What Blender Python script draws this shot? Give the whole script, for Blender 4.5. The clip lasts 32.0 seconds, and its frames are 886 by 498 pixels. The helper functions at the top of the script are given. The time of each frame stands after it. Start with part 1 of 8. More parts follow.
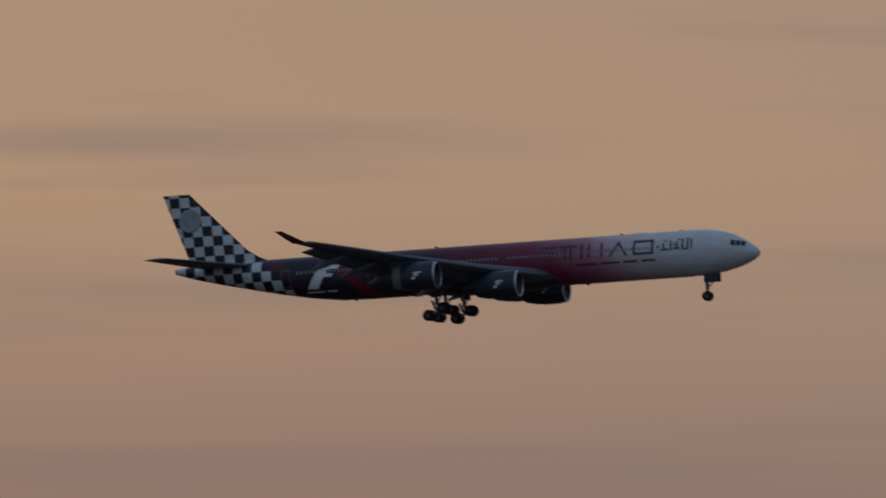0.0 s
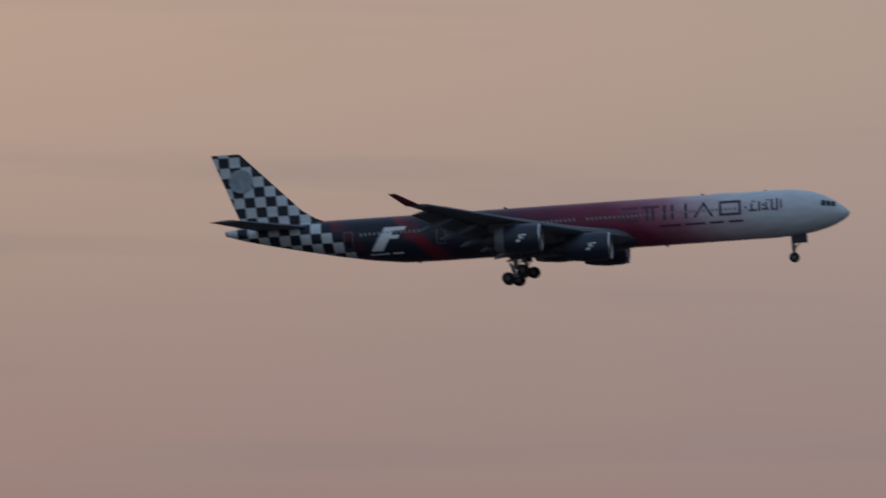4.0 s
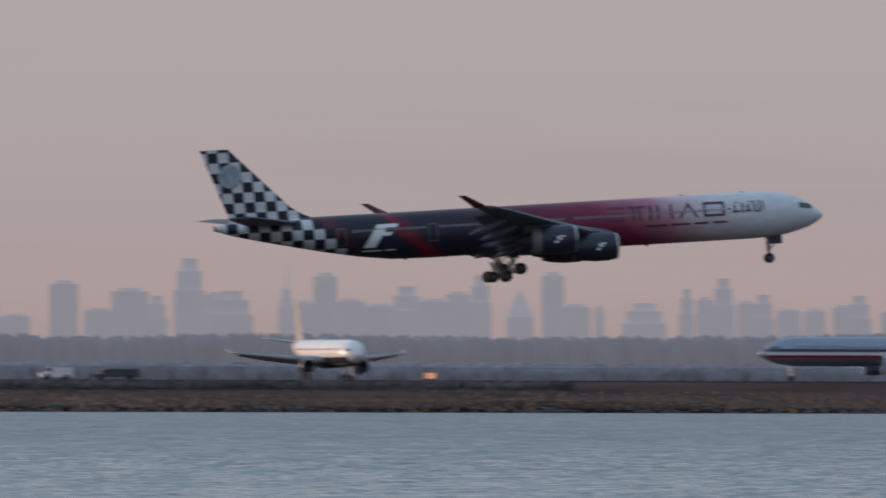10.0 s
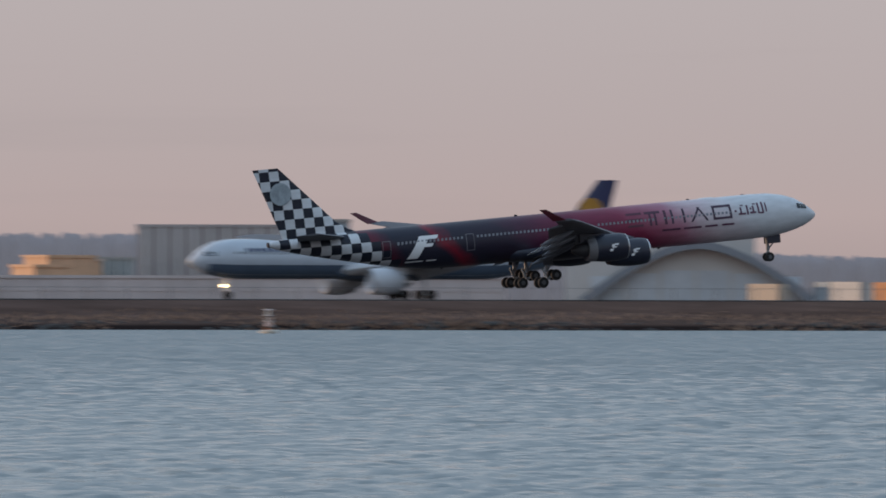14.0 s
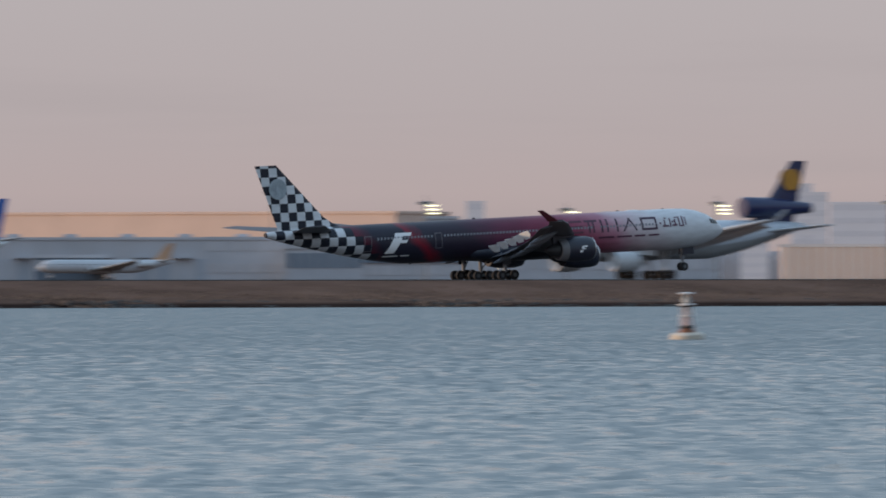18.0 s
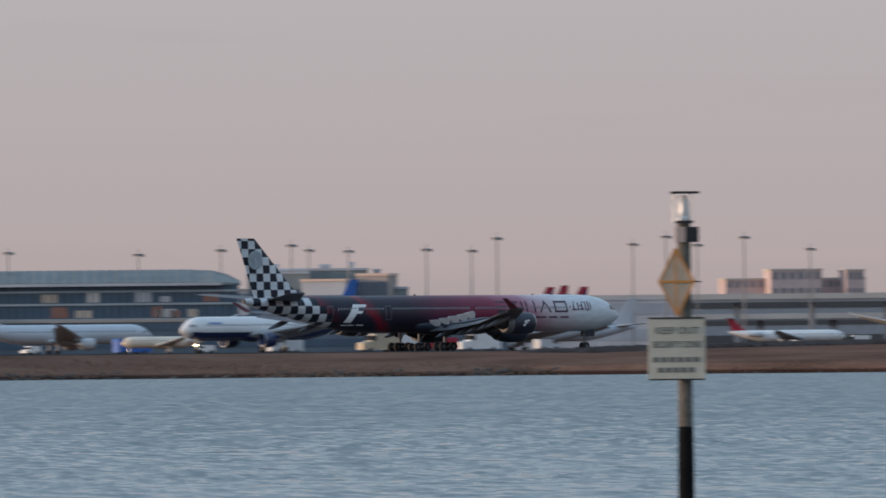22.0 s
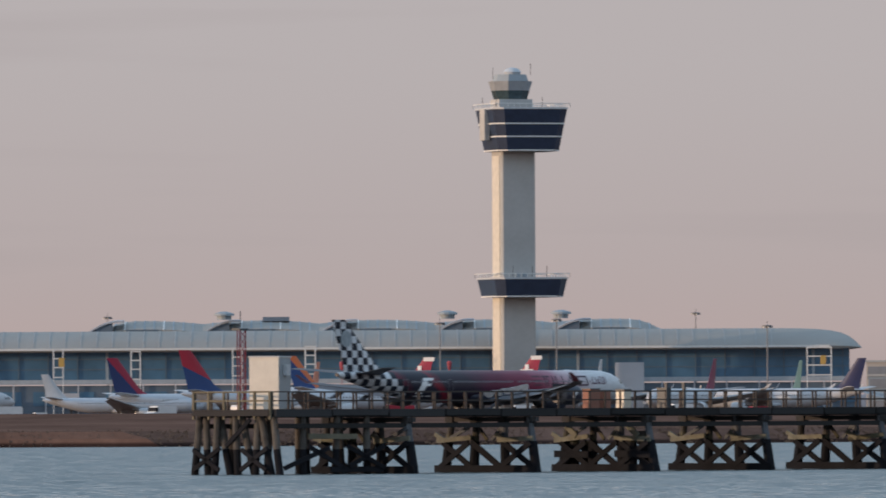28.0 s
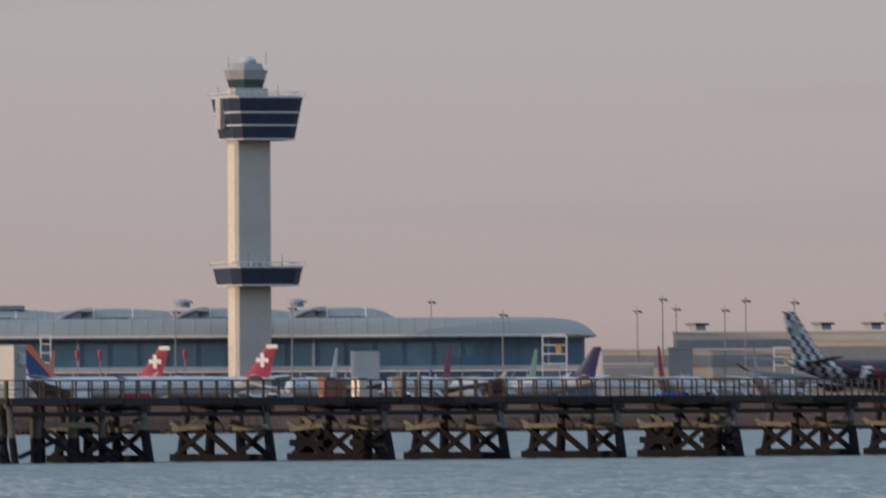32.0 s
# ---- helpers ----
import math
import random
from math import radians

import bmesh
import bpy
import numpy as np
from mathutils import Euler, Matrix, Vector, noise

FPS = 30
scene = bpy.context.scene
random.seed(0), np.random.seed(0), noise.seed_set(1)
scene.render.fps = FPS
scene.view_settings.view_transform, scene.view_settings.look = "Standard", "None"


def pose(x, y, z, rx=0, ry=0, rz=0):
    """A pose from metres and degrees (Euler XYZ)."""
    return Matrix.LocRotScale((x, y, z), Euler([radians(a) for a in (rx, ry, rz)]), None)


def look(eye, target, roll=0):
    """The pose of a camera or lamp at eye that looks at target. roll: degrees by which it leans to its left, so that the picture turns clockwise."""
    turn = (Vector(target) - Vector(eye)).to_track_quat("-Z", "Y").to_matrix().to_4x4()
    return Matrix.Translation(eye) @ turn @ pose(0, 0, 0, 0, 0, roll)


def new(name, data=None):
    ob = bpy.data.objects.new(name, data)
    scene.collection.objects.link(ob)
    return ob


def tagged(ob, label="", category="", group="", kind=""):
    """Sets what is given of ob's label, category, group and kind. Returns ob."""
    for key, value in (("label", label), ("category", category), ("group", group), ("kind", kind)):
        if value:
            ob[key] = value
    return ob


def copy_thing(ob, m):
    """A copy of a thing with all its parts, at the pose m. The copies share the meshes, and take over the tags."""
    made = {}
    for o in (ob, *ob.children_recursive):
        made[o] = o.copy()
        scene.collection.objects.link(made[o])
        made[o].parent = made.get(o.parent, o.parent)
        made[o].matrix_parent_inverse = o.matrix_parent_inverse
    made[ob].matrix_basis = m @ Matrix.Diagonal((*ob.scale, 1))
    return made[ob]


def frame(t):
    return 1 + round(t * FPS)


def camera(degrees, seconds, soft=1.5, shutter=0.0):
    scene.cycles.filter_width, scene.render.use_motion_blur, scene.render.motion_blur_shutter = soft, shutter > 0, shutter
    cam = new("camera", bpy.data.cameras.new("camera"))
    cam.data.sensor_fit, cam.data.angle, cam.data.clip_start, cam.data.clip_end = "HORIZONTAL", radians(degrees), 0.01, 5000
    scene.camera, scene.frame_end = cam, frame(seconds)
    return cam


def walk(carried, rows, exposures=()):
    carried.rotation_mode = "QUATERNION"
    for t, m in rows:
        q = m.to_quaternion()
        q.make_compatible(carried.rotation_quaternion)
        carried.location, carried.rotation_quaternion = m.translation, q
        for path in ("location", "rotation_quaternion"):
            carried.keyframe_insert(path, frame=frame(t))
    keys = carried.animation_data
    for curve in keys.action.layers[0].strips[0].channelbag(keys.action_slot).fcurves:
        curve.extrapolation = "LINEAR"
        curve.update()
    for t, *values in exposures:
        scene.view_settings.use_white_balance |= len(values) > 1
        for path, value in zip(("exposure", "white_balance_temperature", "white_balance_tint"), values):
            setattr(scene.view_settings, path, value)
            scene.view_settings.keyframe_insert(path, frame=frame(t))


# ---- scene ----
EYE_Z = 3.36
cam = camera(4.444, 32.0, soft=1.7, shutter=0.6)

# seconds, heading from +y towards +x, tilt, lean
PATH = [
   (0.0, -19.399, 2.289, 0.10), (0.5, -17.988, 2.131, 0.10), (1.0, -17.229, 2.080, 0.10), (1.5, -15.697, 1.990, 0.10),
   (2.0, -14.110, 1.849, 0.11), (2.5, -12.369, 1.672, 0.11), (3.0, -11.160, 1.635, 0.11), (3.5, -10.021, 1.716, 0.11),
   (5.5, -2.999, 1.014, 0.12), (6.0, -1.850, 1.176, 0.12), (6.2, -1.326, 1.231, 0.12), (6.4, -0.753, 1.223, 0.12),
   (6.5, -0.312, 1.230, 0.12), (6.6, 0.243, 1.191, 0.12), (6.8, 1.085, 1.106, 0.12), (7.0, 1.691, 0.896, 0.12),
   (7.2, 2.255, 0.764, 0.12), (7.3, 2.568, 0.774, 0.12), (7.4, 2.919, 0.766, 0.12), (7.5, 3.221, 0.796, 0.13),
   (7.6, 3.538, 0.796, 0.13), (7.8, 4.260, 0.796, 0.13), (8.0, 4.955, 0.766, 0.13), (8.2, 5.440, 0.656, 0.14),
   (8.3, 5.376, 0.609, 0.14), (8.4, 5.483, 0.540, 0.14), (8.5, 5.657, 0.525, 0.14), (8.6, 5.874, 0.509, 0.14),
   (8.8, 6.381, 0.564, 0.14), (9.0, 7.145, 0.612, 0.15), (9.2, 8.129, 0.660, 0.15), (9.4, 8.922, 0.679, 0.15),
   (9.5, 9.135, 0.665, 0.16), (9.6, 9.176, 0.663, 0.16), (9.8, 9.430, 0.664, 0.16), (10.0, 9.795, 0.670, 0.16),
   (10.2, 10.224, 0.646, 0.16), (10.3, 10.534, 0.637, 0.16), (10.4, 10.940, 0.626, 0.16), (10.5, 11.389, 0.643, 0.17),
   (10.6, 11.842, 0.575, 0.17), (10.8, 12.603, 0.478, 0.17), (11.0, 13.113, 0.469, 0.18), (11.2, 13.411, 0.413, 0.18),
   (11.5, 14.043, 0.390, 0.18), (12.0, 15.318, 0.381, 0.19), (12.4, 16.555, 0.349, 0.19), (12.5, 16.827, 0.364, 0.19),
   (12.8, 17.570, 0.366, 0.20), (13.0, 18.032, 0.349, 0.20), (13.3, 18.818, 0.340, 0.18), (13.5, 19.488, 0.299, 0.17),
   (14.0, 20.988, 0.264, 0.14), (14.2, 21.460, 0.233, 0.13), (14.5, 22.133, 0.186, 0.12), (15.0, 23.603, 0.254, 0.09),
   (15.5, 25.010, 0.294, 0.06), (17.5, 29.886, 0.260, -0.03), (17.7, 30.415, 0.186, -0.04), (17.9, 30.947, 0.161, -0.05),
   (18.0, 31.208, 0.162, -0.06), (18.2, 31.699, 0.179, -0.06), (18.3, 31.965, 0.212, -0.07), (18.5, 32.432, 0.271, -0.11),
   (19.0, 33.556, 0.294, -0.22), (19.5, 34.458, 0.348, -0.36), (20.0, 35.345, 0.421, -0.47), (20.2, 35.752, 0.427, -0.48),
   (20.5, 36.386, 0.532, -0.50), (21.0, 37.155, 0.506, -0.53), (21.4, 37.895, 0.458, -0.54), (21.5, 38.186, 0.446, -0.55),
   (21.6, 38.421, 0.442, -0.55), (22.0, 39.278, 0.519, -0.56), (22.4, 39.628, 0.456, -0.47), (22.5, 39.733, 0.416, -0.45),
   (23.0, 40.612, 0.231, -0.28), (23.5, 41.584, 0.326, -0.22), (24.0, 42.094, 0.273, -0.23), (24.3, 42.603, 0.101, -0.23),
   (24.5, 43.022, 0.084, -0.24), (26.5, 45.015, 0.654, -0.27), (26.6, 45.112, 0.669, -0.27), (27.0, 45.878, 0.659, -0.28),
   (27.5, 46.581, 0.762, -0.29), (28.0, 46.820, 0.862, -0.30), (28.5, 47.140, 0.735, -0.30), (28.6, 47.208, 0.728, -0.30),
   (29.0, 47.387, 0.768, -0.30), (29.3, 47.535, 0.817, -0.30), (29.5, 47.682, 0.819, -0.30), (29.6, 47.814, 0.757, -0.30),
   (30.0, 48.233, 0.712, -0.30), (30.2, 48.356, 0.734, -0.30), (30.5, 48.281, 0.826, -0.30), (30.8, 48.270, 0.795, -0.30), (31.0, 48.256, 0.718, -0.30),
   (31.5, 48.295, 0.610, -0.30), (32.0, 48.147, 0.799, -0.30),
]


def sight(az, el, lean):
    a, e = radians(az), radians(el)
    return look((0, 0, EYE_Z), (1000 * math.sin(a), 1000 * math.cos(a), EYE_Z + 1000 * math.tan(e)), lean)


walk(cam, [(t, sight(az, el, lean)) for t, az, el, lean in PATH],
     exposures=[(0.0, -1.2, 6200, 12), (2.0, -0.93, 6100, 13), (3.5, -0.77, 6100, 12), (5.5, -0.57, 6080, 12), (7.5, -0.47, 6080, 12), (9.0, -0.22, 6500, 15),
                (11.5, -0.03, 6520, 12), (13.0, 0.06, 6520, 12), (17.5, 0.08, 6350, 10), (21.0, 0.08, 6270, 9), (24.5, 0.06, 6290, 9), (27.0, 0.06, 6460, 10), (30.0, 0.0, 6430, 9), (32.0, -0.06, 6430, 9)])

# ---- sky and sun ----
SUN_AZ, SUN_EL = -58.0, 4.0


def sky():
    world = bpy.data.worlds.new("dusk_sky")
    scene.world = world
    world.use_nodes = True
    nt = world.node_tree
    nt.nodes.clear()
    N, L = nt.nodes.new, nt.links.new
    out, bg = N("ShaderNodeOutputWorld"), N("ShaderNodeBackground")
    L(bg.outputs[0], out.inputs[0])
    tc = N("ShaderNodeTexCoord")
    sep = N("ShaderNodeSeparateXYZ")
    L(tc.outputs["Generated"], sep.inputs[0])
    # height bands of the hazy dusk sky
    ramp = N("ShaderNodeValToRGB")
    cr = ramp.color_ramp
    stops = [(0.0, (0.34, 0.28, 0.275)), (0.006, (0.445, 0.357, 0.345)), (0.014, (0.44, 0.376, 0.37)), (0.030, (0.458, 0.414, 0.412)),
             (0.06, (0.462, 0.43, 0.436)), (0.16, (0.46, 0.51, 0.565)), (0.5, (0.42, 0.55, 0.69)), (1.0, (0.35, 0.51, 0.71))]
    while len(cr.elements) < len(stops):
        cr.elements.new(0.5)
    for e, (p, c) in zip(cr.elements, stops):
        e.position, e.color = p, (*c, 1)
    L(sep.outputs["Z"], ramp.inputs[0])
    # warm side towards the setting sun
    sx, sy = math.sin(radians(SUN_AZ)), math.cos(radians(SUN_AZ))
    mx = N("ShaderNodeMath"); mx.operation = "MULTIPLY"; mx.inputs[1].default_value = sx
    my = N("ShaderNodeMath"); my.operation = "MULTIPLY"; my.inputs[1].default_value = sy
    L(sep.outputs["X"], mx.inputs[0]); L(sep.outputs["Y"], my.inputs[0])
    ad = N("ShaderNodeMath"); L(mx.outputs[0], ad.inputs[0]); L(my.outputs[0], ad.inputs[1])
    mr = N("ShaderNodeMapRange")
    for k, v in zip(("From Min", "From Max", "To Min", "To Max"), (0.45, 0.80, 0.0, 1.0)):
        mr.inputs[k].default_value = v
    L(ad.outputs[0], mr.inputs[0])
    low = N("ShaderNodeMapRange")
    for k, v in zip(("From Min", "From Max", "To Min", "To Max"), (0.0, 0.35, 0.95, 0.0)):
        low.inputs[k].default_value = v
    L(sep.outputs["Z"], low.inputs[0])
    wf = N("ShaderNodeMath"); wf.operation = "MULTIPLY"
    L(mr.outputs[0], wf.inputs[0]); L(low.outputs[0], wf.inputs[1])
    warm = N("ShaderNodeMix"); warm.data_type = "RGBA"
    glow = N("ShaderNodeValToRGB")
    for e, (p, c) in zip([glow.color_ramp.elements[0], glow.color_ramp.elements[1], glow.color_ramp.elements.new(0.02), glow.color_ramp.elements.new(0.045)],
                         ((0.0, (0.62, 0.365, 0.275)), (0.09, (1.42, 0.86, 0.45)), (0.02, (0.72, 0.445, 0.305)), (0.045, (1.10, 0.675, 0.38)))):
        e.position, e.color = p, (*c, 1)
    L(sep.outputs["Z"], glow.inputs[0]); L(glow.outputs[0], warm.inputs["B"])
    L(wf.outputs[0], warm.inputs["Factor"]); L(ramp.outputs[0], warm.inputs["A"])
    # thin streaks of cloud
    mp = N("ShaderNodeMapping"); mp.inputs["Scale"].default_value = (9, 9, 150)
    L(tc.outputs["Generated"], mp.inputs[0])
    ns = N("ShaderNodeTexNoise")
    ns.inputs["Scale"].default_value, ns.inputs["Detail"].default_value, ns.inputs["Roughness"].default_value = 1.0, 4, 0.5
    L(mp.outputs[0], ns.inputs["Vector"])
    cl = N("ShaderNodeMapRange")
    for k, v in zip(("From Min", "From Max", "To Min", "To Max"), (0.53, 0.76, 0.0, 0.36)):
        cl.inputs[k].default_value = v
    L(ns.outputs["Fac"], cl.inputs[0])
    streak = N("ShaderNodeMix"); streak.data_type = "RGBA"
    streak.inputs["B"].default_value = (0.36, 0.315, 0.315, 1)
    L(cl.outputs[0], streak.inputs["Factor"]); L(warm.outputs["Result"], streak.inputs["A"])
    # clear sky overhead
    nish = N("ShaderNodeTexSky")
    nish.sky_type, nish.sun_disc, nish.sun_elevation, nish.sun_rotation = "NISHITA", False, radians(SUN_EL), radians(SUN_AZ)
    sc = N("ShaderNodeMix"); sc.data_type, sc.blend_type = "RGBA", "ADD"
    dim = N("ShaderNodeVectorMath"); dim.operation = "SCALE"; dim.inputs["Scale"].default_value = 0.1
    L(nish.outputs[0], dim.inputs[0])
    up = N("ShaderNodeMapRange")
    for k, v in zip(("From Min", "From Max", "To Min", "To Max"), (0.12, 0.5, 0.0, 1.0)):
        up.inputs[k].default_value = v
    L(sep.outputs["Z"], up.inputs[0])
    L(up.outputs[0], sc.inputs["Factor"]); L(streak.outputs["Result"], sc.inputs["A"]); L(dim.outputs[0], sc.inputs["B"])
    # the sky opposite the sunset is dimmer
    east = N("ShaderNodeMapRange")
    for k, v in zip(("From Min", "From Max", "To Min", "To Max"), (-1.0, -0.42, 0.68, 1.0)):
        east.inputs[k].default_value = v
    L(ad.outputs[0], east.inputs[0])
    fall = N("ShaderNodeVectorMath"); fall.operation = "SCALE"
    L(sc.outputs["Result"], fall.inputs[0]); L(east.outputs[0], fall.inputs["Scale"])
    L(fall.outputs[0], bg.inputs[0])
    bg.inputs[1].default_value = 1.0
    sun = bpy.data.lights.new("sun", "SUN")
    sun.energy, sun.angle, sun.color = 2.7, radians(0.8), (1.0, 0.68, 0.45)
    a, e = radians(SUN_AZ), radians(SUN_EL)
    d = Vector((math.sin(a) * math.cos(e), math.cos(a) * math.cos(e), math.sin(e)))
    new("sun", sun).matrix_world = look(d * 100, (0, 0, 0))


sky()


# ---- materials ----
MATS = {}


def surface(name, colour, rough=0.6, metal=0.0, vary=0.12, scale=0.6, bump=0.0, fine=6.0, glow=0.0, glow_colour=None, coat=0.0):
    """A plain surface with uneven tone at two scales, in metres."""
    if name in MATS:
        return MATS[name]
    m = bpy.data.materials.new(name)
    MATS[name] = m
    m.use_nodes = True
    nt = m.node_tree
    b = nt.nodes["Principled BSDF"]
    N, L = nt.nodes.new, nt.links.new
    tc = N("ShaderNodeTexCoord")
    n1, n2 = N("ShaderNodeTexNoise"), N("ShaderNodeTexNoise")
    n1.inputs["Scale"].default_value, n1.inputs["Detail"].default_value = scale, 3
    n2.inputs["Scale"].default_value, n2.inputs["Detail"].default_value = fine, 2
    L(tc.outputs["Object"], n1.inputs["Vector"]); L(tc.outputs["Object"], n2.inputs["Vector"])
    mean = N("ShaderNodeMath"); mean.operation = "MULTIPLY_ADD"
    mean.inputs[1].default_value = 0.35
    L(n2.outputs["Fac"], mean.inputs[0]); L(n1.outputs["Fac"], mean.inputs[2])
    mr = N("ShaderNodeMapRange")
    for k, v in zip(("From Min", "From Max", "To Min", "To Max"), (0.40, 0.95, 1 - vary, 1 + vary)):
        mr.inputs[k].default_value = v
    L(mean.outputs[0], mr.inputs[0])
    info = N("ShaderNodeObjectInfo")
    rnd = N("ShaderNodeMapRange")
    for k, v in zip(("From Min", "From Max", "To Min", "To Max"), (0, 1, 1 - vary * 0.4, 1 + vary * 0.4)):
        rnd.inputs[k].default_value = v
    L(info.outputs["Random"], rnd.inputs[0])
    k2 = N("ShaderNodeMath"); k2.operation = "MULTIPLY"
    L(mr.outputs[0], k2.inputs[0]); L(rnd.outputs[0], k2.inputs[1])
    vm = N("ShaderNodeVectorMath"); vm.operation = "SCALE"
    vm.inputs[0].default_value = colour
    L(k2.outputs[0], vm.inputs["Scale"])
    L(vm.outputs[0], b.inputs["Base Color"])
    b.inputs["Roughness"].default_value, b.inputs["Metallic"].default_value = rough, metal
    if coat:
        b.inputs["Coat Weight"].default_value, b.inputs["Coat Roughness"].default_value = coat, 0.12
    if bump:
        bp = N("ShaderNodeBump"); bp.inputs["Strength"].default_value, bp.inputs["Distance"].default_value = bump, 0.3
        L(mean.outputs[0], bp.inputs["Height"]); L(bp.outputs[0], b.inputs["Normal"])
    if glow:
        b.inputs["Emission Color"].default_value = (*(glow_colour or colour), 1)
        b.inputs["Emission Strength"].default_value = glow
    return m


def lamp_glow(name, colour, strength):
    return surface(name, colour, glow=strength, glow_colour=colour)


def race_livery():
    """White nose fading through red to black, chequered tail."""
    m = bpy.data.materials.new("race_livery")
    m.use_nodes = True
    nt = m.node_tree
    b = nt.nodes["Principled BSDF"]
    N, L = nt.nodes.new, nt.links.new

    def math_node(op, a, c=None):
        n = N("ShaderNodeMath"); n.operation = op
        for i, v in enumerate((a, c)):
            if v is None:
                continue
            if isinstance(v, (int, float)):
                n.inputs[i].default_value = v
            else:
                L(v, n.inputs[i])
        return n.outputs[0]
    tc = N("ShaderNodeTexCoord")
    sep = N("ShaderNodeSeparateXYZ"); L(tc.outputs["Object"], sep.inputs[0])
    x, z = sep.outputs["X"], sep.outputs["Z"]
    ns = N("ShaderNodeTexNoise"); ns.inputs["Scale"].default_value, ns.inputs["Detail"].default_value = 0.25, 3
    L(tc.outputs["Object"], ns.inputs["Vector"])
    aft = math_node("MULTIPLY", x, -1)
    wob = math_node("MULTIPLY", math_node("SUBTRACT", ns.outputs["Fac"], 0.5), 5.0)
    lean = math_node("MULTIPLY", math_node("SUBTRACT", z, 5.8), -0.9)
    pos = math_node("ADD", math_node("ADD", aft, wob), lean)
    ramp = N("ShaderNodeValToRGB")
    cr = ramp.color_ramp
    stops = [(0, (0.65, 0.68, 0.71)), (10, (0.63, 0.65, 0.68)), (15.5, (0.60, 0.50, 0.53)), (20, (0.38, 0.16, 0.22)), (26, (0.21, 0.024, 0.062)),
             (33, (0.135, 0.012, 0.042)), (38.5, (0.085, 0.013, 0.040)), (43, (0.026, 0.016, 0.032)), (49.2, (0.020, 0.018, 0.034)), (50.7, (0.22, 0.010, 0.026)),
             (52.2, (0.019, 0.018, 0.034)), (57.5, (0.017, 0.019, 0.036)), (60.3, (0.12, 0.012, 0.030)), (62, (0.07, 0.012, 0.026)), (75, (0.1, 0.01, 0.02))]
    while len(cr.elements) < len(stops):
        cr.elements.new(0.5)
    for e, (p, c) in zip(cr.elements, stops):
        e.position, e.color = p / 75, (*c, 1)
    L(math_node("DIVIDE", pos, 75), ramp.inputs[0])
    # chequers, 1.25 m
    u = math_node("FLOOR", math_node("DIVIDE", math_node("ADD", aft, math_node("MULTIPLY", z, -0.06)), 1.27))
    v = math_node("FLOOR", math_node("DIVIDE", math_node("ADD", z, 0.25), 1.22))
    par = math_node("FRACT", math_node("MULTIPLY", math_node("ADD", u, v), 0.5))
    odd = math_node("GREATER_THAN", math_node("ABSOLUTE", par), 0.25)
    chk = N("ShaderNodeMix"); chk.data_type = "RGBA"
    chk.inputs["A"].default_value, chk.inputs["B"].default_value = (0.012, 0.016, 0.03, 1), (0.64, 0.67, 0.70, 1)
    L(odd, chk.inputs["Factor"])
    # stepped edge of the chequered field
    edge = math_node("SUBTRACT", math_node("MULTIPLY", u, 1.27), math_node("MULTIPLY", math_node("SUBTRACT", math_node("MULTIPLY", v, 1.22), 3.0), 1.0))
    tail = math_node("GREATER_THAN", edge, 55.8)
    mix = N("ShaderNodeMix"); mix.data_type = "RGBA"
    L(tail, mix.inputs["Factor"]); L(ramp.outputs[0], mix.inputs["A"]); L(chk.outputs["Result"], mix.inputs["B"])
    n2 = N("ShaderNodeTexNoise"); n2.inputs["Scale"].default_value, n2.inputs["Detail"].default_value = 1.6, 4
    mp = N("ShaderNodeMapping"); mp.inputs["Scale"].default_value = (0.25, 1, 1)
    L(tc.outputs["Object"], mp.inputs[0]); L(mp.outputs[0], n2.inputs["Vector"])
    dirt = N("ShaderNodeMapRange")
    for k, vv in zip(("From Min", "From Max", "To Min", "To Max"), (0.3, 0.7, 0.86, 1.06)):
        dirt.inputs[k].default_value = vv
    L(n2.outputs["Fac"], dirt.inputs[0])
    vm = N("ShaderNodeVectorMath"); vm.operation = "SCALE"
    L(mix.outputs["Result"], vm.inputs[0]); L(dirt.outputs[0], vm.inputs["Scale"])
    L(vm.outputs[0], b.inputs["Base Color"])
    b.inputs["Roughness"].default_value = 0.42
    b.inputs["Specular IOR Level"].default_value = 0.35
    return m


def two_tone(name, first, second, slope, offset):
    """Paint in two colours, parted by a slanting line along the fuselage."""
    m = surface(name, first, 0.4)
    nt = m.node_tree
    N, L = nt.nodes.new, nt.links.new
    tc, sep = N("ShaderNodeTexCoord"), N("ShaderNodeSeparateXYZ")
    L(tc.outputs["Object"], sep.inputs[0])
    k = N("ShaderNodeMath"); k.operation = "MULTIPLY_ADD"; k.inputs[1].default_value = slope
    L(sep.outputs["Z"], k.inputs[0]); L(sep.outputs["X"], k.inputs[2])
    g = N("ShaderNodeMath"); g.operation = "GREATER_THAN"; g.inputs[1].default_value = offset
    L(k.outputs[0], g.inputs[0])
    mx = N("ShaderNodeMix"); mx.data_type = "RGBA"
    mx.inputs["A"].default_value, mx.inputs["B"].default_value = (*first, 1), (*second, 1)
    L(g.outputs[0], mx.inputs["Factor"]); L(mx.outputs["Result"], nt.nodes["Principled BSDF"].inputs["Base Color"])
    return m


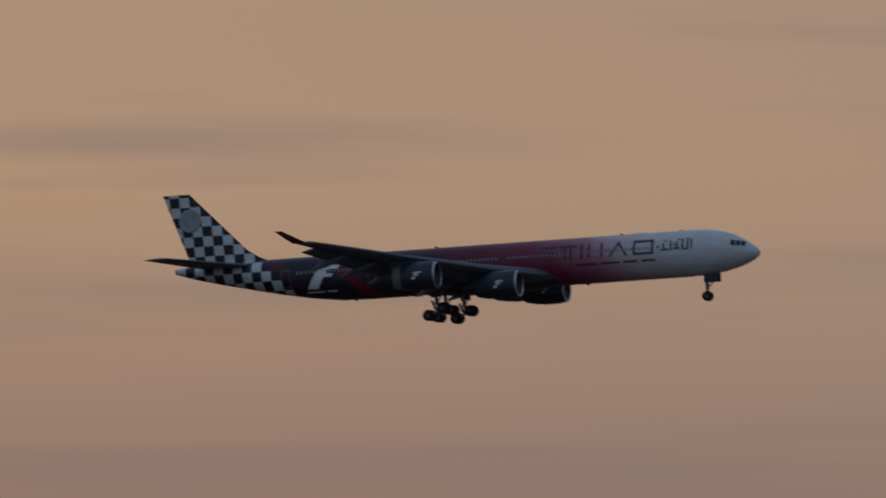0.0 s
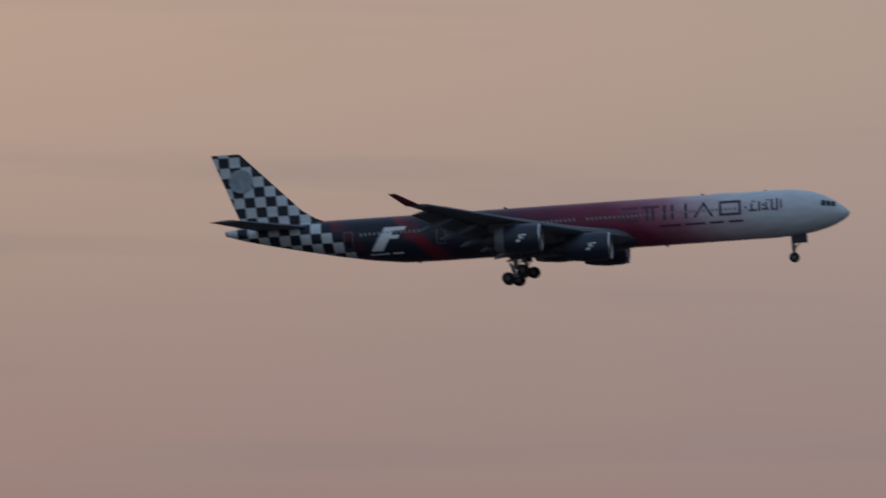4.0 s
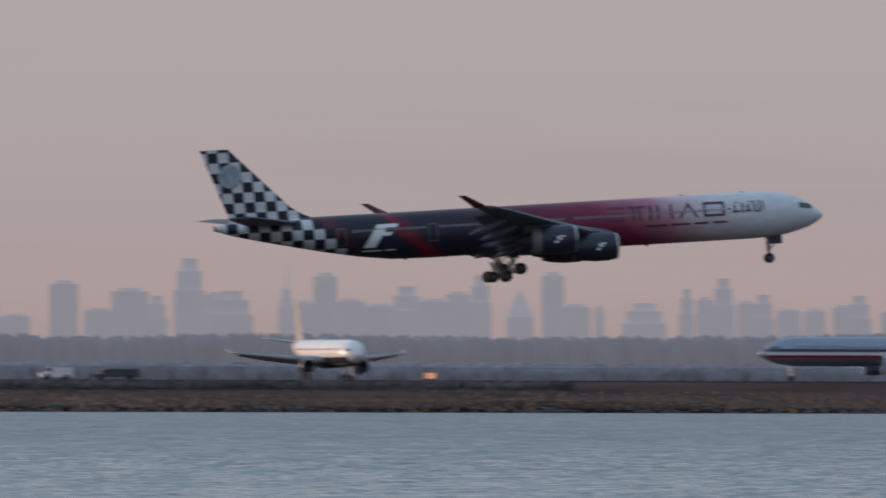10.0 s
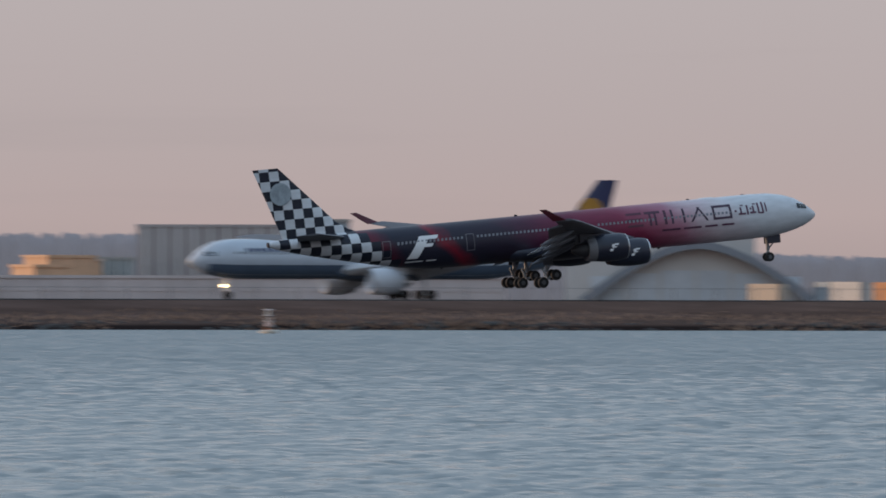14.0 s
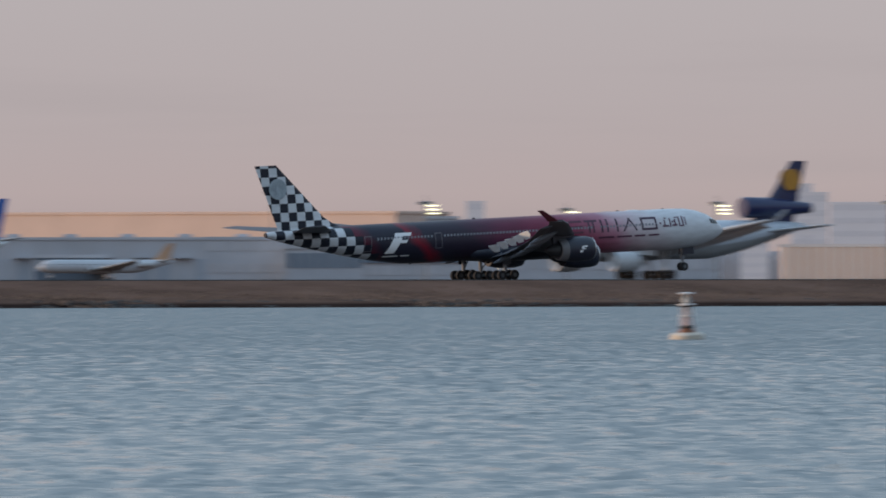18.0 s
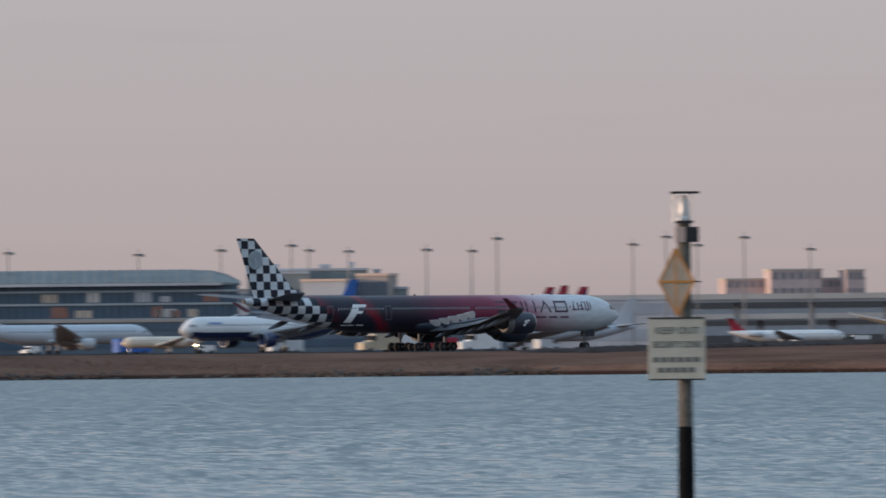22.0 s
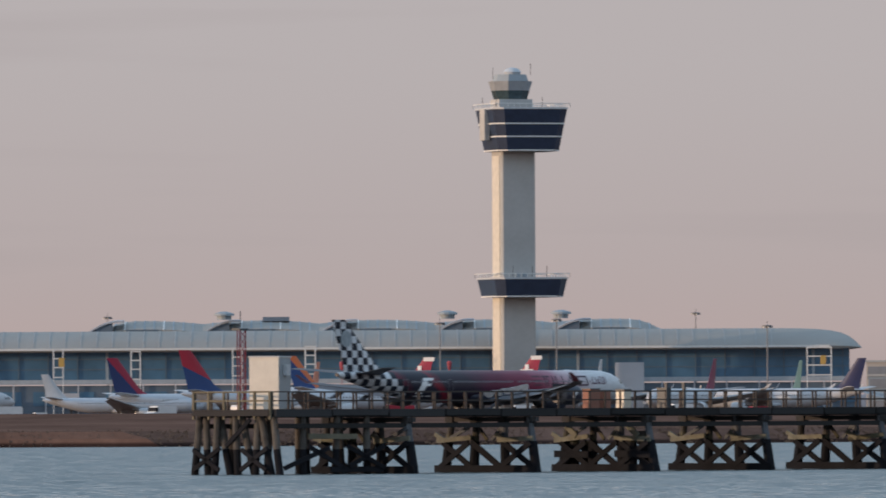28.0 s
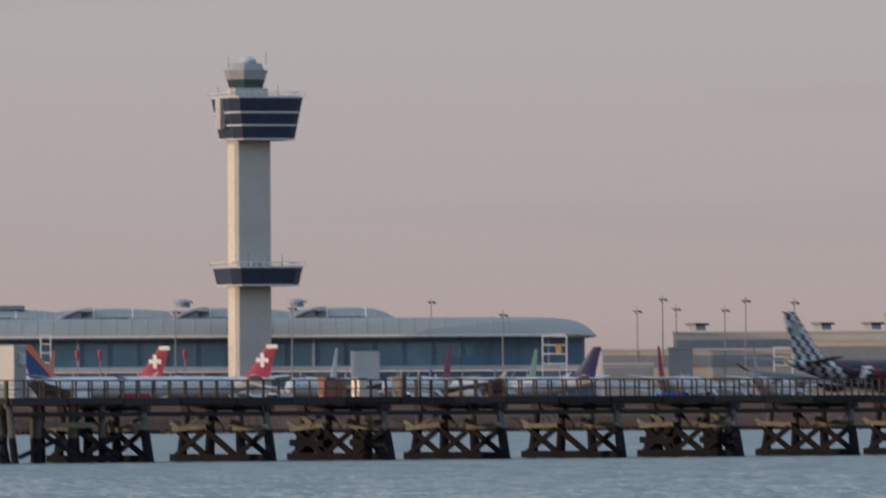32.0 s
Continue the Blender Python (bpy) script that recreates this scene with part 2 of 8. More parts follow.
def bay_water():
    m = bpy.data.materials.new("bay_water")
    m.use_nodes = True
    nt = m.node_tree
    b = nt.nodes["Principled BSDF"]
    N, L = nt.nodes.new, nt.links.new
    tc = N("ShaderNodeTexCoord")

    def waves(scale, stretch, detail):
        mp = N("ShaderNodeMapping"); mp.inputs["Scale"].default_value = (scale, scale * stretch, scale)
        mp.inputs["Rotation"].default_value = (0, 0, radians(-30))
        L(tc.outputs["Object"], mp.inputs[0])
        n = N("ShaderNodeTexNoise"); n.inputs["Scale"].default_value, n.inputs["Detail"].default_value, n.inputs["Roughness"].default_value = 1, detail, 0.55
        L(mp.outputs[0], n.inputs["Vector"])
        return n.outputs["Fac"]
    gust = waves(0.012, 2.2, 3)

    def ripples(across, along, detail, seed):
        """Wind ripples: short along the crests, drawn out along the wind, which blows from the far shore."""
        mp = N("ShaderNodeMapping"); mp.inputs["Rotation"].default_value = (0, 0, radians(31)); mp.inputs["Location"].default_value = (seed, 0, 0)
        sc = N("ShaderNodeMapping"); sc.inputs["Scale"].default_value = (across, along, 1)
        L(tc.outputs["Object"], mp.inputs[0]); L(mp.outputs[0], sc.inputs[0])
        n = N("ShaderNodeTexNoise"); n.inputs["Scale"].default_value, n.inputs["Detail"].default_value, n.inputs["Roughness"].default_value = 1, detail, 0.6
        L(sc.outputs[0], n.inputs["Vector"])
        return n.outputs["Fac"]
    fine, mid, broad, groups = ripples(1.6, 0.9, 2, 0), ripples(0.5, 0.28, 2, 40), ripples(0.10, 0.03, 2, 90), ripples(1.25, 0.13, 2, 140)
    s1 = N("ShaderNodeMath"); s1.operation = "MULTIPLY_ADD"; s1.inputs[1].default_value = 0.6
    L(mid, s1.inputs[0]); L(fine, s1.inputs[2])
    s = N("ShaderNodeMath"); s.operation = "MULTIPLY_ADD"; s.inputs[1].default_value = 0.25
    L(broad, s.inputs[0]); L(s1.outputs[0], s.inputs[2])
    g = N("ShaderNodeMath"); g.operation = "MULTIPLY_ADD"; g.inputs[1].default_value = 0.9
    L(groups, g.inputs[0]); L(s.outputs[0], g.inputs[2])
    slope = N("ShaderNodeMapRange")
    for k, v in zip(("From Min", "From Max", "To Min", "To Max"), (1.12, 1.62, 0.0, 1.0)):
        slope.inputs[k].default_value = v
    L(g.outputs[0], slope.inputs[0])
    # the ripples are steeper out on the open bay than under the near shore
    sp = N("ShaderNodeSeparateXYZ"); L(tc.outputs["Object"], sp.inputs[0])
    out = N("ShaderNodeMath"); out.operation = "MULTIPLY_ADD"; out.inputs[1].default_value = 0.62
    oy = N("ShaderNodeMath"); oy.operation = "MULTIPLY"; oy.inputs[1].default_value = 0.78
    L(sp.outputs["Y"], oy.inputs[0]); L(sp.outputs["X"], out.inputs[0]); L(oy.outputs[0], out.inputs[2])
    fetch = N("ShaderNodeMapRange")
    for k, v in zip(("From Min", "From Max", "To Min", "To Max"), (180, 620, 0.26, 0.58)):
        fetch.inputs[k].default_value = v
    L(out.outputs[0], fetch.inputs[0])
    steep = N("ShaderNodeMath"); steep.operation = "MULTIPLY"
    L(slope.outputs[0], steep.inputs[0]); L(fetch.outputs[0], steep.inputs[1])
    wind = N("ShaderNodeVectorMath"); wind.operation = "SCALE"; wind.inputs[0].default_value = (-0.45, -0.89, 0)
    L(steep.outputs[0], wind.inputs["Scale"])
    geo = N("ShaderNodeNewGeometry")
    up = N("ShaderNodeVectorMath"); up.operation = "ADD"; L(geo.outputs["Normal"], up.inputs[1])
    L(wind.outputs[0], up.inputs[0])
    nv = N("ShaderNodeVectorMath"); nv.operation = "NORMALIZE"
    L(up.outputs[0], nv.inputs[0]); L(nv.outputs[0], b.inputs["Normal"])
    mx = N("ShaderNodeMix"); mx.data_type = "RGBA"
    mx.inputs["A"].default_value, mx.inputs["B"].default_value = (0.145, 0.17, 0.172, 1), (0.19, 0.215, 0.215, 1)
    L(gust, mx.inputs["Factor"]); L(mx.outputs["Result"], b.inputs["Base Color"])
    rr = N("ShaderNodeMapRange")
    for k, v in zip(("From Min", "From Max", "To Min", "To Max"), (0.35, 0.65, 0.06, 0.16)):
        rr.inputs[k].default_value = v
    L(gust, rr.inputs[0]); L(rr.outputs[0], b.inputs["Roughness"])
    b.inputs["IOR"].default_value = 1.33
    return m


WHITE = surface("white_paint", (0.72, 0.73, 0.74), 0.35, vary=0.08, coat=0.3)
GREY = surface("grey_paint", (0.32, 0.34, 0.36), 0.45, vary=0.1)
LIGHT_GREY = surface("light_grey_paint", (0.50, 0.53, 0.56), 0.4, vary=0.1)
DARK = surface("dark_metal", (0.03, 0.032, 0.038), 0.5, vary=0.2)
NAVY_BLACK = surface("navy_black_paint", (0.020, 0.025, 0.044), 0.42)
ALU = surface("bare_metal", (0.55, 0.56, 0.58), 0.3, 0.9, vary=0.08)
RUBBER = surface("tyre_rubber", (0.018, 0.018, 0.02), 0.85)
GLASS = surface("dark_glass", (0.015, 0.02, 0.028), 0.12)
RED = surface("deep_red_paint", (0.085, 0.010, 0.022), 0.45)


# ---- building helpers ----
def part(name, bm, material, parent, label=""):
    me = bpy.data.meshes.new(name)
    bmesh.ops.recalc_face_normals(bm, faces=bm.faces[:])
    bm.to_mesh(me)
    bm.free()
    me.materials.append(material)
    ob = new(name, me)
    ob.parent = parent
    if label:
        ob["label"] = label
    return ob


def smooth(ob, angle=40):
    me = ob.data
    me.polygons.foreach_set("use_smooth", [True] * len(me.polygons))
    me.set_sharp_from_angle(angle=radians(angle))
    return ob


def box(bm, x0, x1, y0, y1, z0, z1):
    v = [bm.verts.new(p) for p in ((x0, y0, z0), (x1, y0, z0), (x1, y1, z0), (x0, y1, z0), (x0, y0, z1), (x1, y0, z1), (x1, y1, z1), (x0, y1, z1))]
    for f in ((0, 3, 2, 1), (4, 5, 6, 7), (0, 1, 5, 4), (1, 2, 6, 5), (2, 3, 7, 6), (3, 0, 4, 7)):
        bm.faces.new([v[i] for i in f])
    return bm


def boxes(*spans):
    bm = bmesh.new()
    for s in spans:
        box(bm, *s)
    return bm


def skin(bm, rings, closed=True, cap=True):
    """Joins rings of points into a skin."""
    rows = [[bm.verts.new(p) for p in r] for r in rings]
    n = len(rows[0])
    for a, b in zip(rows, rows[1:]):
        for i in range(n if closed else n - 1):
            j = (i + 1) % n
            bm.faces.new((a[i], a[j], b[j], b[i]))
    if cap and closed:
        bm.faces.new(rows[0][::-1])
        bm.faces.new(rows[-1])
    return bm


def ring_x(x, y, z, ry, rz, n=24):
    return [(x, y + ry * math.cos(2 * math.pi * i / n), z + rz * math.sin(2 * math.pi * i / n)) for i in range(n)]


def ring_z(x, y, z, r, n=12, turn=0.0):
    return [(x + r * math.cos(2 * math.pi * i / n + turn), y + r * math.sin(2 * math.pi * i / n + turn), z) for i in range(n)]


def rod(bm, a, b, r, n=6, r2=None):
    a, b = Vector(a), Vector(b)
    d = (b - a).normalized()
    u = d.orthogonal().normalized()
    w = d.cross(u)
    r2 = r if r2 is None else r2
    ring = lambda c, q: [tuple(c + u * q * math.cos(2 * math.pi * i / n) + w * q * math.sin(2 * math.pi * i / n)) for i in range(n)]
    return skin(bm, [ring(a, r), ring(b, r2)])


def beam(bm, a, b, w, h):
    """A square timber from a to b."""
    a, b = Vector(a), Vector(b)
    d = (b - a).normalized()
    u = d.cross(Vector((0, 0, 1)))
    u = (u if u.length > 0.01 else Vector((1, 0, 0))).normalized() * w / 2
    v = d.cross(u).normalized() * h / 2
    return skin(bm, [[tuple(c + p) for p in (u + v, u - v, -u - v, -u + v)] for c in (a, b)])


def far(az, d):
    """A place on the plan at a heading and a distance from the shore where the camera stands."""
    return d * math.sin(radians(az)), d * math.cos(radians(az))


def thing(name, m, label, category, group="", kind=""):
    ob = new(name)
    ob.matrix_world = m
    return tagged(ob, label, category, group, kind)


def setting(name, bm, material, label, category="ground"):
    me = bpy.data.meshes.new(name)
    bmesh.ops.recalc_face_normals(bm, faces=bm.faces[:])
    bm.to_mesh(me)
    bm.free()
    me.materials.append(material)
    return tagged(new(name, me), label, category, kind="structure")


# ---- water, shore and airfield ----
GROUND_Z = 3.6
RUNWAY_Y, SLANT = 1344.0, 0.019
SHORE = [(-4500, 1250), (500, 1250), (700, 1262), (900, 1285), (990, 1282), (1040, 1240), (1075, 1150), (1110, 1090), (1400, 1065), (4500, 1065)]


def shore_y(x):
    return float(np.interp(x, [p[0] for p in SHORE], [p[1] for p in SHORE]))


def bank_knots(x):
    """The bank from the water line to the runway's edge; the marsh to the east stands higher."""
    s, m, r = shore_y(x), float(np.interp(x, (1030, 1100), (0, 1))), float(np.interp(x, (1075, 1200), (0, 1)))
    return [(s, 0.0), (s + 2.5, 0.6 + 0.5 * m), (s + 7, 1.2 + 0.9 * m), ((s + 1312) / 2, 1.75 + 1.35 * m + 1.55 * r), (1304, 2.75 + 0.55 * m + 1.5 * r), (1311, 3.45)]


def water():
    """One sheet round the camera, with real wind waves out to half a kilometre."""
    az = np.concatenate([np.arange(-180, 4, 8.0), np.arange(4.0, 54.0, 0.075), np.arange(54, 180.1, 9.0)])
    dist, d = [-0.3, 60.0, 120.0, 160.0], 176.0
    while d < 640:
        dist.append(d)
        d += 0.31 * max(1.0, d / 260) ** 1.7
    dist = np.array(dist + [760.0, 1000.0, 1400.0, 2000.0, 3200.0, 4850.0])
    A, D = np.meshgrid(np.radians(az), dist)
    X, Y = D * np.sin(A), D * np.cos(A)
    rng = random.Random(19)
    Z = np.zeros_like(X)
    for _ in range(44):
        lam = 0.62 * 3.2 ** rng.random()
        way = radians(205 + rng.gauss(0, 44))
        k = 2 * math.pi / lam
        ph = rng.uniform(0, 2 * math.pi)
        Z += 0.0054 * lam ** 0.9 * np.sin(k * (X * math.sin(way) + Y * math.cos(way)) + ph)
    for _ in range(8):
        lam, way, ph = rng.uniform(30, 120), radians(rng.uniform(0, 360)), rng.uniform(0, 6.28)
        Z *= 1 + 0.10 * np.sin(2 * math.pi / lam * (X * math.sin(way) + Y * math.cos(way)) + ph)
    Z += 2.2 * Z * np.abs(Z)
    deg = np.degrees(A)
    Z *= np.interp(D, (160, 178, 400, 630), (0, 0.65, 0.8, 0)) * np.interp(deg, (4, 5, 53, 53.9), (0, 1, 1, 0))
    n, m = D.shape
    verts = np.stack([X, Y, Z], -1).reshape(-1, 3)
    a = (np.arange(n - 1)[:, None] * m + np.arange(m - 1)[None, :]).ravel()
    quads = np.stack([a, a + m, a + m + 1, a + 1], -1)
    me = bpy.data.meshes.new("water")
    me.vertices.add(len(verts))
    me.vertices.foreach_set("co", verts.ravel())
    me.loops.add(quads.size)
    me.loops.foreach_set("vertex_index", quads.ravel().astype(np.int32))
    me.polygons.add(len(quads))
    me.polygons.foreach_set("loop_start", np.arange(0, quads.size, 4, dtype=np.int32))
    me.polygons.foreach_set("use_smooth", np.ones(len(quads), dtype=bool))
    me.update(calc_edges=True)
    me.materials.append(bay_water())
    tagged(new("water", me), "rippled grey-blue bay water in front of the airfield", "water", kind="structure")


def ground():
    grass = surface("dry_grass_soil", (0.148, 0.090, 0.068), 0.95, vary=0.4, scale=0.05, fine=0.7, bump=0.4)
    nt = grass.node_tree
    tc, sep, mr, mx = nt.nodes.new("ShaderNodeTexCoord"), nt.nodes.new("ShaderNodeSeparateXYZ"), nt.nodes.new("ShaderNodeMapRange"), nt.nodes.new("ShaderNodeMix")
    # russet marsh grass east of the bend in the shore
    mx.data_type, mx.blend_type = "RGBA", "MULTIPLY"
    mx.inputs["B"].default_value = (1.02, 0.98, 1.0, 1)
    for k, v in zip(("From Min", "From Max", "To Min", "To Max"), (1030, 1120, 0, 1)):
        mr.inputs[k].default_value = v
    b = nt.nodes["Principled BSDF"]
    b.inputs["Specular IOR Level"].default_value = 0.0
    old = b.inputs["Base Color"].links[0].from_socket
    nt.links.new(tc.outputs["Object"], sep.inputs[0])
    nt.links.new(sep.outputs["X"], mr.inputs[0])
    nt.links.new(mr.outputs[0], mx.inputs["Factor"])
    nt.links.new(old, mx.inputs["A"])
    # the bank's soil turns darker and bluer westward along x
    west_tone, hx = nt.nodes.new("ShaderNodeMix"), nt.nodes.new("ShaderNodeMapRange")
    west_tone.data_type, west_tone.blend_type = "RGBA", "MULTIPLY"
    west_tone.inputs["B"].default_value = (0.60, 0.68, 0.78, 1)
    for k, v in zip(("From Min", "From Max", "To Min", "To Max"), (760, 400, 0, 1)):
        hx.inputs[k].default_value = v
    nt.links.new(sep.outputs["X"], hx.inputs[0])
    nt.links.new(hx.outputs[0], west_tone.inputs["Factor"])
    nt.links.new(mx.outputs["Result"], west_tone.inputs["A"])
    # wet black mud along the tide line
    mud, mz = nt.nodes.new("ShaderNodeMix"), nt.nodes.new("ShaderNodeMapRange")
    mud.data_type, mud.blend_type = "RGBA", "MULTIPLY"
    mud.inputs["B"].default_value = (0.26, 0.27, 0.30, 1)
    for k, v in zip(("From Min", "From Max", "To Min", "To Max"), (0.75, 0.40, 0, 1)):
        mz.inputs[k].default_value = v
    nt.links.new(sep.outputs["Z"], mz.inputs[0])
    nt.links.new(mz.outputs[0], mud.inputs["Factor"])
    nt.links.new(west_tone.outputs["Result"], mud.inputs["A"])
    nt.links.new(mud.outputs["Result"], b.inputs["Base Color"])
    xs = sorted(set(list(np.arange(-4800, 4801, 300.0)) + list(np.arange(-500, 1900, 12.0))))
    rng = random.Random(4)
    rows = []
    for x in xs:
        s = shore_y(x)
        w = rng.uniform(-2.2, 2.2)
        k = bank_knots(x)
        prof = [(s - 12 + w, -1.2), (s + w, -0.02)] + [(y + q * w, z + rng.uniform(-.04, .05)) for (y, z), q in zip(k[1:4], (1, 0.3, 0))] + k[4:] + [(1400, 3.55), (2000, 3.6), (4990, 3.6)]
        rows.append([(x, y, z) for y, z in prof])
    bm = bmesh.new()
    skin(bm, rows, closed=False, cap=False)
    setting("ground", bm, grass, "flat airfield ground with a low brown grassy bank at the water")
    asphalt = surface("runway_asphalt", (0.06, 0.062, 0.066), 0.85, vary=0.25, scale=0.03, fine=0.5)
    strip = bmesh.new()
    skin(strip, [[(x, RUNWAY_Y + SLANT * (x - 600) + q, z) for q, z in ((-22, 3.2), (22, 3.2), (22, 3.61), (-22, 3.61))] for x in (-300, 3600)])
    setting("runway", strip, asphalt, "long grey asphalt runway behind the grassy bank", "runway")
    setting("taxiway", boxes((-2600, 3600, 1464, 1494, 3.2, 3.62)), asphalt, "grey asphalt taxiway parallel to the runway", "taxiway")


water()
ground()


# ---- aircraft ----
# Plan of a long airliner in metres: x forward from the nose tip, z up from the tyres' foot; others are scaled from it.
BODY = [(0.0, 5.30, 0.06, 0.06), (0.25, 5.30, 0.45, 0.42), (0.8, 5.34, 0.88, 0.84), (1.8, 5.47, 1.45, 1.46), (3.0, 5.62, 1.95, 1.99), (4.5, 5.71, 2.38, 2.42), (6.5, 5.75, 2.68, 2.73),
        (9.0, 5.75, 2.82, 2.82), (20, 5.75, 2.82, 2.82), (35, 5.75, 2.82, 2.82), (49, 5.75, 2.82, 2.82), (53, 5.80, 2.78, 2.78), (57, 6.06, 2.62, 2.53), (61, 6.43, 2.34, 2.16),
        (65, 6.86, 1.90, 1.72), (69, 7.27, 1.32, 1.22), (72, 7.58, 0.84, 0.78), (73.8, 7.80, 0.50, 0.42), (74.3, 7.82, 0.34, 0.30)]


def body_at(a):
    cols = list(zip(*BODY))
    return [float(np.interp(a, cols[0], cols[k])) for k in (1, 2, 3)]


FOIL = [(0.0, 0.0), (0.03, 0.30), (0.12, 0.52), (0.3, 0.60), (0.6, 0.42), (1.0, 0.03), (1.0, -0.03), (0.6, -0.25), (0.3, -0.40), (0.12, -0.38), (0.03, -0.22)]


def foil(b, le, te, z, thick, droop=0.0):
    c = te - le
    return [(-(le + u * c), b, z + w * thick - u * droop) for u, w in FOIL]


WINGS, TRUCKS, HUBS = [], [], []


def airliner(name, m, label, skin_mat, fin_mat, length=75.0, radius=2.82, span=63.4, engines=((9.4, 26.7, 3.05), (19.3, 33.6, 3.75)), cowl=1.58, cowl_mat=None,
             wing_mat=None, winglet=1.55, winglet_mat=None, belly=None, fin_scale=1.0, t_tail=False, rear_engines=False, tail_engine=False,
             bogies=3, lights=False, stripe=None, title=None, detail=False, group="", nose_gear=True, cheat=None, fin_chord=0.0, dihedral=1.0):
    kx, ky, kz = length / 75.0, span / 63.4, radius / 2.82
    ob = thing(name, m, label, "aeroplane", group)
    S = lambda p: (p[0] * kx, p[1] * kz, p[2] * kz)
    W = lambda p: (p[0] * kx, p[1] * ky, p[2] * kz)
    cowl_mat, wing_mat, winglet_mat = cowl_mat or LIGHT_GREY, wing_mat or GREY, winglet_mat or skin_mat
    n = 40 if detail else 20
    bm = bmesh.new()
    skin(bm, [[S(p) for p in ring_x(-a, 0, z, ry, rz, n)] for a, z, ry, rz in BODY])
    smooth(part("fuselage", bm, skin_mat, ob))
    if belly:
        bm = bmesh.new()
        rings = []
        for a, z, ry, rz in BODY[4:-3]:
            rings.append([S((-a, 1.006 * ry * math.cos(q), z + 1.006 * rz * math.sin(q))) for q in [radians(198 + 144 * i / 10) for i in range(11)]])
        skin(bm, rings, closed=False, cap=False)
        smooth(part("belly_panel", bm, belly, ob, "darker painted belly"))
    # belly fairing round the wing root
    bm = bmesh.new()
    skin(bm, [[S(p) for p in ring_x(-a, 0, z, ry, rz, 20)] for a, z, ry, rz in
              ((23.0, 4.0, 0.3, 0.2), (25.5, 3.95, 2.3, 1.0), (29, 3.9, 2.95, 1.35), (37, 3.9, 3.0, 1.4), (42, 4.0, 2.5, 1.15), (45.5, 4.1, 0.5, 0.3))])
    smooth(part("wing_fairing", bm, belly or (NAVY_BLACK if detail else skin_mat), ob))
    plan = [(2.2, 25.6, 38.6, 4.1, 1.9), (9.6, 30.6, 40.2, 4.95, 1.25), (19.5, 37.2, 43.6, 6.35, 0.78), (28.5, 43.8, 47.9, 7.9, 0.46), (30.7, 46.0, 49.2, 8.4, 0.30)]
    plan = [(b, le, te, 4.1 + (z - 4.1) * dihedral, th) for b, le, te, z, th in plan]
    tip_z = plan[-1][3]
    for s in (-1, 1):
        bm = bmesh.new()
        skin(bm, [[W(p) for p in foil(s * b, le, te - 0.9, z, th)] for b, le, te, z, th in plan])
        wing = smooth(part("wing", bm, wing_mat, ob), 50)
        if detail:
            WINGS.append((s, wing))
        bm = bmesh.new()
        skin(bm, [[W(p) for p in foil(s * b, te - 1.5, te + 1.4 * w, z - 0.15, 0.30, 0.9 * w)] for (b, le, te, z, th), w in zip(plan[:4], (1, 1, 0.8, 0.35))])
        part("flap", bm, wing_mat, wing, "lowered trailing flap")
        if detail:
            for b, a0, z in ((6.2, 37.2, 4.0), (11.8, 38.0, 4.75), (16.2, 39.8, 5.3), (21.0, 41.6, 6.1), (25.6, 43.8, 6.85)):
                bm = bmesh.new()
                skin(bm, [[W(p) for p in ring_x(-a0 - q, s * b, z - 0.32 * q, 0.06 + r, 0.07 + r * 1.3, 10)] for q, r in ((0, 0), (0.9, 0.22), (2.4, 0.28), (3.8, 0.16), (4.6, 0.0))])
                smooth(part("flap_fairing", bm, surface("fairing_grey", (0.10, 0.11, 0.13), 0.5), wing, "grey canoe-shaped flap track fairing"))
        if winglet:
            bm = bmesh.new()
            h = winglet
            rings = []
            for q in (0.0, 0.35, 1.0):
                b = 30.7 + 0.5 * q + (0.2 if q > 0 else 0)
                le, te, z = 46.8 + 2.9 * q, 48.6 + 2.0 * q, tip_z + h * q
                c = te - le
                rings.append([W((-(le + u * c), s * (b - 0.35 * w * (0.5 - 0.2 * q)), z)) for u, w in FOIL])
            skin(bm, rings)
            part("winglet", bm, winglet_mat, wing, "upturned winglet")
        # tailplane
        tz, a0 = (8.2 + 8.8 * fin_scale, 8.3) if t_tail else (6.9 if tail_engine else 7.95, 0.0)
        bm = bmesh.new()
        skin(bm, [[W(p) for p in foil(s * b, le + a0 * 0.6, te + a0 * 0.5, z, th)] for b, le, te, z, th in
                  ((0.4 if t_tail else 1.0, 64.2, 70.6, tz, 0.62), (11.0, 71.4, 74.6, tz + (0.2 if t_tail else 0.95), 0.24))])
        smooth(part("tailplane", bm, wing_mat if detail or t_tail else LIGHT_GREY, ob), 50)
        # engines on pylons
        for b, a0, z in engines:
            rings = []
            outer = ((0.0, 0.93), (0.12, 1.0), (0.9, 1.08), (2.6, 1.1), (4.2, 1.0), (5.3, 0.84))
            for q, r in ((2.2, 0.2), (0.5, 0.80), (0.06, 0.86)) + outer:
                rings.append([W((-a0 - q, 0, 0))[:1] + (s * b * ky + cowl * r * math.cos(2 * math.pi * i / 24), z * kz + cowl * r * math.sin(2 * math.pi * i / 24)) for i in range(24)])
            bm = bmesh.new()
            skin(bm, rings)
            cw = smooth(part("engine_cowl", bm, cowl_mat, ob))
            bm = bmesh.new()
            rr = [[(-a0 * kx - q * kx, s * b * ky + cowl * r * math.cos(2 * math.pi * i / 24), z * kz + cowl * r * math.sin(2 * math.pi * i / 24)) for i in range(24)]
                  for q, r in ((0.16, 1.012), (-0.03, 0.97), (-0.03, 0.90), (0.16, 0.85))]
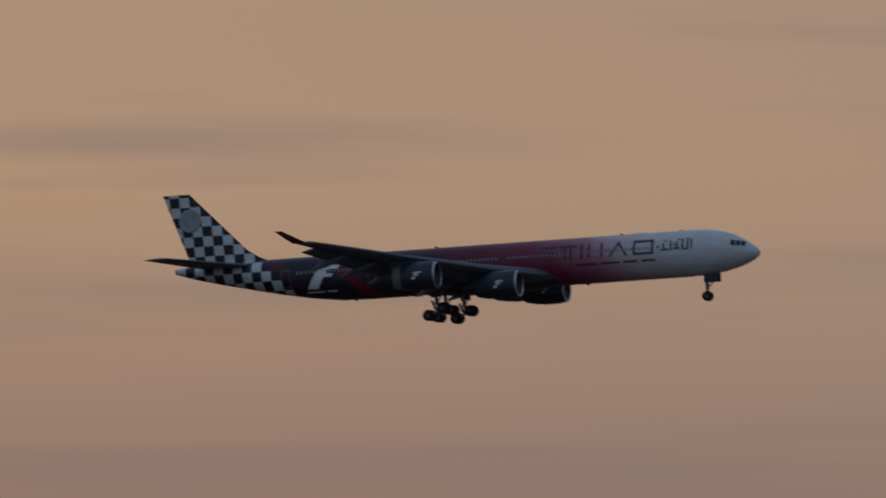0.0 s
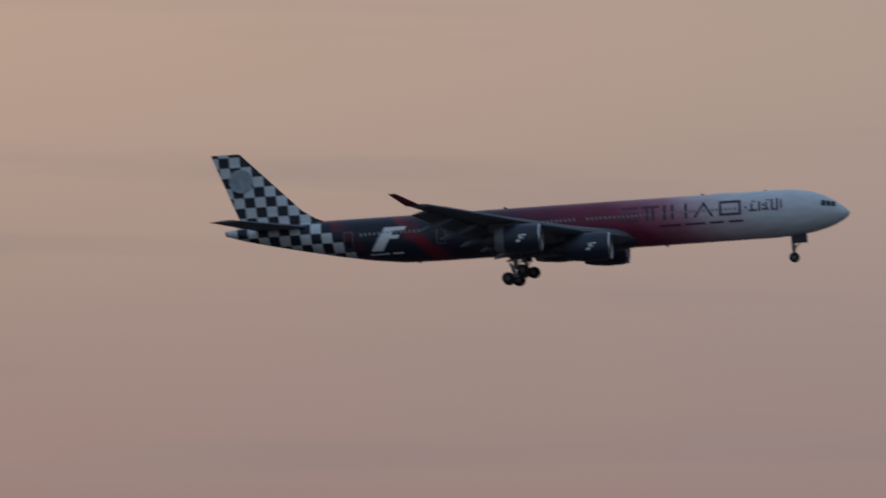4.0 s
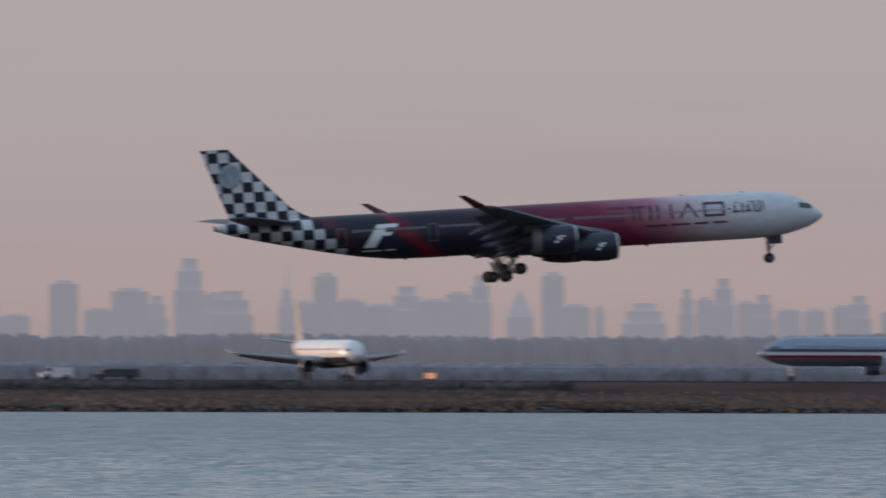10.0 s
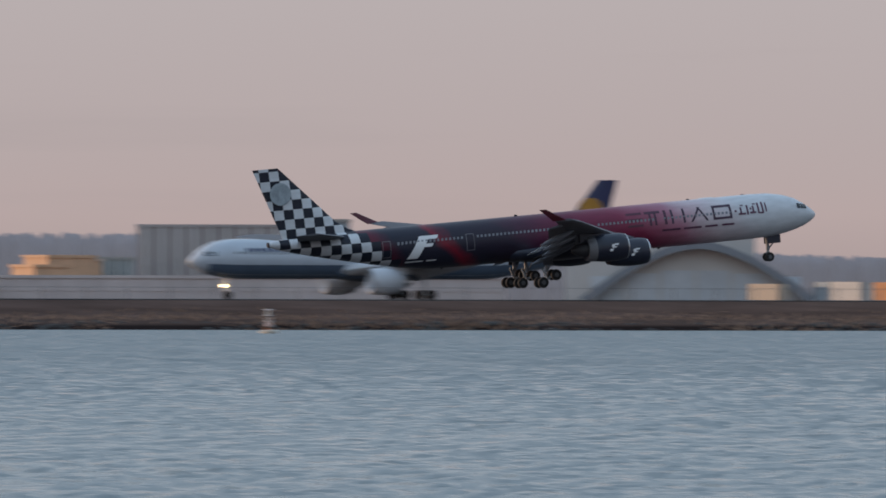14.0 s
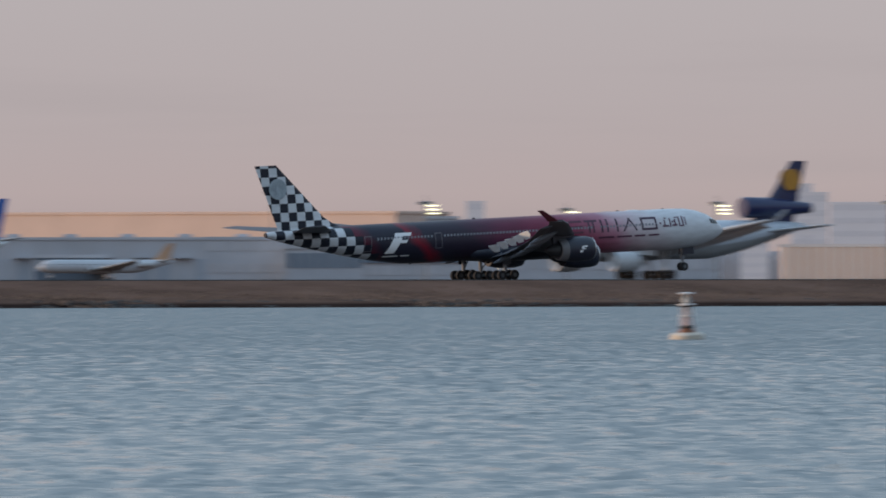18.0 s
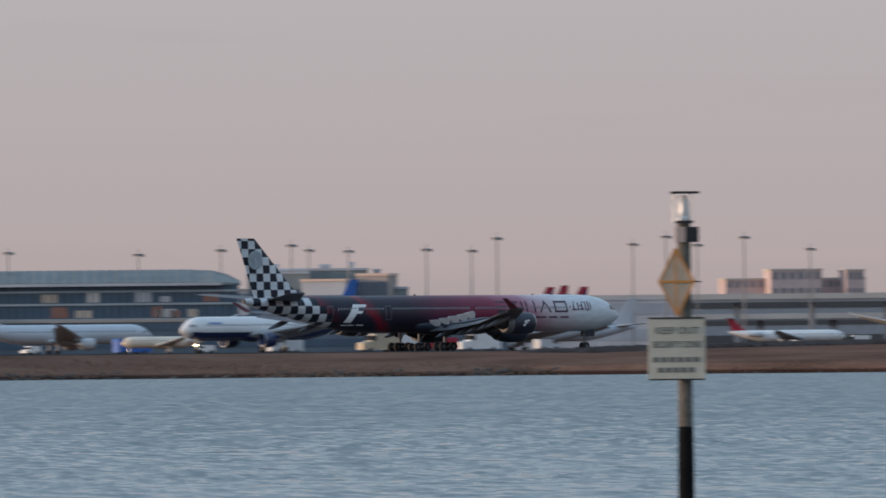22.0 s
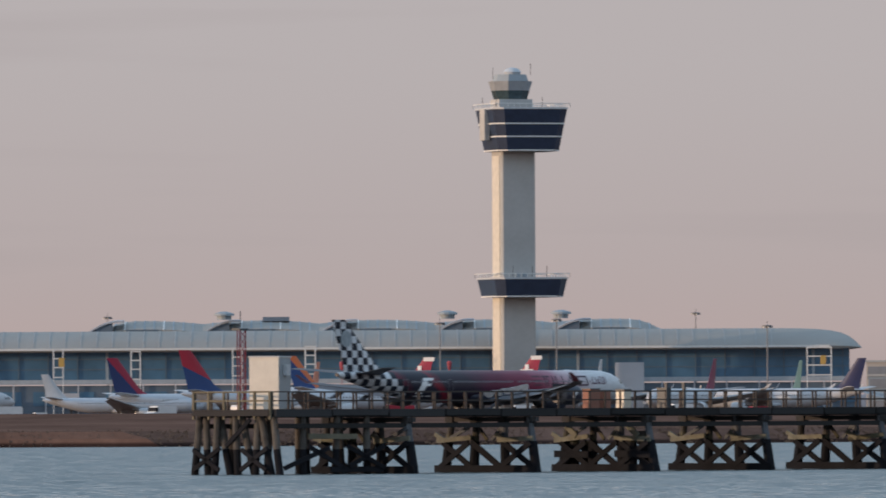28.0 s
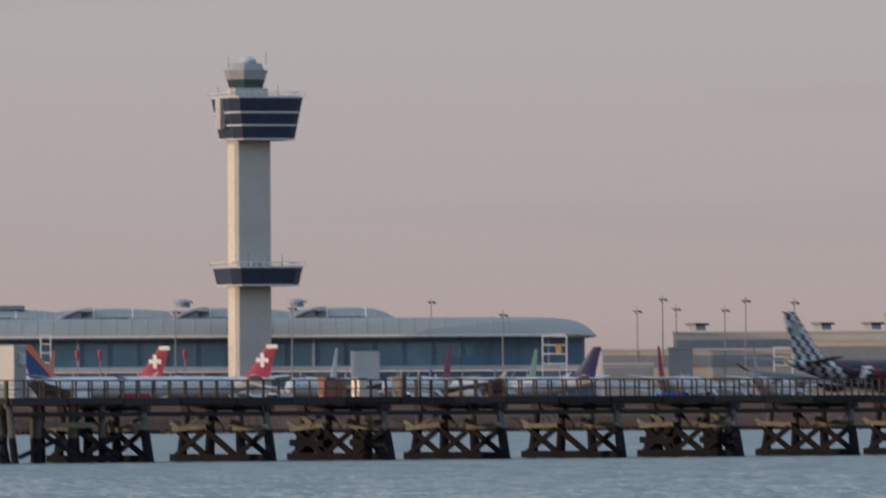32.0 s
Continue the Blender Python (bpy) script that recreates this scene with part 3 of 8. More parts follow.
            skin(bm, rr, cap=False)
            smooth(part("intake_lip", bm, ALU, cw, "bare metal intake ring"))
            bm = bmesh.new()
            skin(bm, [[(-(a0 + q) * kx, s * b * ky + cowl * r * math.cos(2 * math.pi * i / 16), z * kz + cowl * r * math.sin(2 * math.pi * i / 16)) for i in range(16)]
                      for q, r in ((4.6, 0.7), (5.6, 0.58), (6.5, 0.44), (7.2, 0.16))])
            smooth(part("exhaust_cone", bm, DARK if detail else ALU, cw, "tapered exhaust nozzle"))
            if detail and b > 12:
                bm = bmesh.new()
                skin(bm, [[(-(a0 + q) * kx, s * b * ky + cowl * r * math.cos(2 * math.pi * i / 24), z * kz + cowl * r * math.sin(2 * math.pi * i / 24)) for i in range(24)]
                          for q, r in ((4.25, 1.0), (4.6, 0.97), (5.3, 0.87), (5.35, 0.80))], cap=False)
                smooth(part("thrust_sleeve", bm, surface("sleeve_grey", (0.17, 0.175, 0.19), 0.5), cw, "pale metal sleeve at the rear of the engine"))
            wz = float(np.interp(b * 1.0, [p[0] for p in plan], [p[3] for p in plan])) * kz
            wle = float(np.interp(b, [p[0] for p in plan], [p[1] for p in plan])) * kx
            bm = bmesh.new()
            y, t = s * b * ky, 0.22
            skin(bm, [[(-(a0 + 1.0) * kx, y - t, z * kz + cowl * 0.95), (-(a0 + 1.0) * kx, y + t, z * kz + cowl * 0.95), (-wle - 3.5 * kx, y + t, z * kz + cowl * 0.55), (-wle - 3.5 * kx, y - t, z * kz + cowl * 0.55)],
                      [(-(a0 + 2.4) * kx, y - t, z * kz + cowl * 1.18), (-(a0 + 2.4) * kx, y + t, z * kz + cowl * 1.18), (-wle - 3.5 * kx, y + t, wz - 0.1), (-wle - 3.5 * kx, y - t, wz - 0.1)]])
            part("pylon", bm, cowl_mat if detail else wing_mat, ob)
        if rear_engines:
            bm = bmesh.new()
            skin(bm, [[S(p) for p in ring_x(-a, s * 4.0, 6.6, r, r, 16)] for a, r in ((52.5, 0.95), (53.2, 1.2), (58, 1.2), (62, 0.85))])
            smooth(part("rear_engine", bm, cowl_mat, ob))
    # fin
    top = 8.4 + 8.8 * fin_scale
    bm = bmesh.new()
    rings = []
    for q in (0.0, 0.09, 0.2, 0.55, 1.0):
        le = 63.2 + (8.9 if detail else 8.4) * q - (1.9 * (1 - q / 0.2) ** 2 if q < 0.2 else 0)
        le -= fin_chord * (1 - 0.6 * q)
        te = 72.1 + (3.4 if detail else 2.9) * q
        th = 0.42 * (1 - 0.6 * q)
        c = te - le
        rings.append([S((-(le + u * c), w * th * 1.6, 8.15 + (top - 8.15) * q)) for u, w in ((0, 0), (0.05, 0.3), (0.3, 0.5), (0.7, 0.3), (1, 0.03), (1, -0.03), (0.7, -0.3), (0.3, -0.5), (0.05, -0.3))])
    skin(bm, rings)
    fin = smooth(part("fin", bm, fin_mat, ob), 50)
    if tail_engine:
        bm = bmesh.new()
        skin(bm, [[S(p) for p in ring_x(-a, 0, 10.4, r, r, 18)] for a, r in ((60.5, 1.35), (61.0, 1.55), (66, 1.5), (71, 1.15), (76, 0.75))])
        smooth(part("tail_engine", bm, fin_mat, ob, "third engine through the root of the fin"))
    # glazing
    bm = bmesh.new()
    for s in (-1, 1):
        for a in np.arange(7.5, 58, 0.53 if detail else 0.9):
            if detail and (a < 12.4 or 22 < a < 23.2 or 47.5 < a < 49.1 or 31.0 < a < 32):
                continue
            z0, ry, rz = body_at(a)
            zz = 6.55
            y = s * ry * math.sqrt(max(0, 1 - ((zz - z0) / rz) ** 2)) * 1.003
            c = [S((-a + dx, y + (0.012 * s), zz + dz)) for dx, dz in ((-0.14, -0.2), (0.14, -0.2), (0.14, 0.2), (-0.14, 0.2))]
            bm.faces.new([bm.verts.new(p) for p in c])
    part("cabin_glazing", bm, surface("cabin_window", (0.24, 0.26, 0.30), 0.3) if detail else GLASS, ob, "row of small cabin windows")["kind"] = "stuff"
    for s in (-1, 1):
        bm = bmesh.new()
        if detail:
            for a, b2 in ((1.55, 2.05), (2.12, 2.62), (2.70, 3.2)):
                rows = []
                for k in range(5):
                    row = []
                    for j in range(5):
                        aa = a + (b2 - a) * j / 4
                        z0, ry, rz = body_at(aa)
                        zz = 5.98 + 0.10 * aa + (0.46 + 0.06 * aa) * k / 4
                        zz = min(zz, z0 + rz * 0.9)
                        row.append(S((-aa, s * (ry * math.sqrt(max(0.01, 1 - ((zz - z0) / rz) ** 2)) + 0.03), zz + 0.02)))
                    rows.append(row)
                skin(bm, rows, closed=False, cap=False)
        for a, b2 in () if detail else ((2.15, 2.75), (2.8, 3.5), (3.55, 4.1)):
            q = []
            for aa, zz in ((a, 6.12), (b2, 6.12), (b2, 6.70 + 0.03 * b2), (a + 0.25, 6.66)):
                z0, ry, rz = body_at(aa)
                zz = min(zz, z0 + rz * 0.93)
                q.append(S((-aa, s * (ry * math.sqrt(max(0.01, 1 - ((zz - z0) / rz) ** 2)) + 0.02), zz)))
            bm.faces.new([bm.verts.new(p) for p in q])
        part("cockpit_window", bm, GLASS, ob, "dark cockpit panes")
    # landing gear
    def wheels(px, py, r, axles, gear_name, leg_top, wid=1.4):
        bm = bmesh.new()
        rod(bm, S((px, py, r + (0.7 if detail else 0))), S((px, py, leg_top)), 0.24 if detail else 0.20, 8)
        rod(bm, S((px + 1.6, py, leg_top)), S((px + 0.1, py, r + 0.9)), 0.09, 6)
        leg = part(gear_name, bm, surface("gear_grey", (0.17, 0.18, 0.20), 0.5) if detail else LIGHT_GREY, ob)
        truck, c = leg, Vector(S((px, py, r)))
        if detail:
            # the truck slides on a bright piston and tips about its axle
            bm = bmesh.new()
            rod(bm, (0, 0, 0), (0, 0, 1.5), 0.15, 8)
            if len(axles) > 1:
                rod(bm, (axles[0], 0, 0), (axles[-1], 0, 0), 0.16, 6)
            for dx in (-0.28, 0.28):
                rod(bm, (dx * 0.2, 0, 0.85), (dx, 0, 0.45), 0.05, 5)
            truck = part("wheel_truck", bm, GREY, ob, "wheel truck on its sliding piston")
            truck.location = c
            TRUCKS.append((truck, c, len(axles) > 1))
            if len(axles) > 1 and py:
                part("gear_door", boxes((px - 0.55, px + 0.75, py + 0.42 * (1 if py > 0 else -1) - 0.04, py + 0.42 * (1 if py > 0 else -1) + 0.04, 2.3, 4.3)), NAVY_BLACK, leg, "dark gear leg door")
            elif not py and len(axles) == 1:
                for sy in (-0.55, 0.55):
                    part("gear_door", boxes((px - 0.2, px + 1.6, sy - 0.03, sy + 0.03, 2.15, 3.2)), NAVY_BLACK, leg, "dark nose gear door")
        elif len(axles) > 1:
            bm = bmesh.new()
            rod(bm, S((px + axles[0], py, r)), S((px + axles[-1], py, r)), 0.16, 6)
            part("axle_beam", bm, LIGHT_GREY, leg)
        for ax in axles:
            for side in (-0.5, 0.5):
                bm = bmesh.new()
                y0 = py + side * wid
                rings = [[Vector(S((px + ax + rr * math.cos(2 * math.pi * i / 16), y0 + dy, r + rr * math.sin(2 * math.pi * i / 16)))) - (c if detail else Vector()) for i in range(16)]
                         for dy, rr in ((-0.24, r * 0.72), (-0.2, r * 0.95), (0, r), (0.2, r * 0.95), (0.24, r * 0.72))]
                skin(bm, rings)
                wh = smooth(part("wheel", bm, RUBBER, truck, "black tyre"))
                if detail:
                    bm = bmesh.new()
                    a = Vector((ax, side * wid - 0.27, 0))
                    rod(bm, a, a + Vector((0, 0.54, 0)), r * 0.42, 12)
                    HUBS.append((bm, wh))
    if bogies:
        ax = (-1.0, 1.0) if bogies > 1 else (0.0,)
        for py in (-5.3, 5.3) if bogies > 1 else (-4.2, 4.2):
            wheels(-39.4 if detail else -38.9, py, 0.70, ax, "main_gear", 4.2)
        if bogies == 3:
            wheels(-40.0, 0.0, 0.66, (-0.95, 0.95), "centre_gear", 3.2)
        wheels(-6.9, 0.0, 0.60, (0.0,), "nose_gear", 3.0, 0.8)
        for bm, wh in HUBS:
            part("hub", bm, surface("hub_grey", (0.09, 0.095, 0.105), 0.5), ob, "grey wheel hub").parent = wh.parent
        HUBS.clear()
    if lights:
        bm = bmesh.new()
        for y in (-0.25, 0.25):
            skin(bm, [[S((-6.3 + dx, y + q * math.cos(2 * math.pi * i / 8), 1.9 + q * math.sin(2 * math.pi * i / 8))) for i in range(8)] for dx, q in ((0, 0.16), (0.1, 0.2))])
        part("taxi_light", bm, lamp_glow("lamp_warm", (1.0, 0.72, 0.38), 14), ob, "lit nose gear lamp")
    if title:
        bm = bmesh.new()
        a0, a1, zc, h, cnt = title[:5]
        w = (a1 - a0) / cnt
        for s in (-1, 1):
            for i in range(cnt):
                p0, p1 = a0 + w * i + 0.12 * w, a0 + w * i + 0.82 * w
                q = []
                for aa, zz in ((p0, zc - h / 2), (p1, zc - h / 2), (p1, zc + h / 2), (p0, zc + h / 2)):
                    z0, ry, rz = body_at(aa)
                    q.append(S((-aa, s * (ry * math.sqrt(max(0.01, 1 - ((zz - z0) / rz) ** 2)) + 0.03), zz)))
                bm.faces.new([bm.verts.new(p) for p in q])
        part("title_bars", bm, title[5], ob, "row of painted title bars")["kind"] = "stuff"
    if cheat:
        for zc, h, mat in cheat:
            bm = bmesh.new()
            for s in (-1, 1):
                rings = []
                for a, z0, ry, rz in BODY[2:-4]:
                    rings.append([S((-a, s * (ry * math.sqrt(max(0.01, 1 - (min(0.95, abs(zz - z0) / rz)) ** 2)) + 0.02), zz)) for zz in (zc - h / 2, zc + h / 2)])
                skin(bm, rings, closed=False, cap=False)
            part("cheatline", bm, mat, ob, "painted stripe along the fuselage")
    return ob


LIVERY = race_livery()
JET_ENGINES = ((9.4, 27.5, 3.05), (19.3, 34.5, 4.2))
jet = airliner("airliner", Matrix.Scale(1.013, 4), "four-engined jet in red and black racing livery with chequered tail", LIVERY, LIVERY, cowl_mat=NAVY_BLACK, engines=JET_ENGINES,
               wing_mat=surface("wing_grey", (0.085, 0.092, 0.11), 0.55, vary=0.15), winglet_mat=RED, detail=True)


def on_side(a, z, s, lift=0.03):
    z0, ry, rz = body_at(a)
    return (-a, s * (ry * math.sqrt(max(0.01, 1 - ((z - z0) / rz) ** 2)) + lift), z)


def decal(name, outlines, material, label):
    """Painted shapes on both sides of the fuselage; outlines in (distance from the nose, height)."""
    for s in (-1, 1):
        bm = bmesh.new()
        for o in outlines:
            cuts = 8
            (a0, z0), (a1, z1), (a2, z2), (a3, z3) = o
            rows = []
            for k in range(cuts + 1):
                q = k / cuts
                rows.append([on_side(a0 + (a3 - a0) * q, z0 + (z3 - z0) * q, s), on_side(a1 + (a2 - a1) * q, z1 + (z2 - z1) * q, s)])
            skin(bm, rows, closed=False, cap=False)
        part(name, bm, material, jet, label)


def jet_paint():
    white = surface("logo_white", (0.78, 0.79, 0.80), 0.4, vary=0.05)
    plum = surface("title_plum", (0.10, 0.035, 0.07), 0.4, vary=0.1)
    bar = lambda a0, a1, z0, z1, lean=0.0: ((a0 + lean, z0), (a1 + lean, z0), (a1, z1), (a0, z1))
    decal("racing_emblem", [bar(53.6, 55.0, 4.5, 7.25, 1.75), bar(52.4, 54.0, 6.80, 7.25, 0.30), bar(53.2, 54.6, 5.85, 6.28, 0.30)], white, "white slanted racing emblem")
    decal("emblem_rule", [bar(54.6, 56.9, 4.05, 4.20), bar(52.9, 54.2, 4.05, 4.20)], white, "thin white painted line")
    # broad title shapes fading aft, then finer strokes
    deep, mid, pale = [surface("title_plum_%s" % n, c, 0.45, vary=0.1) for n, c in (("deep", (0.055, 0.026, 0.052)), ("mid", (0.075, 0.022, 0.048)), ("pale", (0.085, 0.018, 0.042)))]
    lo, hi, w = 5.85, 7.62, 0.30
    ring = lambda a0, a1: [bar(a0, a0 + w, lo, hi), bar(a1 - w, a1, lo, hi), bar(a0 + w, a1 - w, lo, lo + w), bar(a0 + w, a1 - w, hi - w, hi)]
    for m, shapes in ((deep, ring(12.6, 15.2)), (deep, [bar(16.75, 17.05, lo, hi, 1.25), bar(16.95, 17.25, lo, hi, -1.1)]), (deep, [bar(19.0, 19.3, lo, hi), bar(20.6, 20.9, lo, hi)]),
                      (mid, [bar(21.5, 21.85, lo, hi)]), (mid, [bar(22.3, 24.4, hi - w, hi), bar(22.9, 23.2, lo, hi - w), bar(23.6, 23.9, lo, hi - w)]),
                      (pale, [bar(24.8, 26.9, z, z + 0.28) for z in (lo, 6.6, hi - 0.28)])):
        for q in shapes:
            decal("title_stroke", [q], m, "dark plum painted stroke")
    for a0, a1, z0, z1 in ((11.9, 12.2, 6.55, 6.8), (10.7, 11.7, 6.15, 6.38), (11.2, 11.45, 6.38, 7.1), (10.3, 10.55, 6.1, 7.3), (9.3, 10.1, 6.2, 6.45), (9.5, 9.75, 6.45, 7.15), (9.85, 10.1, 6.7, 6.95), (8.8, 9.05, 6.15, 7.5),
                           (8.2, 8.45, 6.1, 7.55), (8.45, 8.8, 6.1, 6.3), (7.75, 7.95, 6.3, 7.4), (9.2, 9.6, 7.3, 7.45), (10.9, 11.3, 7.25, 7.4)):
        decal("side_stroke", [bar(a0, a1, z0, z1)], plum, "small dark painted stroke")
    for a0, a1, m in ((12.4, 14.1, plum), (14.7, 16.4, plum), (16.9, 19.3, plum), (19.8, 22.3, mid)):
        decal("small_line", [bar(a0, a1, 5.02, 5.26)], m, "short dark painted line")
    silver = surface("door_edge", (0.16, 0.15, 0.17), 0.4)
    for a in (48.3, 59.4):
        decal("door_outline", [bar(a - 0.55, a - 0.47, 4.9, 7.0), bar(a + 0.47, a + 0.55, 4.9, 7.0), bar(a - 0.55, a + 0.55, 6.92, 7.0), bar(a - 0.55, a + 0.55, 4.9, 4.98)], silver, "thin door outline")
    # round emblem on the fin
    emblem = surface("emblem_grey", (0.34, 0.40, 0.44), 0.4, vary=0.25, scale=1.5)
    for s in (-1, 1):
        bm = bmesh.new()
        skin(bm, [[(-72.1 + r * math.cos(2 * math.pi * i / 24), s * y, 13.95 + r * math.sin(2 * math.pi * i / 24)) for i in range(24)] for y, r in ((0.26, 1.42), (0.29, 1.38))])
        part("fin_emblem", bm, emblem, jet, "round grey emblem")
    # racing marks on the engines
    for s in (-1, 1):
        for b, a0, z in JET_ENGINES:
            for u0, u1, q0, q1, lean in ((1.95, 2.4, -0.42, 0.42, 0.42), (1.5, 2.1, 0.28, 0.46, 0.1), (1.8, 2.4, -0.04, 0.12, 0.1)):
                for side in (-1, 1):
                    bm = bmesh.new()
                    pts = [(u0 + lean, q0), (u1 + lean, q0), (u1, q1), (u0, q1)]
                    bm.faces.new([bm.verts.new((-a0 - u, s * b + side * (1.1 * 1.58 * math.sqrt(1 - min(0.98, abs(q) / 1.75) ** 2) + 0.03), z + q)) for u, q in pts])
                    part("engine_emblem", bm, white, jet, "small white slanted emblem")
    # small antennas along the spine and belly
    for a, z, h in ((17.0, 8.55, 0.16), (9.5, 8.5, 0.16), (40.5, 8.55, 0.2), (21.5, 2.95, -0.2), (51.0, 3.05, -0.2)):
        bm = bmesh.new()
        skin(bm, [[(-a, -0.03, z), (-a, 0.03, z), (-a - 0.5, 0.03, z), (-a - 0.5, -0.03, z)], [(-a - 0.25, -0.02, z + h), (-a - 0.25, 0.02, z + h), (-a - 0.5, 0.02, z + h), (-a - 0.5, -0.02, z + h)]])
        part("antenna", bm, DARK, jet, "small blade antenna")
    for a, s0 in ((13.5, 1.0),):
        bm = bmesh.new()
        skin(bm, [[(-a - q, r * math.cos(t), 8.5 + 0.3 * r * math.sin(t)) for t in [math.pi * i / 8 for i in range(9)]] for q, r in ((0, 0.05), (0.7, 0.5), (2.0, 0.55), (3.0, 0.05))], closed=False, cap=False)
        smooth(part("radome_hump", bm, WHITE, jet))


jet_paint()

SPOILERS = []
SPOILER_WHITE = surface("spoiler_white", (0.80, 0.82, 0.84), 0.4)


def spoilers(s, wing):
    """Lift dumpers along the inner flaps, hinged at their front edges."""
    te = lambda b: float(np.interp(b, (2.2, 9.6, 19.5, 28.5), (38.6, 40.2, 43.6, 47.2)))
    zz = lambda b: float(np.interp(b, (2.2, 9.6, 19.5, 28.5), (4.1, 4.95, 6.35, 7.9)))
    line = lambda b: (-te(b) - float(np.interp(b, (3, 13.6), (0.9, -1.3))), s * b, zz(b) + float(np.interp(b, (3, 13.6), (-0.40, 0.45))))
    for k in range(5):
        b0 = 3.0 + 2.14 * k
        b1 = b0 + 1.92
        c = line((b0 + b1) / 2)
        bm = bmesh.new()
        rows = []
        for q, inset in ((0.0, 0.5), (0.4, 0.2), (0.6, 0.05), (1.2, 0.05)):
            ring = []
            for b, dz in ((b0 + inset, 0), (b1 - inset, 0), (b1 - inset, 0.06), (b0 + inset, 0.06)):
                p = line(b)
                ring.append((p[0] - q - c[0], p[1] - c[1], p[2] - 0.1 * q + dz - c[2]))
            rows.append(ring)
        skin(bm, rows)
        sp = part("spoiler", bm, SPOILER_WHITE, wing, "white spoiler panel on the wing")
        sp.location = c
        SPOILERS.append((sp, *c))


for side, near_wing in WINGS:
    spoilers(side, near_wing)


# ---- waiting aircraft ----
NAVY = surface("navy_paint", (0.012, 0.022, 0.085), 0.35, coat=0.3)
BLUE = surface("bright_blue_paint", (0.025, 0.12, 0.42), 0.35)
SKY_BLUE = surface("sky_blue_paint", (0.05, 0.30, 0.55), 0.35)
SCARLET = surface("scarlet_paint", (0.33, 0.012, 0.035), 0.5)
NAVY_RED = two_tone("navy_red_fin", (0.012, 0.03, 0.12), (0.30, 0.015, 0.05), 0.9, -41.6)
RED_WHITE_SMALL = two_tone("red_white_small_fin", (0.50, 0.50, 0.53), (0.42, 0.05, 0.06), 0.9, -33.6)
NAVY_RED_SMALL = two_tone("navy_red_small_fin", (0.012, 0.03, 0.12), (0.36, 0.015, 0.04), 0.9, -33.6)
ORANGE_BLUE = two_tone("orange_blue_fin", (0.02, 0.06, 0.20), (0.60, 0.16, 0.06), 0.9, -39.5)
NAVY_RED_TINY = two_tone("navy_red_little_fin", (0.012, 0.03, 0.12), (0.36, 0.015, 0.04), 0.9, -29.2)
YELLOW = surface("yellow_paint", (0.46, 0.22, 0.03), 0.4)
SILVER = surface("polished_aluminium", (0.26, 0.30, 0.36), 0.38, 0.7, vary=0.06)
PALE = surface("pale_fuselage", (0.46, 0.51, 0.57), 0.35, vary=0.06, coat=0.3)
DIM_WHITE = surface("dull_white_paint", (0.50, 0.53, 0.57), 0.45, vary=0.06)
DIM_BELLY = surface("blue_grey_belly", (0.10, 0.14, 0.20), 0.4)


def parked(name, x, y, heading, label, *a, **k):
    """heading: 180 faces -x, 0 faces +x. x, y: the nose tip."""
    return airliner(name, pose(x, y, GROUND_Z, 0, 0, heading), label, *a, group="waiting aircraft", **k)


def by_fin(name, az, d, heading, label, *a, length=75.0, **k):
    """A parked aircraft given by the place of its fin top."""
    fx, fy = far(az, d)
    h = radians(heading)
    return parked(name, fx + length * math.cos(h), fy + length * math.sin(h), heading, label, *a, length=length, **k)


def disc_on_fin(ob, k, a, z, r, material, label, shape="disc"):
    for s in (-1, 1):
        bm = bmesh.new()
        y = 0.42 * k
        if shape == "disc":
            skin(bm, [[(-a + q * math.cos(2 * math.pi * i / 16), s * w, z + q * math.sin(2 * math.pi * i / 16)) for i in range(16)] for w, q in ((y, r), (y + 0.03, r * 0.97))])
        elif shape == "cross":
            box(bm, -a - r, -a + r, s * y - 0.02, s * y + 0.02, z - r * 0.3, z + r * 0.3)
            box(bm, -a - r * 0.3, -a + r * 0.3, s * y - 0.03, s * y + 0.03, z - r, z + r)
        else:
            for q in (-0.45, 0.45):
                skin(bm, [[(-a + q * r * 1.2 - 0.35 * r, s * y + w, z - r), (-a + q * r * 1.2 + 0.35 * r, s * y + w, z - r), (-a + q * r * 1.2 + 0.1 * r, s * y + w, z + r), (-a + q * r * 1.2 - 0.1 * r, s * y + w, z + r)] for w in (-0.02, 0.02)])
        part("fin_mark", bm, material, ob, label)


# wing grey with distance haze put into the colour
HAZY_WING = surface("hazed_wing_grey", (0.27, 0.28, 0.31), 0.5)
TWIN = ((9.6, 26.0, 3.0),)
# queue on the taxiway, noses to the west
ob = parked("airliner", 297.9, 1480, 180, "polished metal twin jet with red and blue stripes, on the taxiway", SILVER, SILVER, length=47.3, radius=1.95, span=38.0,
            engines=((10.5, 24.5, 3.2),), cowl=1.25, cowl_mat=SILVER, winglet=2.4, winglet_mat=SILVER, fin_scale=1.12, bogies=2, wing_mat=LIGHT_GREY, title=(8, 18, 7.2, 0.45, 8, GREY),
            cheat=((6.0, 0.5, NAVY), (5.35, 0.55, surface("stripe_white", (0.7, 0.7, 0.72), 0.4)), (4.75, 0.5, SCARLET)))
disc_on_fin(ob, 0.69, 44.6, 9.4, 0.9, SCARLET, "red and blue painted mark", "bars")
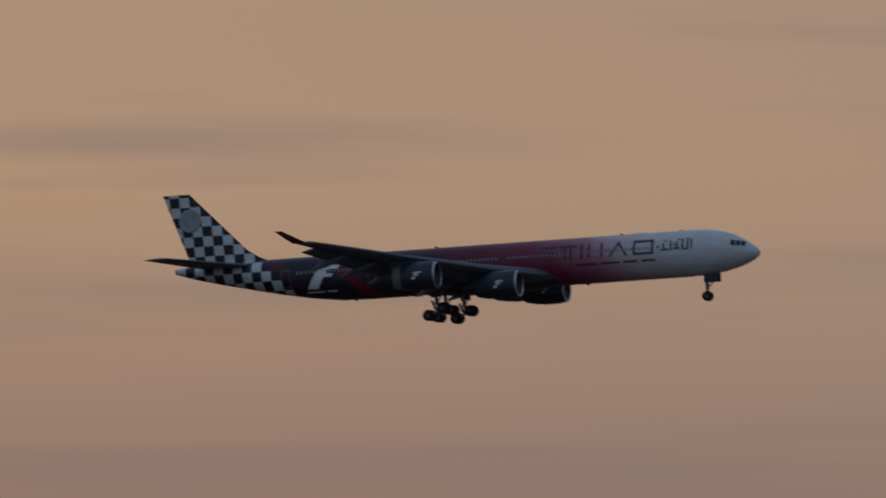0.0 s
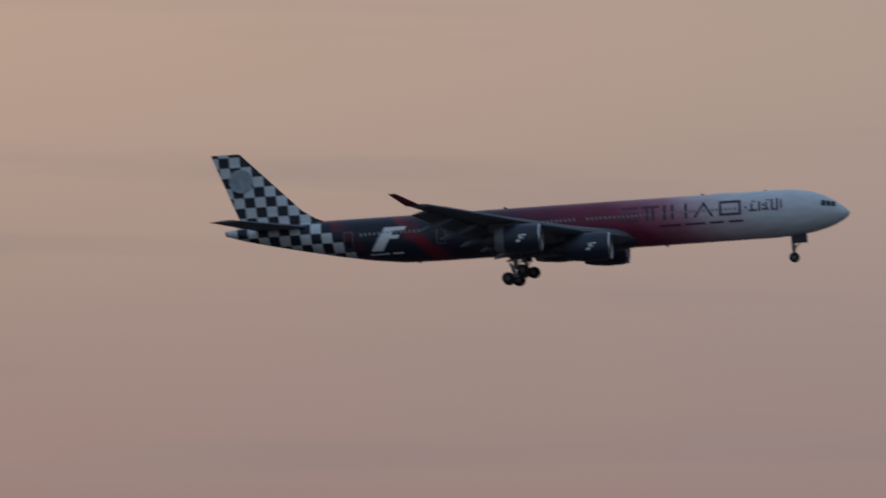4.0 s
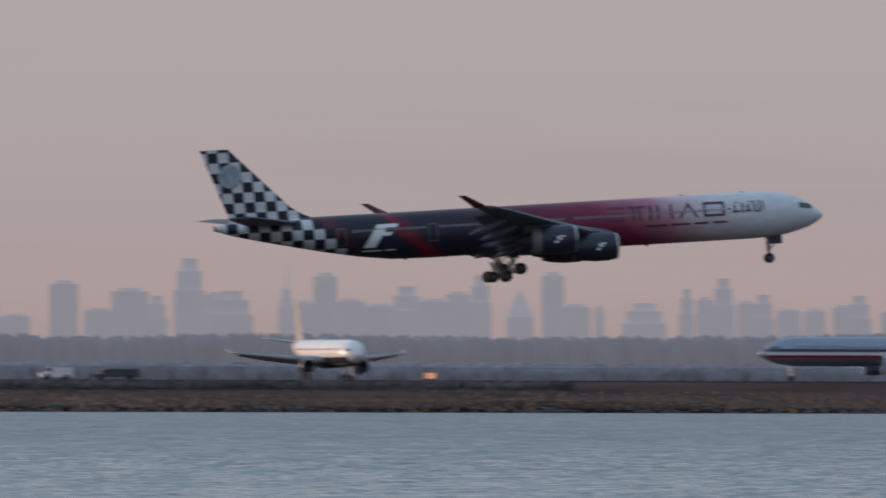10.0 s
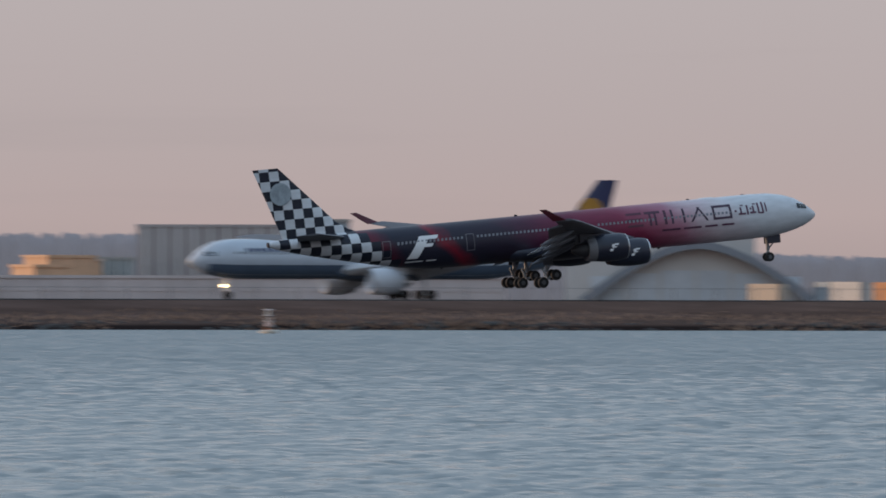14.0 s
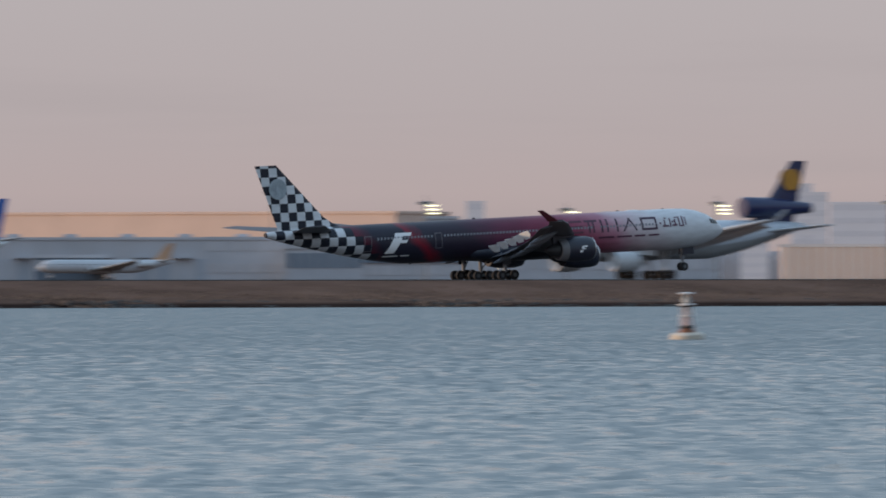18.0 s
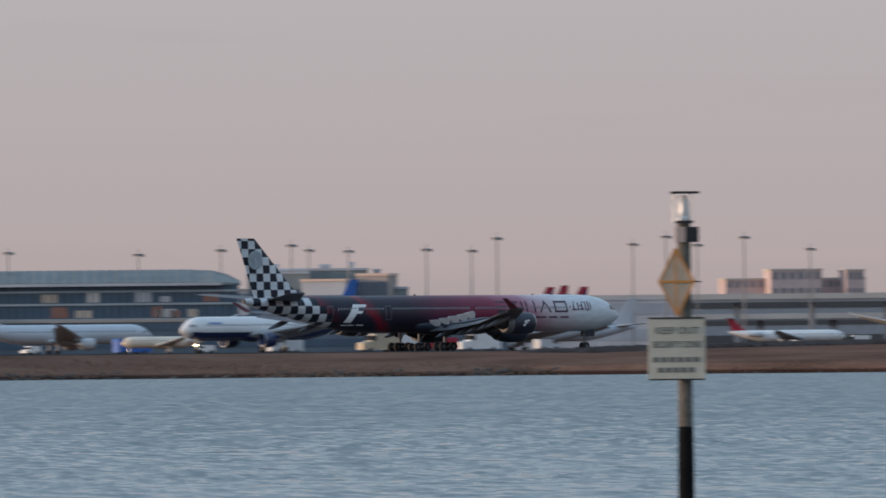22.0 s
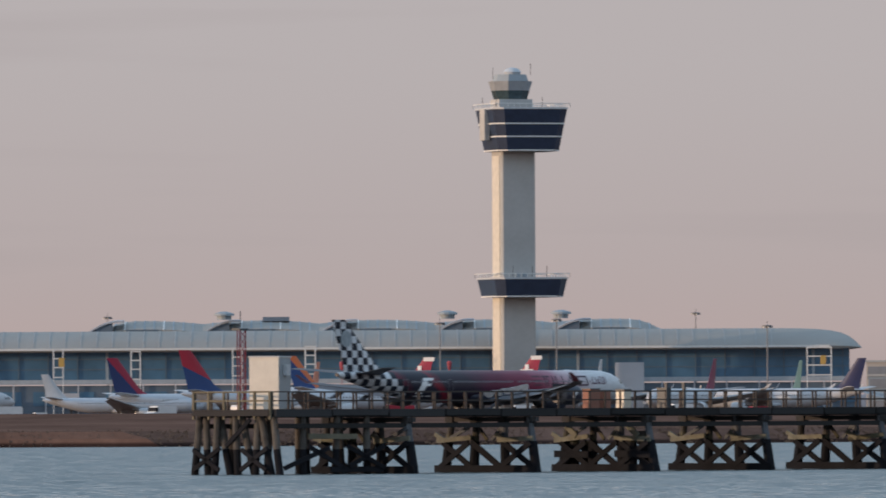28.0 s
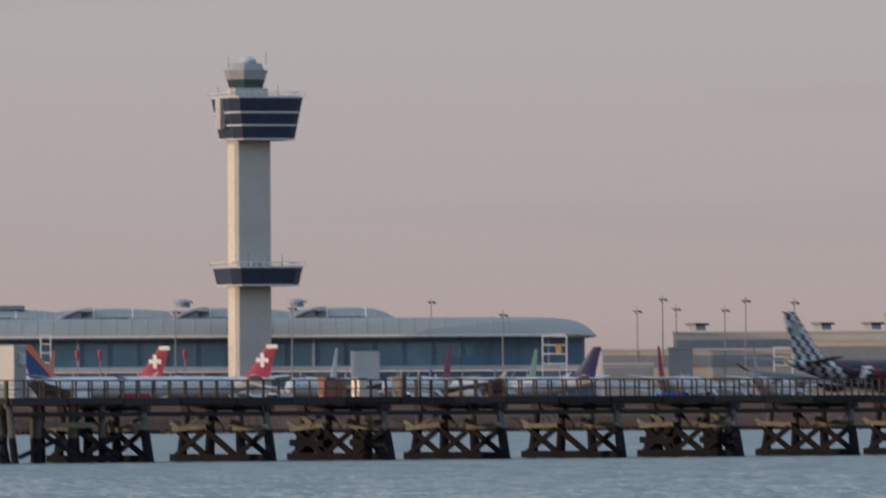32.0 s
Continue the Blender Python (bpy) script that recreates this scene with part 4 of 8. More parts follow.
ob = parked("airliner", 1048.0, 1480, 180, "second polished metal twin jet with striped sides", SILVER, SILVER, length=47.3, radius=1.95, span=38.0,
            engines=((10.5, 24.5, 3.2),), cowl=1.25, cowl_mat=SILVER, winglet=2.4, winglet_mat=SILVER, fin_scale=1.12, bogies=2, wing_mat=LIGHT_GREY,
            cheat=((6.0, 0.5, NAVY), (5.35, 0.55, surface("stripe_white", (0.7, 0.7, 0.72), 0.4)), (4.75, 0.5, SCARLET)))
disc_on_fin(ob, 0.69, 44.6, 9.4, 0.9, SCARLET, "red and blue painted mark", "bars")
ob = parked("airliner", 530.1, 1480, 180, "long white jet with grey belly and navy fin, nose lamp lit", PALE, NAVY, length=63.7, radius=2.75, span=60.3,
            engines=((9.6, 27.6, 2.55),), cowl=1.7, cowl_mat=DIM_WHITE, belly=DIM_BELLY, bogies=2, lights=True, wing_mat=LIGHT_GREY, title=(9.0, 18.5, 7.0, 0.5, 9, NAVY))
disc_on_fin(ob, 0.97, 59.6, 12.6, 1.7, YELLOW, "round yellow painted disc")
parked("airliner", 660.0, 1480, 180, "white narrow jet with rear engines and a high tailplane", PALE, NAVY, length=45.0, radius=1.68, span=32.8, engines=(), winglet=0, t_tail=True,
       fin_scale=0.75, rear_engines=True, bogies=1, belly=GREY, cowl_mat=NAVY, wing_mat=LIGHT_GREY)
ob = parked("airliner", 783.9, 1480, 180, "white twin jet with blue tail and belly, nose lamp lit", WHITE, BLUE, length=37.3, radius=1.98, span=34.1, engines=TWIN, cowl=1.15, cowl_mat=NAVY,
            belly=NAVY, bogies=1, lights=True, winglet=0.8, title=(9, 17, 7.0, 0.55, 6, BLUE))
ob = parked("airliner", 901.6, 1480, 180, "white three-engined cargo jet with navy tail", PALE, NAVY, length=60.5, radius=3.0, span=51.7, engines=((10.2, 25.0, 2.6),), cowl=1.5, belly=GREY,
            tail_engine=True, bogies=3, lights=True, wing_mat=LIGHT_GREY, title=(8, 19, 7.0, 0.8, 8, NAVY), winglet=1.6)
disc_on_fin(ob, 1.06, 57.6, 15.4, 1.7, YELLOW, "round yellow painted disc")
parked("airliner", 1154.5, 1480, 180, "white twin jet with navy belly and blue tail beside the runway", WHITE, BLUE, length=37.6, radius=1.98, span=34.1, engines=TWIN, cowl=1.15, cowl_mat=NAVY, belly=NAVY, bogies=1,
       lights=True, winglet=0.8, title=(9, 15, 7.0, 0.5, 6, BLUE))
# end of the queue, seen nearly head-on
# fin and wing greys carry painted haze
x, y = far(9.37, 1850)
parked("airliner", x, y, -83, "white twin jet seen nearly head-on, turning off the field", WHITE, surface("hazy_fin_grey", (0.36, 0.34, 0.35), 0.6), length=37.6, radius=2.2, span=30.5, engines=TWIN, cowl=1.25, cowl_mat=NAVY_BLACK, bogies=1, winglet=0.8,
       wing_mat=HAZY_WING, belly=NAVY_BLACK, dihedral=0.4)
x, y = far(41.95, 2250)
parked("airliner", x, y, -118, "white twin jet facing the water with its lamp lit", WHITE, WHITE, length=44, radius=2.2, span=38, engines=TWIN, cowl=1.2, bogies=1, winglet=0.8, lights=True)
# aircraft by the terminals
CREAM = surface("cream_fuselage", (0.70, 0.63, 0.52), 0.4, vary=0.06)
# the tail's red is dulled by haze put into its paint
by_fin("airliner", 34.50, 1900, -18, "cream white twin jet with a red tail on the apron", CREAM, surface("hazed_crimson_paint", (0.20, 0.03, 0.06), 0.5), length=37, radius=1.95, span=34, engines=TWIN, cowl=1.15, bogies=1, winglet=0)
by_fin("airliner", 36.86, 2300, -20, "white twin jet with a blue and red tail on the apron", PALE, NAVY_RED_TINY, length=40, radius=2.0, span=36, engines=TWIN, cowl=1.15, bogies=1, winglet=0.8)
for az, d, fs in ((35.195, 2470, 1.0), (35.865, 2480, 0.95)):
    by_fin("airliner", az, d, -56, "white twin jet with a red tail at the concourse", PALE, SCARLET, length=38, radius=2.0, span=34, engines=TWIN, cowl=1.1, bogies=1, winglet=0, fin_scale=fs)
by_fin("airliner", 43.645, 2980, 200, "white jet with a salmon tail seen nearly end-on", PALE, surface("salmon_fin_paint", (0.55, 0.20, 0.12), 0.5), length=50, radius=2.4, span=44, engines=TWIN, cowl=1.3, bogies=2, winglet=0, fin_scale=1.1)
x, y = far(37.66, 2100)
parked("business_jet", x, y, 150, "small cream business jet with its nose lamp lit", CREAM, CREAM, length=17, radius=1.05, span=17, engines=(), rear_engines=True, bogies=1, lights=True, winglet=0, fin_scale=0.8)
by_fin("airliner", 38.82, 2600, 150, "white twin jet with a blue tail by the terminal", WHITE, surface("fin_blue", (0.035, 0.115, 0.21), 0.6), length=37, radius=1.98, span=34, engines=TWIN, cowl=1.15, bogies=1, winglet=0.8)
for az, d, hd, rad, fs in ((39.836, 2700, 168, 2.3, 1.13), (39.907, 2790, 172, 2.3, 1.25), (40.006, 2720, 166, 2.3, 1.15), (40.081, 2640, 170, 1.9, 0.95), (40.251, 2660, 168, 1.95, 1.02)):
    by_fin("airliner", az, d, hd, "white twin jet with a %s tail at a gate" % ("red and white" if az > 40.05 else "navy and red"), PALE, RED_WHITE_SMALL if az > 40.05 else NAVY_RED_SMALL, length=47, radius=rad, span=40, engines=TWIN, cowl=1.2, bogies=1, winglet=0, fin_scale=fs)
by_fin("airliner", 39.524, 2650, 172, "white twin jet with a red tail in the row of gates", PALE, SCARLET, length=37, radius=1.9, span=34, engines=TWIN, cowl=1.1, bogies=1, winglet=0, fin_scale=0.95)
by_fin("airliner", 38.08, 2750, 5, "white twin jet with a navy and red tail beside the concourse", PALE, NAVY_RED_SMALL, length=47, radius=2.3, span=40, engines=TWIN, cowl=1.2, bogies=1, winglet=0, fin_scale=0.92)
by_fin("regional_jet", 40.70, 2600, -35, "small white regional jet with a red tail", WHITE, SCARLET, length=27, radius=1.35, span=21, engines=(), rear_engines=True, t_tail=True, fin_scale=0.7, bogies=1, winglet=0)
ob = by_fin("jumbo_jet", 43.37, 2600, -12, "white jumbo jet with a red tail and grey lettering bars", DIM_WHITE, surface("crimson_paint", (0.25, 0.018, 0.075), 0.5), fin_scale=1.3, fin_chord=4.0, length=70, radius=2.4, span=62, engines=((9.8, 26, 2.9), (19.8, 33, 3.4)), cowl=1.3, bogies=3,
            title=(26, 44, 7.0, 0.9, 13, GREY), winglet=0, wing_mat=LIGHT_GREY, lights=True)
bm = bmesh.new()
skin(bm, [ring_x(-a, 0, z * 0.74, r * 0.74, q * 0.74, 20) for a, z, r, q in ((4.5, 8.3, 0.3, 0.3), (7, 9.1, 1.9, 1.3), (12, 9.3, 2.3, 1.6), (20, 9.2, 2.3, 1.5), (27, 8.6, 0.5, 0.3))])
smooth(part("upper_deck", bm, DIM_WHITE, ob, "raised upper deck"))
disc_on_fin(ob, 0.85, 63.2, 11.0, 2.3, surface("pale_fin_mark", (0.30, 0.20, 0.25), 0.5), "pale slanting painted mark", "bars")
by_fin("jumbo_jet", 42.80, 2660, -104, "sky blue and white jumbo jet by the reeds", SKY_BLUE, SKY_BLUE, fin_scale=0.85, length=70, radius=2.6, span=62, engines=((9.8, 26, 2.9), (19.8, 33, 3.4)), cowl=1.3, bogies=3)
RED_OVER_BLUE = two_tone("red_over_blue_fin", (0.015, 0.05, 0.17), (0.36, 0.015, 0.04), 2.0, -31.0)
for az, d, hd, fm, fs in ((45.128, 2500, -33, NAVY_RED, 1.30), (45.49, 2300, -33, RED_OVER_BLUE, 1.37)):
    by_fin("airliner", az, d, hd, "white jet with a tall navy and red tail at its stand", PALE, fm, length=54, radius=1.97, span=38, engines=TWIN, cowl=1.25, bogies=2, winglet=0, fin_scale=fs)
by_fin("airliner", 44.80, 2500, -40, "small white twin jet with a pale grey tail at its stand", PALE, LIGHT_GREY, length=36, radius=1.7, span=32, engines=TWIN, cowl=1.1, bogies=1, winglet=0)
by_fin("regional_jet", 29.86, 1950, 165, "small white regional jet with a tan tail on the apron", DIM_WHITE, surface("tan_fin_paint", (0.50, 0.30, 0.18), 0.5), length=24, radius=1.15, span=20, engines=(), rear_engines=True, fin_scale=0.8, bogies=1, winglet=0)
by_fin("airliner", 46.20, 2850, 205, "white twin jet with an orange tail seen nearly end-on", PALE, surface("salmon_fin_paint", (0.55, 0.20, 0.12), 0.5), length=50, radius=2.4, span=44, engines=TWIN, cowl=1.3, bogies=2, winglet=0)
by_fin("airliner", 46.03, 2800, -36, "white twin jet with an orange and blue tail", PALE, ORANGE_BLUE, length=54, radius=2.6, span=47, engines=TWIN, cowl=1.3, bogies=2, winglet=0)
for az, d in ((46.77, 2900), (47.31, 2850)):
    ob = by_fin("airliner", az, d, 108, "white wide jet with a red tail bearing a white cross", DIM_WHITE, surface("dark_scarlet_paint", (0.30, 0.014, 0.055), 0.55), length=58, radius=2.6, span=58, engines=TWIN, cowl=1.4, bogies=2)
    disc_on_fin(ob, 0.93, 54.2, 12.0, 1.75, WHITE, "white cross", "cross")
    part("fin_tip", boxes((-58.2, -55.2, -0.16, 0.16, 14.9, 15.9)), WHITE, ob, "white tip of the fin")
GREEN = surface("teal_paint", (0.08, 0.17, 0.18), 0.4)
for az, d, hd, fm, lab in ((47.617, 2800, 209, LIGHT_GREY, "grey"), (48.19, 2800, 203, surface("purple_red_paint", (0.20, 0.03, 0.07), 0.5), "purple-red"), (48.62, 2900, 60, GREEN, "teal"), (48.94, 2800, 110, NAVY, "navy"),
                           (49.22, 2800, 28, SCARLET, "red"), (49.70, 2900, 30, GREY, "grey")):
    by_fin("airliner", az, d, hd, "white twin jet with a %s tail at the terminal" % lab, DIM_WHITE, fm, length=50, radius=2.4, span=44, engines=TWIN, cowl=1.3, bogies=2, winglet=1.6)
x, y = far(50.17, 2600)
parked("airliner", x, y, 150, "pale wide jet waiting beyond the pier", PALE, PALE, length=60, radius=2.7, span=58, engines=TWIN, cowl=1.4, bogies=2, title=(9, 17, 7.0, 0.7, 7, GREY))
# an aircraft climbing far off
# air haze is put into the jet's pale grey and faint glow
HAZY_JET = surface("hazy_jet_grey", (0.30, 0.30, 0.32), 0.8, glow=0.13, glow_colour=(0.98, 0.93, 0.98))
distant = airliner("airliner", pose(-235.0, 4494, 146), "tiny grey jet climbing over the far city", HAZY_JET, HAZY_JET, wing_mat=HAZY_JET, length=12.5, radius=0.42, span=11, engines=((9.6, 26.0, 3.0),), cowl=0.22, bogies=0, winglet=0)


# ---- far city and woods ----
# far haze is painted in: pale wall colours, with emission standing for bright air
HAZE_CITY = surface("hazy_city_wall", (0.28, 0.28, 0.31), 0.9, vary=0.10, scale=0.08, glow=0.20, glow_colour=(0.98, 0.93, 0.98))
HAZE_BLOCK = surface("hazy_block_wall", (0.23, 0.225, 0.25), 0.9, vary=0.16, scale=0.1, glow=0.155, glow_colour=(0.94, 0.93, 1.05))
# woods: blue-grey haze is put into the colour and the emission
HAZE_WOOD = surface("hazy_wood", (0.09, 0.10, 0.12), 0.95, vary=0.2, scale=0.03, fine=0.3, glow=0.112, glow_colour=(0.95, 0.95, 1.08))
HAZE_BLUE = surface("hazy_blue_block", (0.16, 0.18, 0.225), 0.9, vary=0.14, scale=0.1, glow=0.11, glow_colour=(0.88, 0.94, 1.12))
# a little haze glow is put into the nearer scrub as well
NEAR_WOOD = surface("hazed_bare_scrub", (0.15, 0.155, 0.185), 0.95, vary=0.3, scale=0.05, fine=0.5, glow=0.035, glow_colour=(0.88, 0.95, 1.12))


def far_tower(az, top, width, style, d=4600, material=None, label="hazy grey skyscraper on the horizon"):
    x, y = far(az, d)
    ob = thing("skyscraper", pose(x, y, GROUND_Z, 0, 0, -az), label, "building", "city skyline")
    h, w = top - GROUND_Z, width / 2
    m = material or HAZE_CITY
    bm = bmesh.new()
    if style == "spire":
        steps = ((0, 0.36, 1.0), (0.36, 0.64, 0.86), (0.64, 0.72, 0.66), (0.72, 0.79, 0.46))
    elif style == "setback":
        steps = ((0, 0.74, 1.0), (0.74, 0.90, 0.80), (0.90, 1.0, 0.5))
    elif style == "pyramid":
        steps = ((0, 0.70, 1.0),)
    elif style == "slab":
        steps = ((0, 1.0, 1.0),)
    else:
        steps = ((0, 0.965, 1.0), (0.965, 1.0, 0.6))
    for a, b, k in steps:
        box(bm, -w * k, w * k, -w * k, w * k, h * a, h * b)
    part("shaft", bm, m, ob)
    if style == "spire":
        bm = bmesh.new()
        rod(bm, (0, 0, h * 0.78), (0, 0, h), w * 0.22, 6, 0.1)
        part("spire", bm, m, ob, "tapering spire")
    if style == "pyramid":
        bm = bmesh.new()
        skin(bm, [ring_z(0, 0, h * 0.70, w * 1.35, 4, math.pi / 4), ring_z(0, 0, h, 0.3, 4, math.pi / 4)])
        part("roof", bm, m, ob, "pointed roof")
    return ob


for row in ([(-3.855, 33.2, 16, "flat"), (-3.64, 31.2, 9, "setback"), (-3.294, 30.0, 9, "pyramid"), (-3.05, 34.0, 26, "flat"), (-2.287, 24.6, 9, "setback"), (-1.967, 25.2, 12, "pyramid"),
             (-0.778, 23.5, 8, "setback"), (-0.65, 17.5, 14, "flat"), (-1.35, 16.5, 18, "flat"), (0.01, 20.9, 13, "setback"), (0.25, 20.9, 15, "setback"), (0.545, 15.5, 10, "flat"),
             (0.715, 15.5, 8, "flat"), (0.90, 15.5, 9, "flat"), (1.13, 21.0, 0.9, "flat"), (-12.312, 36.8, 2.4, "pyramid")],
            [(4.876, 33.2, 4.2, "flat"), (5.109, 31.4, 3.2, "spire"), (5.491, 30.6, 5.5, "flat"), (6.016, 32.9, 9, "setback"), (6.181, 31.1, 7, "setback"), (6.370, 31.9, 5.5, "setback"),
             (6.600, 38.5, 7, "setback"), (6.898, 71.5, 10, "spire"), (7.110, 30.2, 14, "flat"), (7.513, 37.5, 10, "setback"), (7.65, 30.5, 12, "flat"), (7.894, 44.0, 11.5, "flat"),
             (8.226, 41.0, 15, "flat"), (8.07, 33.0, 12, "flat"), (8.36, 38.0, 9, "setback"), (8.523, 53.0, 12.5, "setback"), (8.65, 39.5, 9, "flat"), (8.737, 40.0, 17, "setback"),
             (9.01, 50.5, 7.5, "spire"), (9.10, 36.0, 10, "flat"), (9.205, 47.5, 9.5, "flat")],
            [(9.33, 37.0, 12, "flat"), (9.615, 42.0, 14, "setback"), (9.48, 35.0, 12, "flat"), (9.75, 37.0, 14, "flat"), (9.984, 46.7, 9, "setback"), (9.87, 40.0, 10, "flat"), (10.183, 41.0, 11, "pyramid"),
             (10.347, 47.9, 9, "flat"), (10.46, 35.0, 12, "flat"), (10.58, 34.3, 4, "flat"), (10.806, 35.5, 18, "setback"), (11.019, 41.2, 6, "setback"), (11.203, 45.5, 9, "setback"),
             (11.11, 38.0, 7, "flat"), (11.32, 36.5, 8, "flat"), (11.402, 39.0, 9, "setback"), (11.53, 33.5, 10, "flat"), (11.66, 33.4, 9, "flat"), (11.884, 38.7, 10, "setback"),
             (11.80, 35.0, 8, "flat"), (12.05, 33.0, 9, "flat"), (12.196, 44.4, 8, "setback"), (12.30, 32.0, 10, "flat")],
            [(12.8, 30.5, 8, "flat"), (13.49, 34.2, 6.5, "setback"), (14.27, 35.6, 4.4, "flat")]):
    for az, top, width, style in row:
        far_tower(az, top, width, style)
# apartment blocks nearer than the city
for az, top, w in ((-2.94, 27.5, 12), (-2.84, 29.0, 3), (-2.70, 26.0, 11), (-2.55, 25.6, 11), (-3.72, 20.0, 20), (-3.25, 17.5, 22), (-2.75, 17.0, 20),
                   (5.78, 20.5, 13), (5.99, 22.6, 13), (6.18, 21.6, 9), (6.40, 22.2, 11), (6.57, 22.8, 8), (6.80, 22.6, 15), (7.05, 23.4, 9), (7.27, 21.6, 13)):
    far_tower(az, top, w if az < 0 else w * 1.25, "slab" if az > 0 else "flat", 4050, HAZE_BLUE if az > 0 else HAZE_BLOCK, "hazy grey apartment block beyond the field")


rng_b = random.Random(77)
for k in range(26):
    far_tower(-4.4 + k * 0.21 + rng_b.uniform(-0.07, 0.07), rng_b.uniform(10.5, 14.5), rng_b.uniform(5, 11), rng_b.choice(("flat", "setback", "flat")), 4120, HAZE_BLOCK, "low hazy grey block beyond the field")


def ridge(name, d, rows, material, label, size, step):
    """A belt of trees: many uneven clumps whose tops follow the skyline given by heading and height."""
    rng = random.Random(name)
    az0, az1 = rows[0][0], rows[-1][0]
    bm_v, bm_f = [], []
    a = az0
    while a < az1:
        top = float(np.interp(a, [r[0] for r in rows], [r[1] for r in rows]))
        for k in range(3):
            q = a + rng.uniform(-step, step)
            dd = d + k * size * 1.4 + rng.uniform(-size, size)
            x, y = far(q, dd)
            s = size * rng.uniform(0.7, 1.35)
            zc = GROUND_Z + (top - GROUND_Z) * rng.uniform(0.45, 0.78) + (k - 1) * size * 0.2
            tall = max(1.0, top - zc) * rng.uniform(0.80, 1.04)
            base = len(bm_v)
            n = 7
            for lev, rr in ((GROUND_Z - zc, 0.9), (-0.15 * tall, 1.0), (0.45 * tall, 0.82), (0.82 * tall, 0.45), (tall, 0.08)):
                for i in range(n):
                    t = 2 * math.pi * i / n
                    j = rng.uniform(0.75, 1.2)
                    bm_v.append((x + s * rr * j * math.cos(t), y + s * rr * j * math.sin(t), zc + lev))
            for lv in range(4):
                for i in range(n):
                    j = (i + 1) % n
                    bm_f.append((base + lv * n + i, base + lv * n + j, base + lv * n + n + j, base + lv * n + n + i))
        a += step
    me = bpy.data.meshes.new(name)
    me.from_pydata(bm_v, [], bm_f)
    me.polygons.foreach_set("use_smooth", [True] * len(me.polygons))
    me.materials.append(material)
    return tagged(new(name, me), label, "trees", kind="stuff")


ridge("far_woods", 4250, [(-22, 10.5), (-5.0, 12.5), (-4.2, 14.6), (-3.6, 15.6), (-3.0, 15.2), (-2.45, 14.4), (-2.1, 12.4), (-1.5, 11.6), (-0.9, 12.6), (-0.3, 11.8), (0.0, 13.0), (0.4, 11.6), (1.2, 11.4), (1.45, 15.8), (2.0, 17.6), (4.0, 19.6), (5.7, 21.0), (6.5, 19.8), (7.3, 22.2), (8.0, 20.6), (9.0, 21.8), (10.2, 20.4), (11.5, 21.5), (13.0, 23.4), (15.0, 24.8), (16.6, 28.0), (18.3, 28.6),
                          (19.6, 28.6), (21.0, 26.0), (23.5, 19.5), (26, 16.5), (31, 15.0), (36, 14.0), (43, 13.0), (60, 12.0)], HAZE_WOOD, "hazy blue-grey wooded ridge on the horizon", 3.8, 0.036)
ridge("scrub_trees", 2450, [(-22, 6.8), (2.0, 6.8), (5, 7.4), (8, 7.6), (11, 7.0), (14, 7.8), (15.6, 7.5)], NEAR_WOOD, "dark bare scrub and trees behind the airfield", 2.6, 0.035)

# ---- airport buildings ----
CONCRETE = surface("pale_concrete", (0.46, 0.46, 0.45), 0.8, vary=0.12, scale=0.08, fine=0.9)
GREY_WALL = surface("grey_blue_cladding", (0.30, 0.35, 0.39), 0.6, vary=0.12, scale=0.1)
PALE_WALL = surface("pale_metal_cladding", (0.52, 0.50, 0.48), 0.6, vary=0.10, scale=0.1)
BRICK = surface("red_brown_cladding", (0.30, 0.14, 0.10), 0.8, vary=0.15)
SAND = surface("sand_render", (0.50, 0.42, 0.34), 0.8, vary=0.12, scale=0.1)
TINT_GLASS = surface("tinted_blue_glass", (0.07, 0.165, 0.265), 0.3, vary=0.25, scale=0.15)
DEEP_GLASS = surface("deep_blue_glass", (0.055, 0.095, 0.145), 0.4, vary=0.2, scale=0.2)
METAL_ROOF = surface("pale_metal_roof", (0.335, 0.33, 0.315), 0.75, 0.0, vary=0.10, scale=0.06)
WHITE_TRIM = surface("white_trim", (0.70, 0.71, 0.70), 0.5, vary=0.06)
STEEL_DARK = surface("dark_steel", (0.05, 0.06, 0.07), 0.5, vary=0.15)
# steel lightened: haze over distance is put into its grey
HAZY_STEEL = surface("hazed_grey_steel", (0.17, 0.18, 0.20), 0.6, vary=0.15)
BRIDGE_GREY = surface("viaduct_concrete", (0.22, 0.245, 0.28), 0.85, vary=0.15, scale=0.1)
DULL_BEIGE = surface("dull_beige_render", (0.52, 0.465, 0.41), 0.8, vary=0.12, scale=0.1)
MULLION = surface("blue_grey_mullion", (0.11, 0.155, 0.20), 0.6, vary=0.1)
# warmth of the low sun is put into this cladding colour
SUNLIT_CLAD = surface("sunlit_cream_cladding", (0.70, 0.58, 0.45), 0.6, vary=0.08, scale=0.1)
# haze over far walls is put into this pale blue-grey
HAZE_PALE = surface("hazed_pale_cladding", (0.42, 0.45, 0.50), 0.8, vary=0.16, scale=0.12)


def site(name, az0, az1, d, label, turn=0.0, category="building"):
    """A building's frame: x along its front, y away from the water, z up; returns it with half its width."""
    mid = (az0 + az1) / 2
    x, y = far(mid, d)
    half = d * math.tan(radians((az1 - az0) / 2))
    return thing(name, pose(x, y, GROUND_Z, 0, 0, -mid + turn), label, category), half


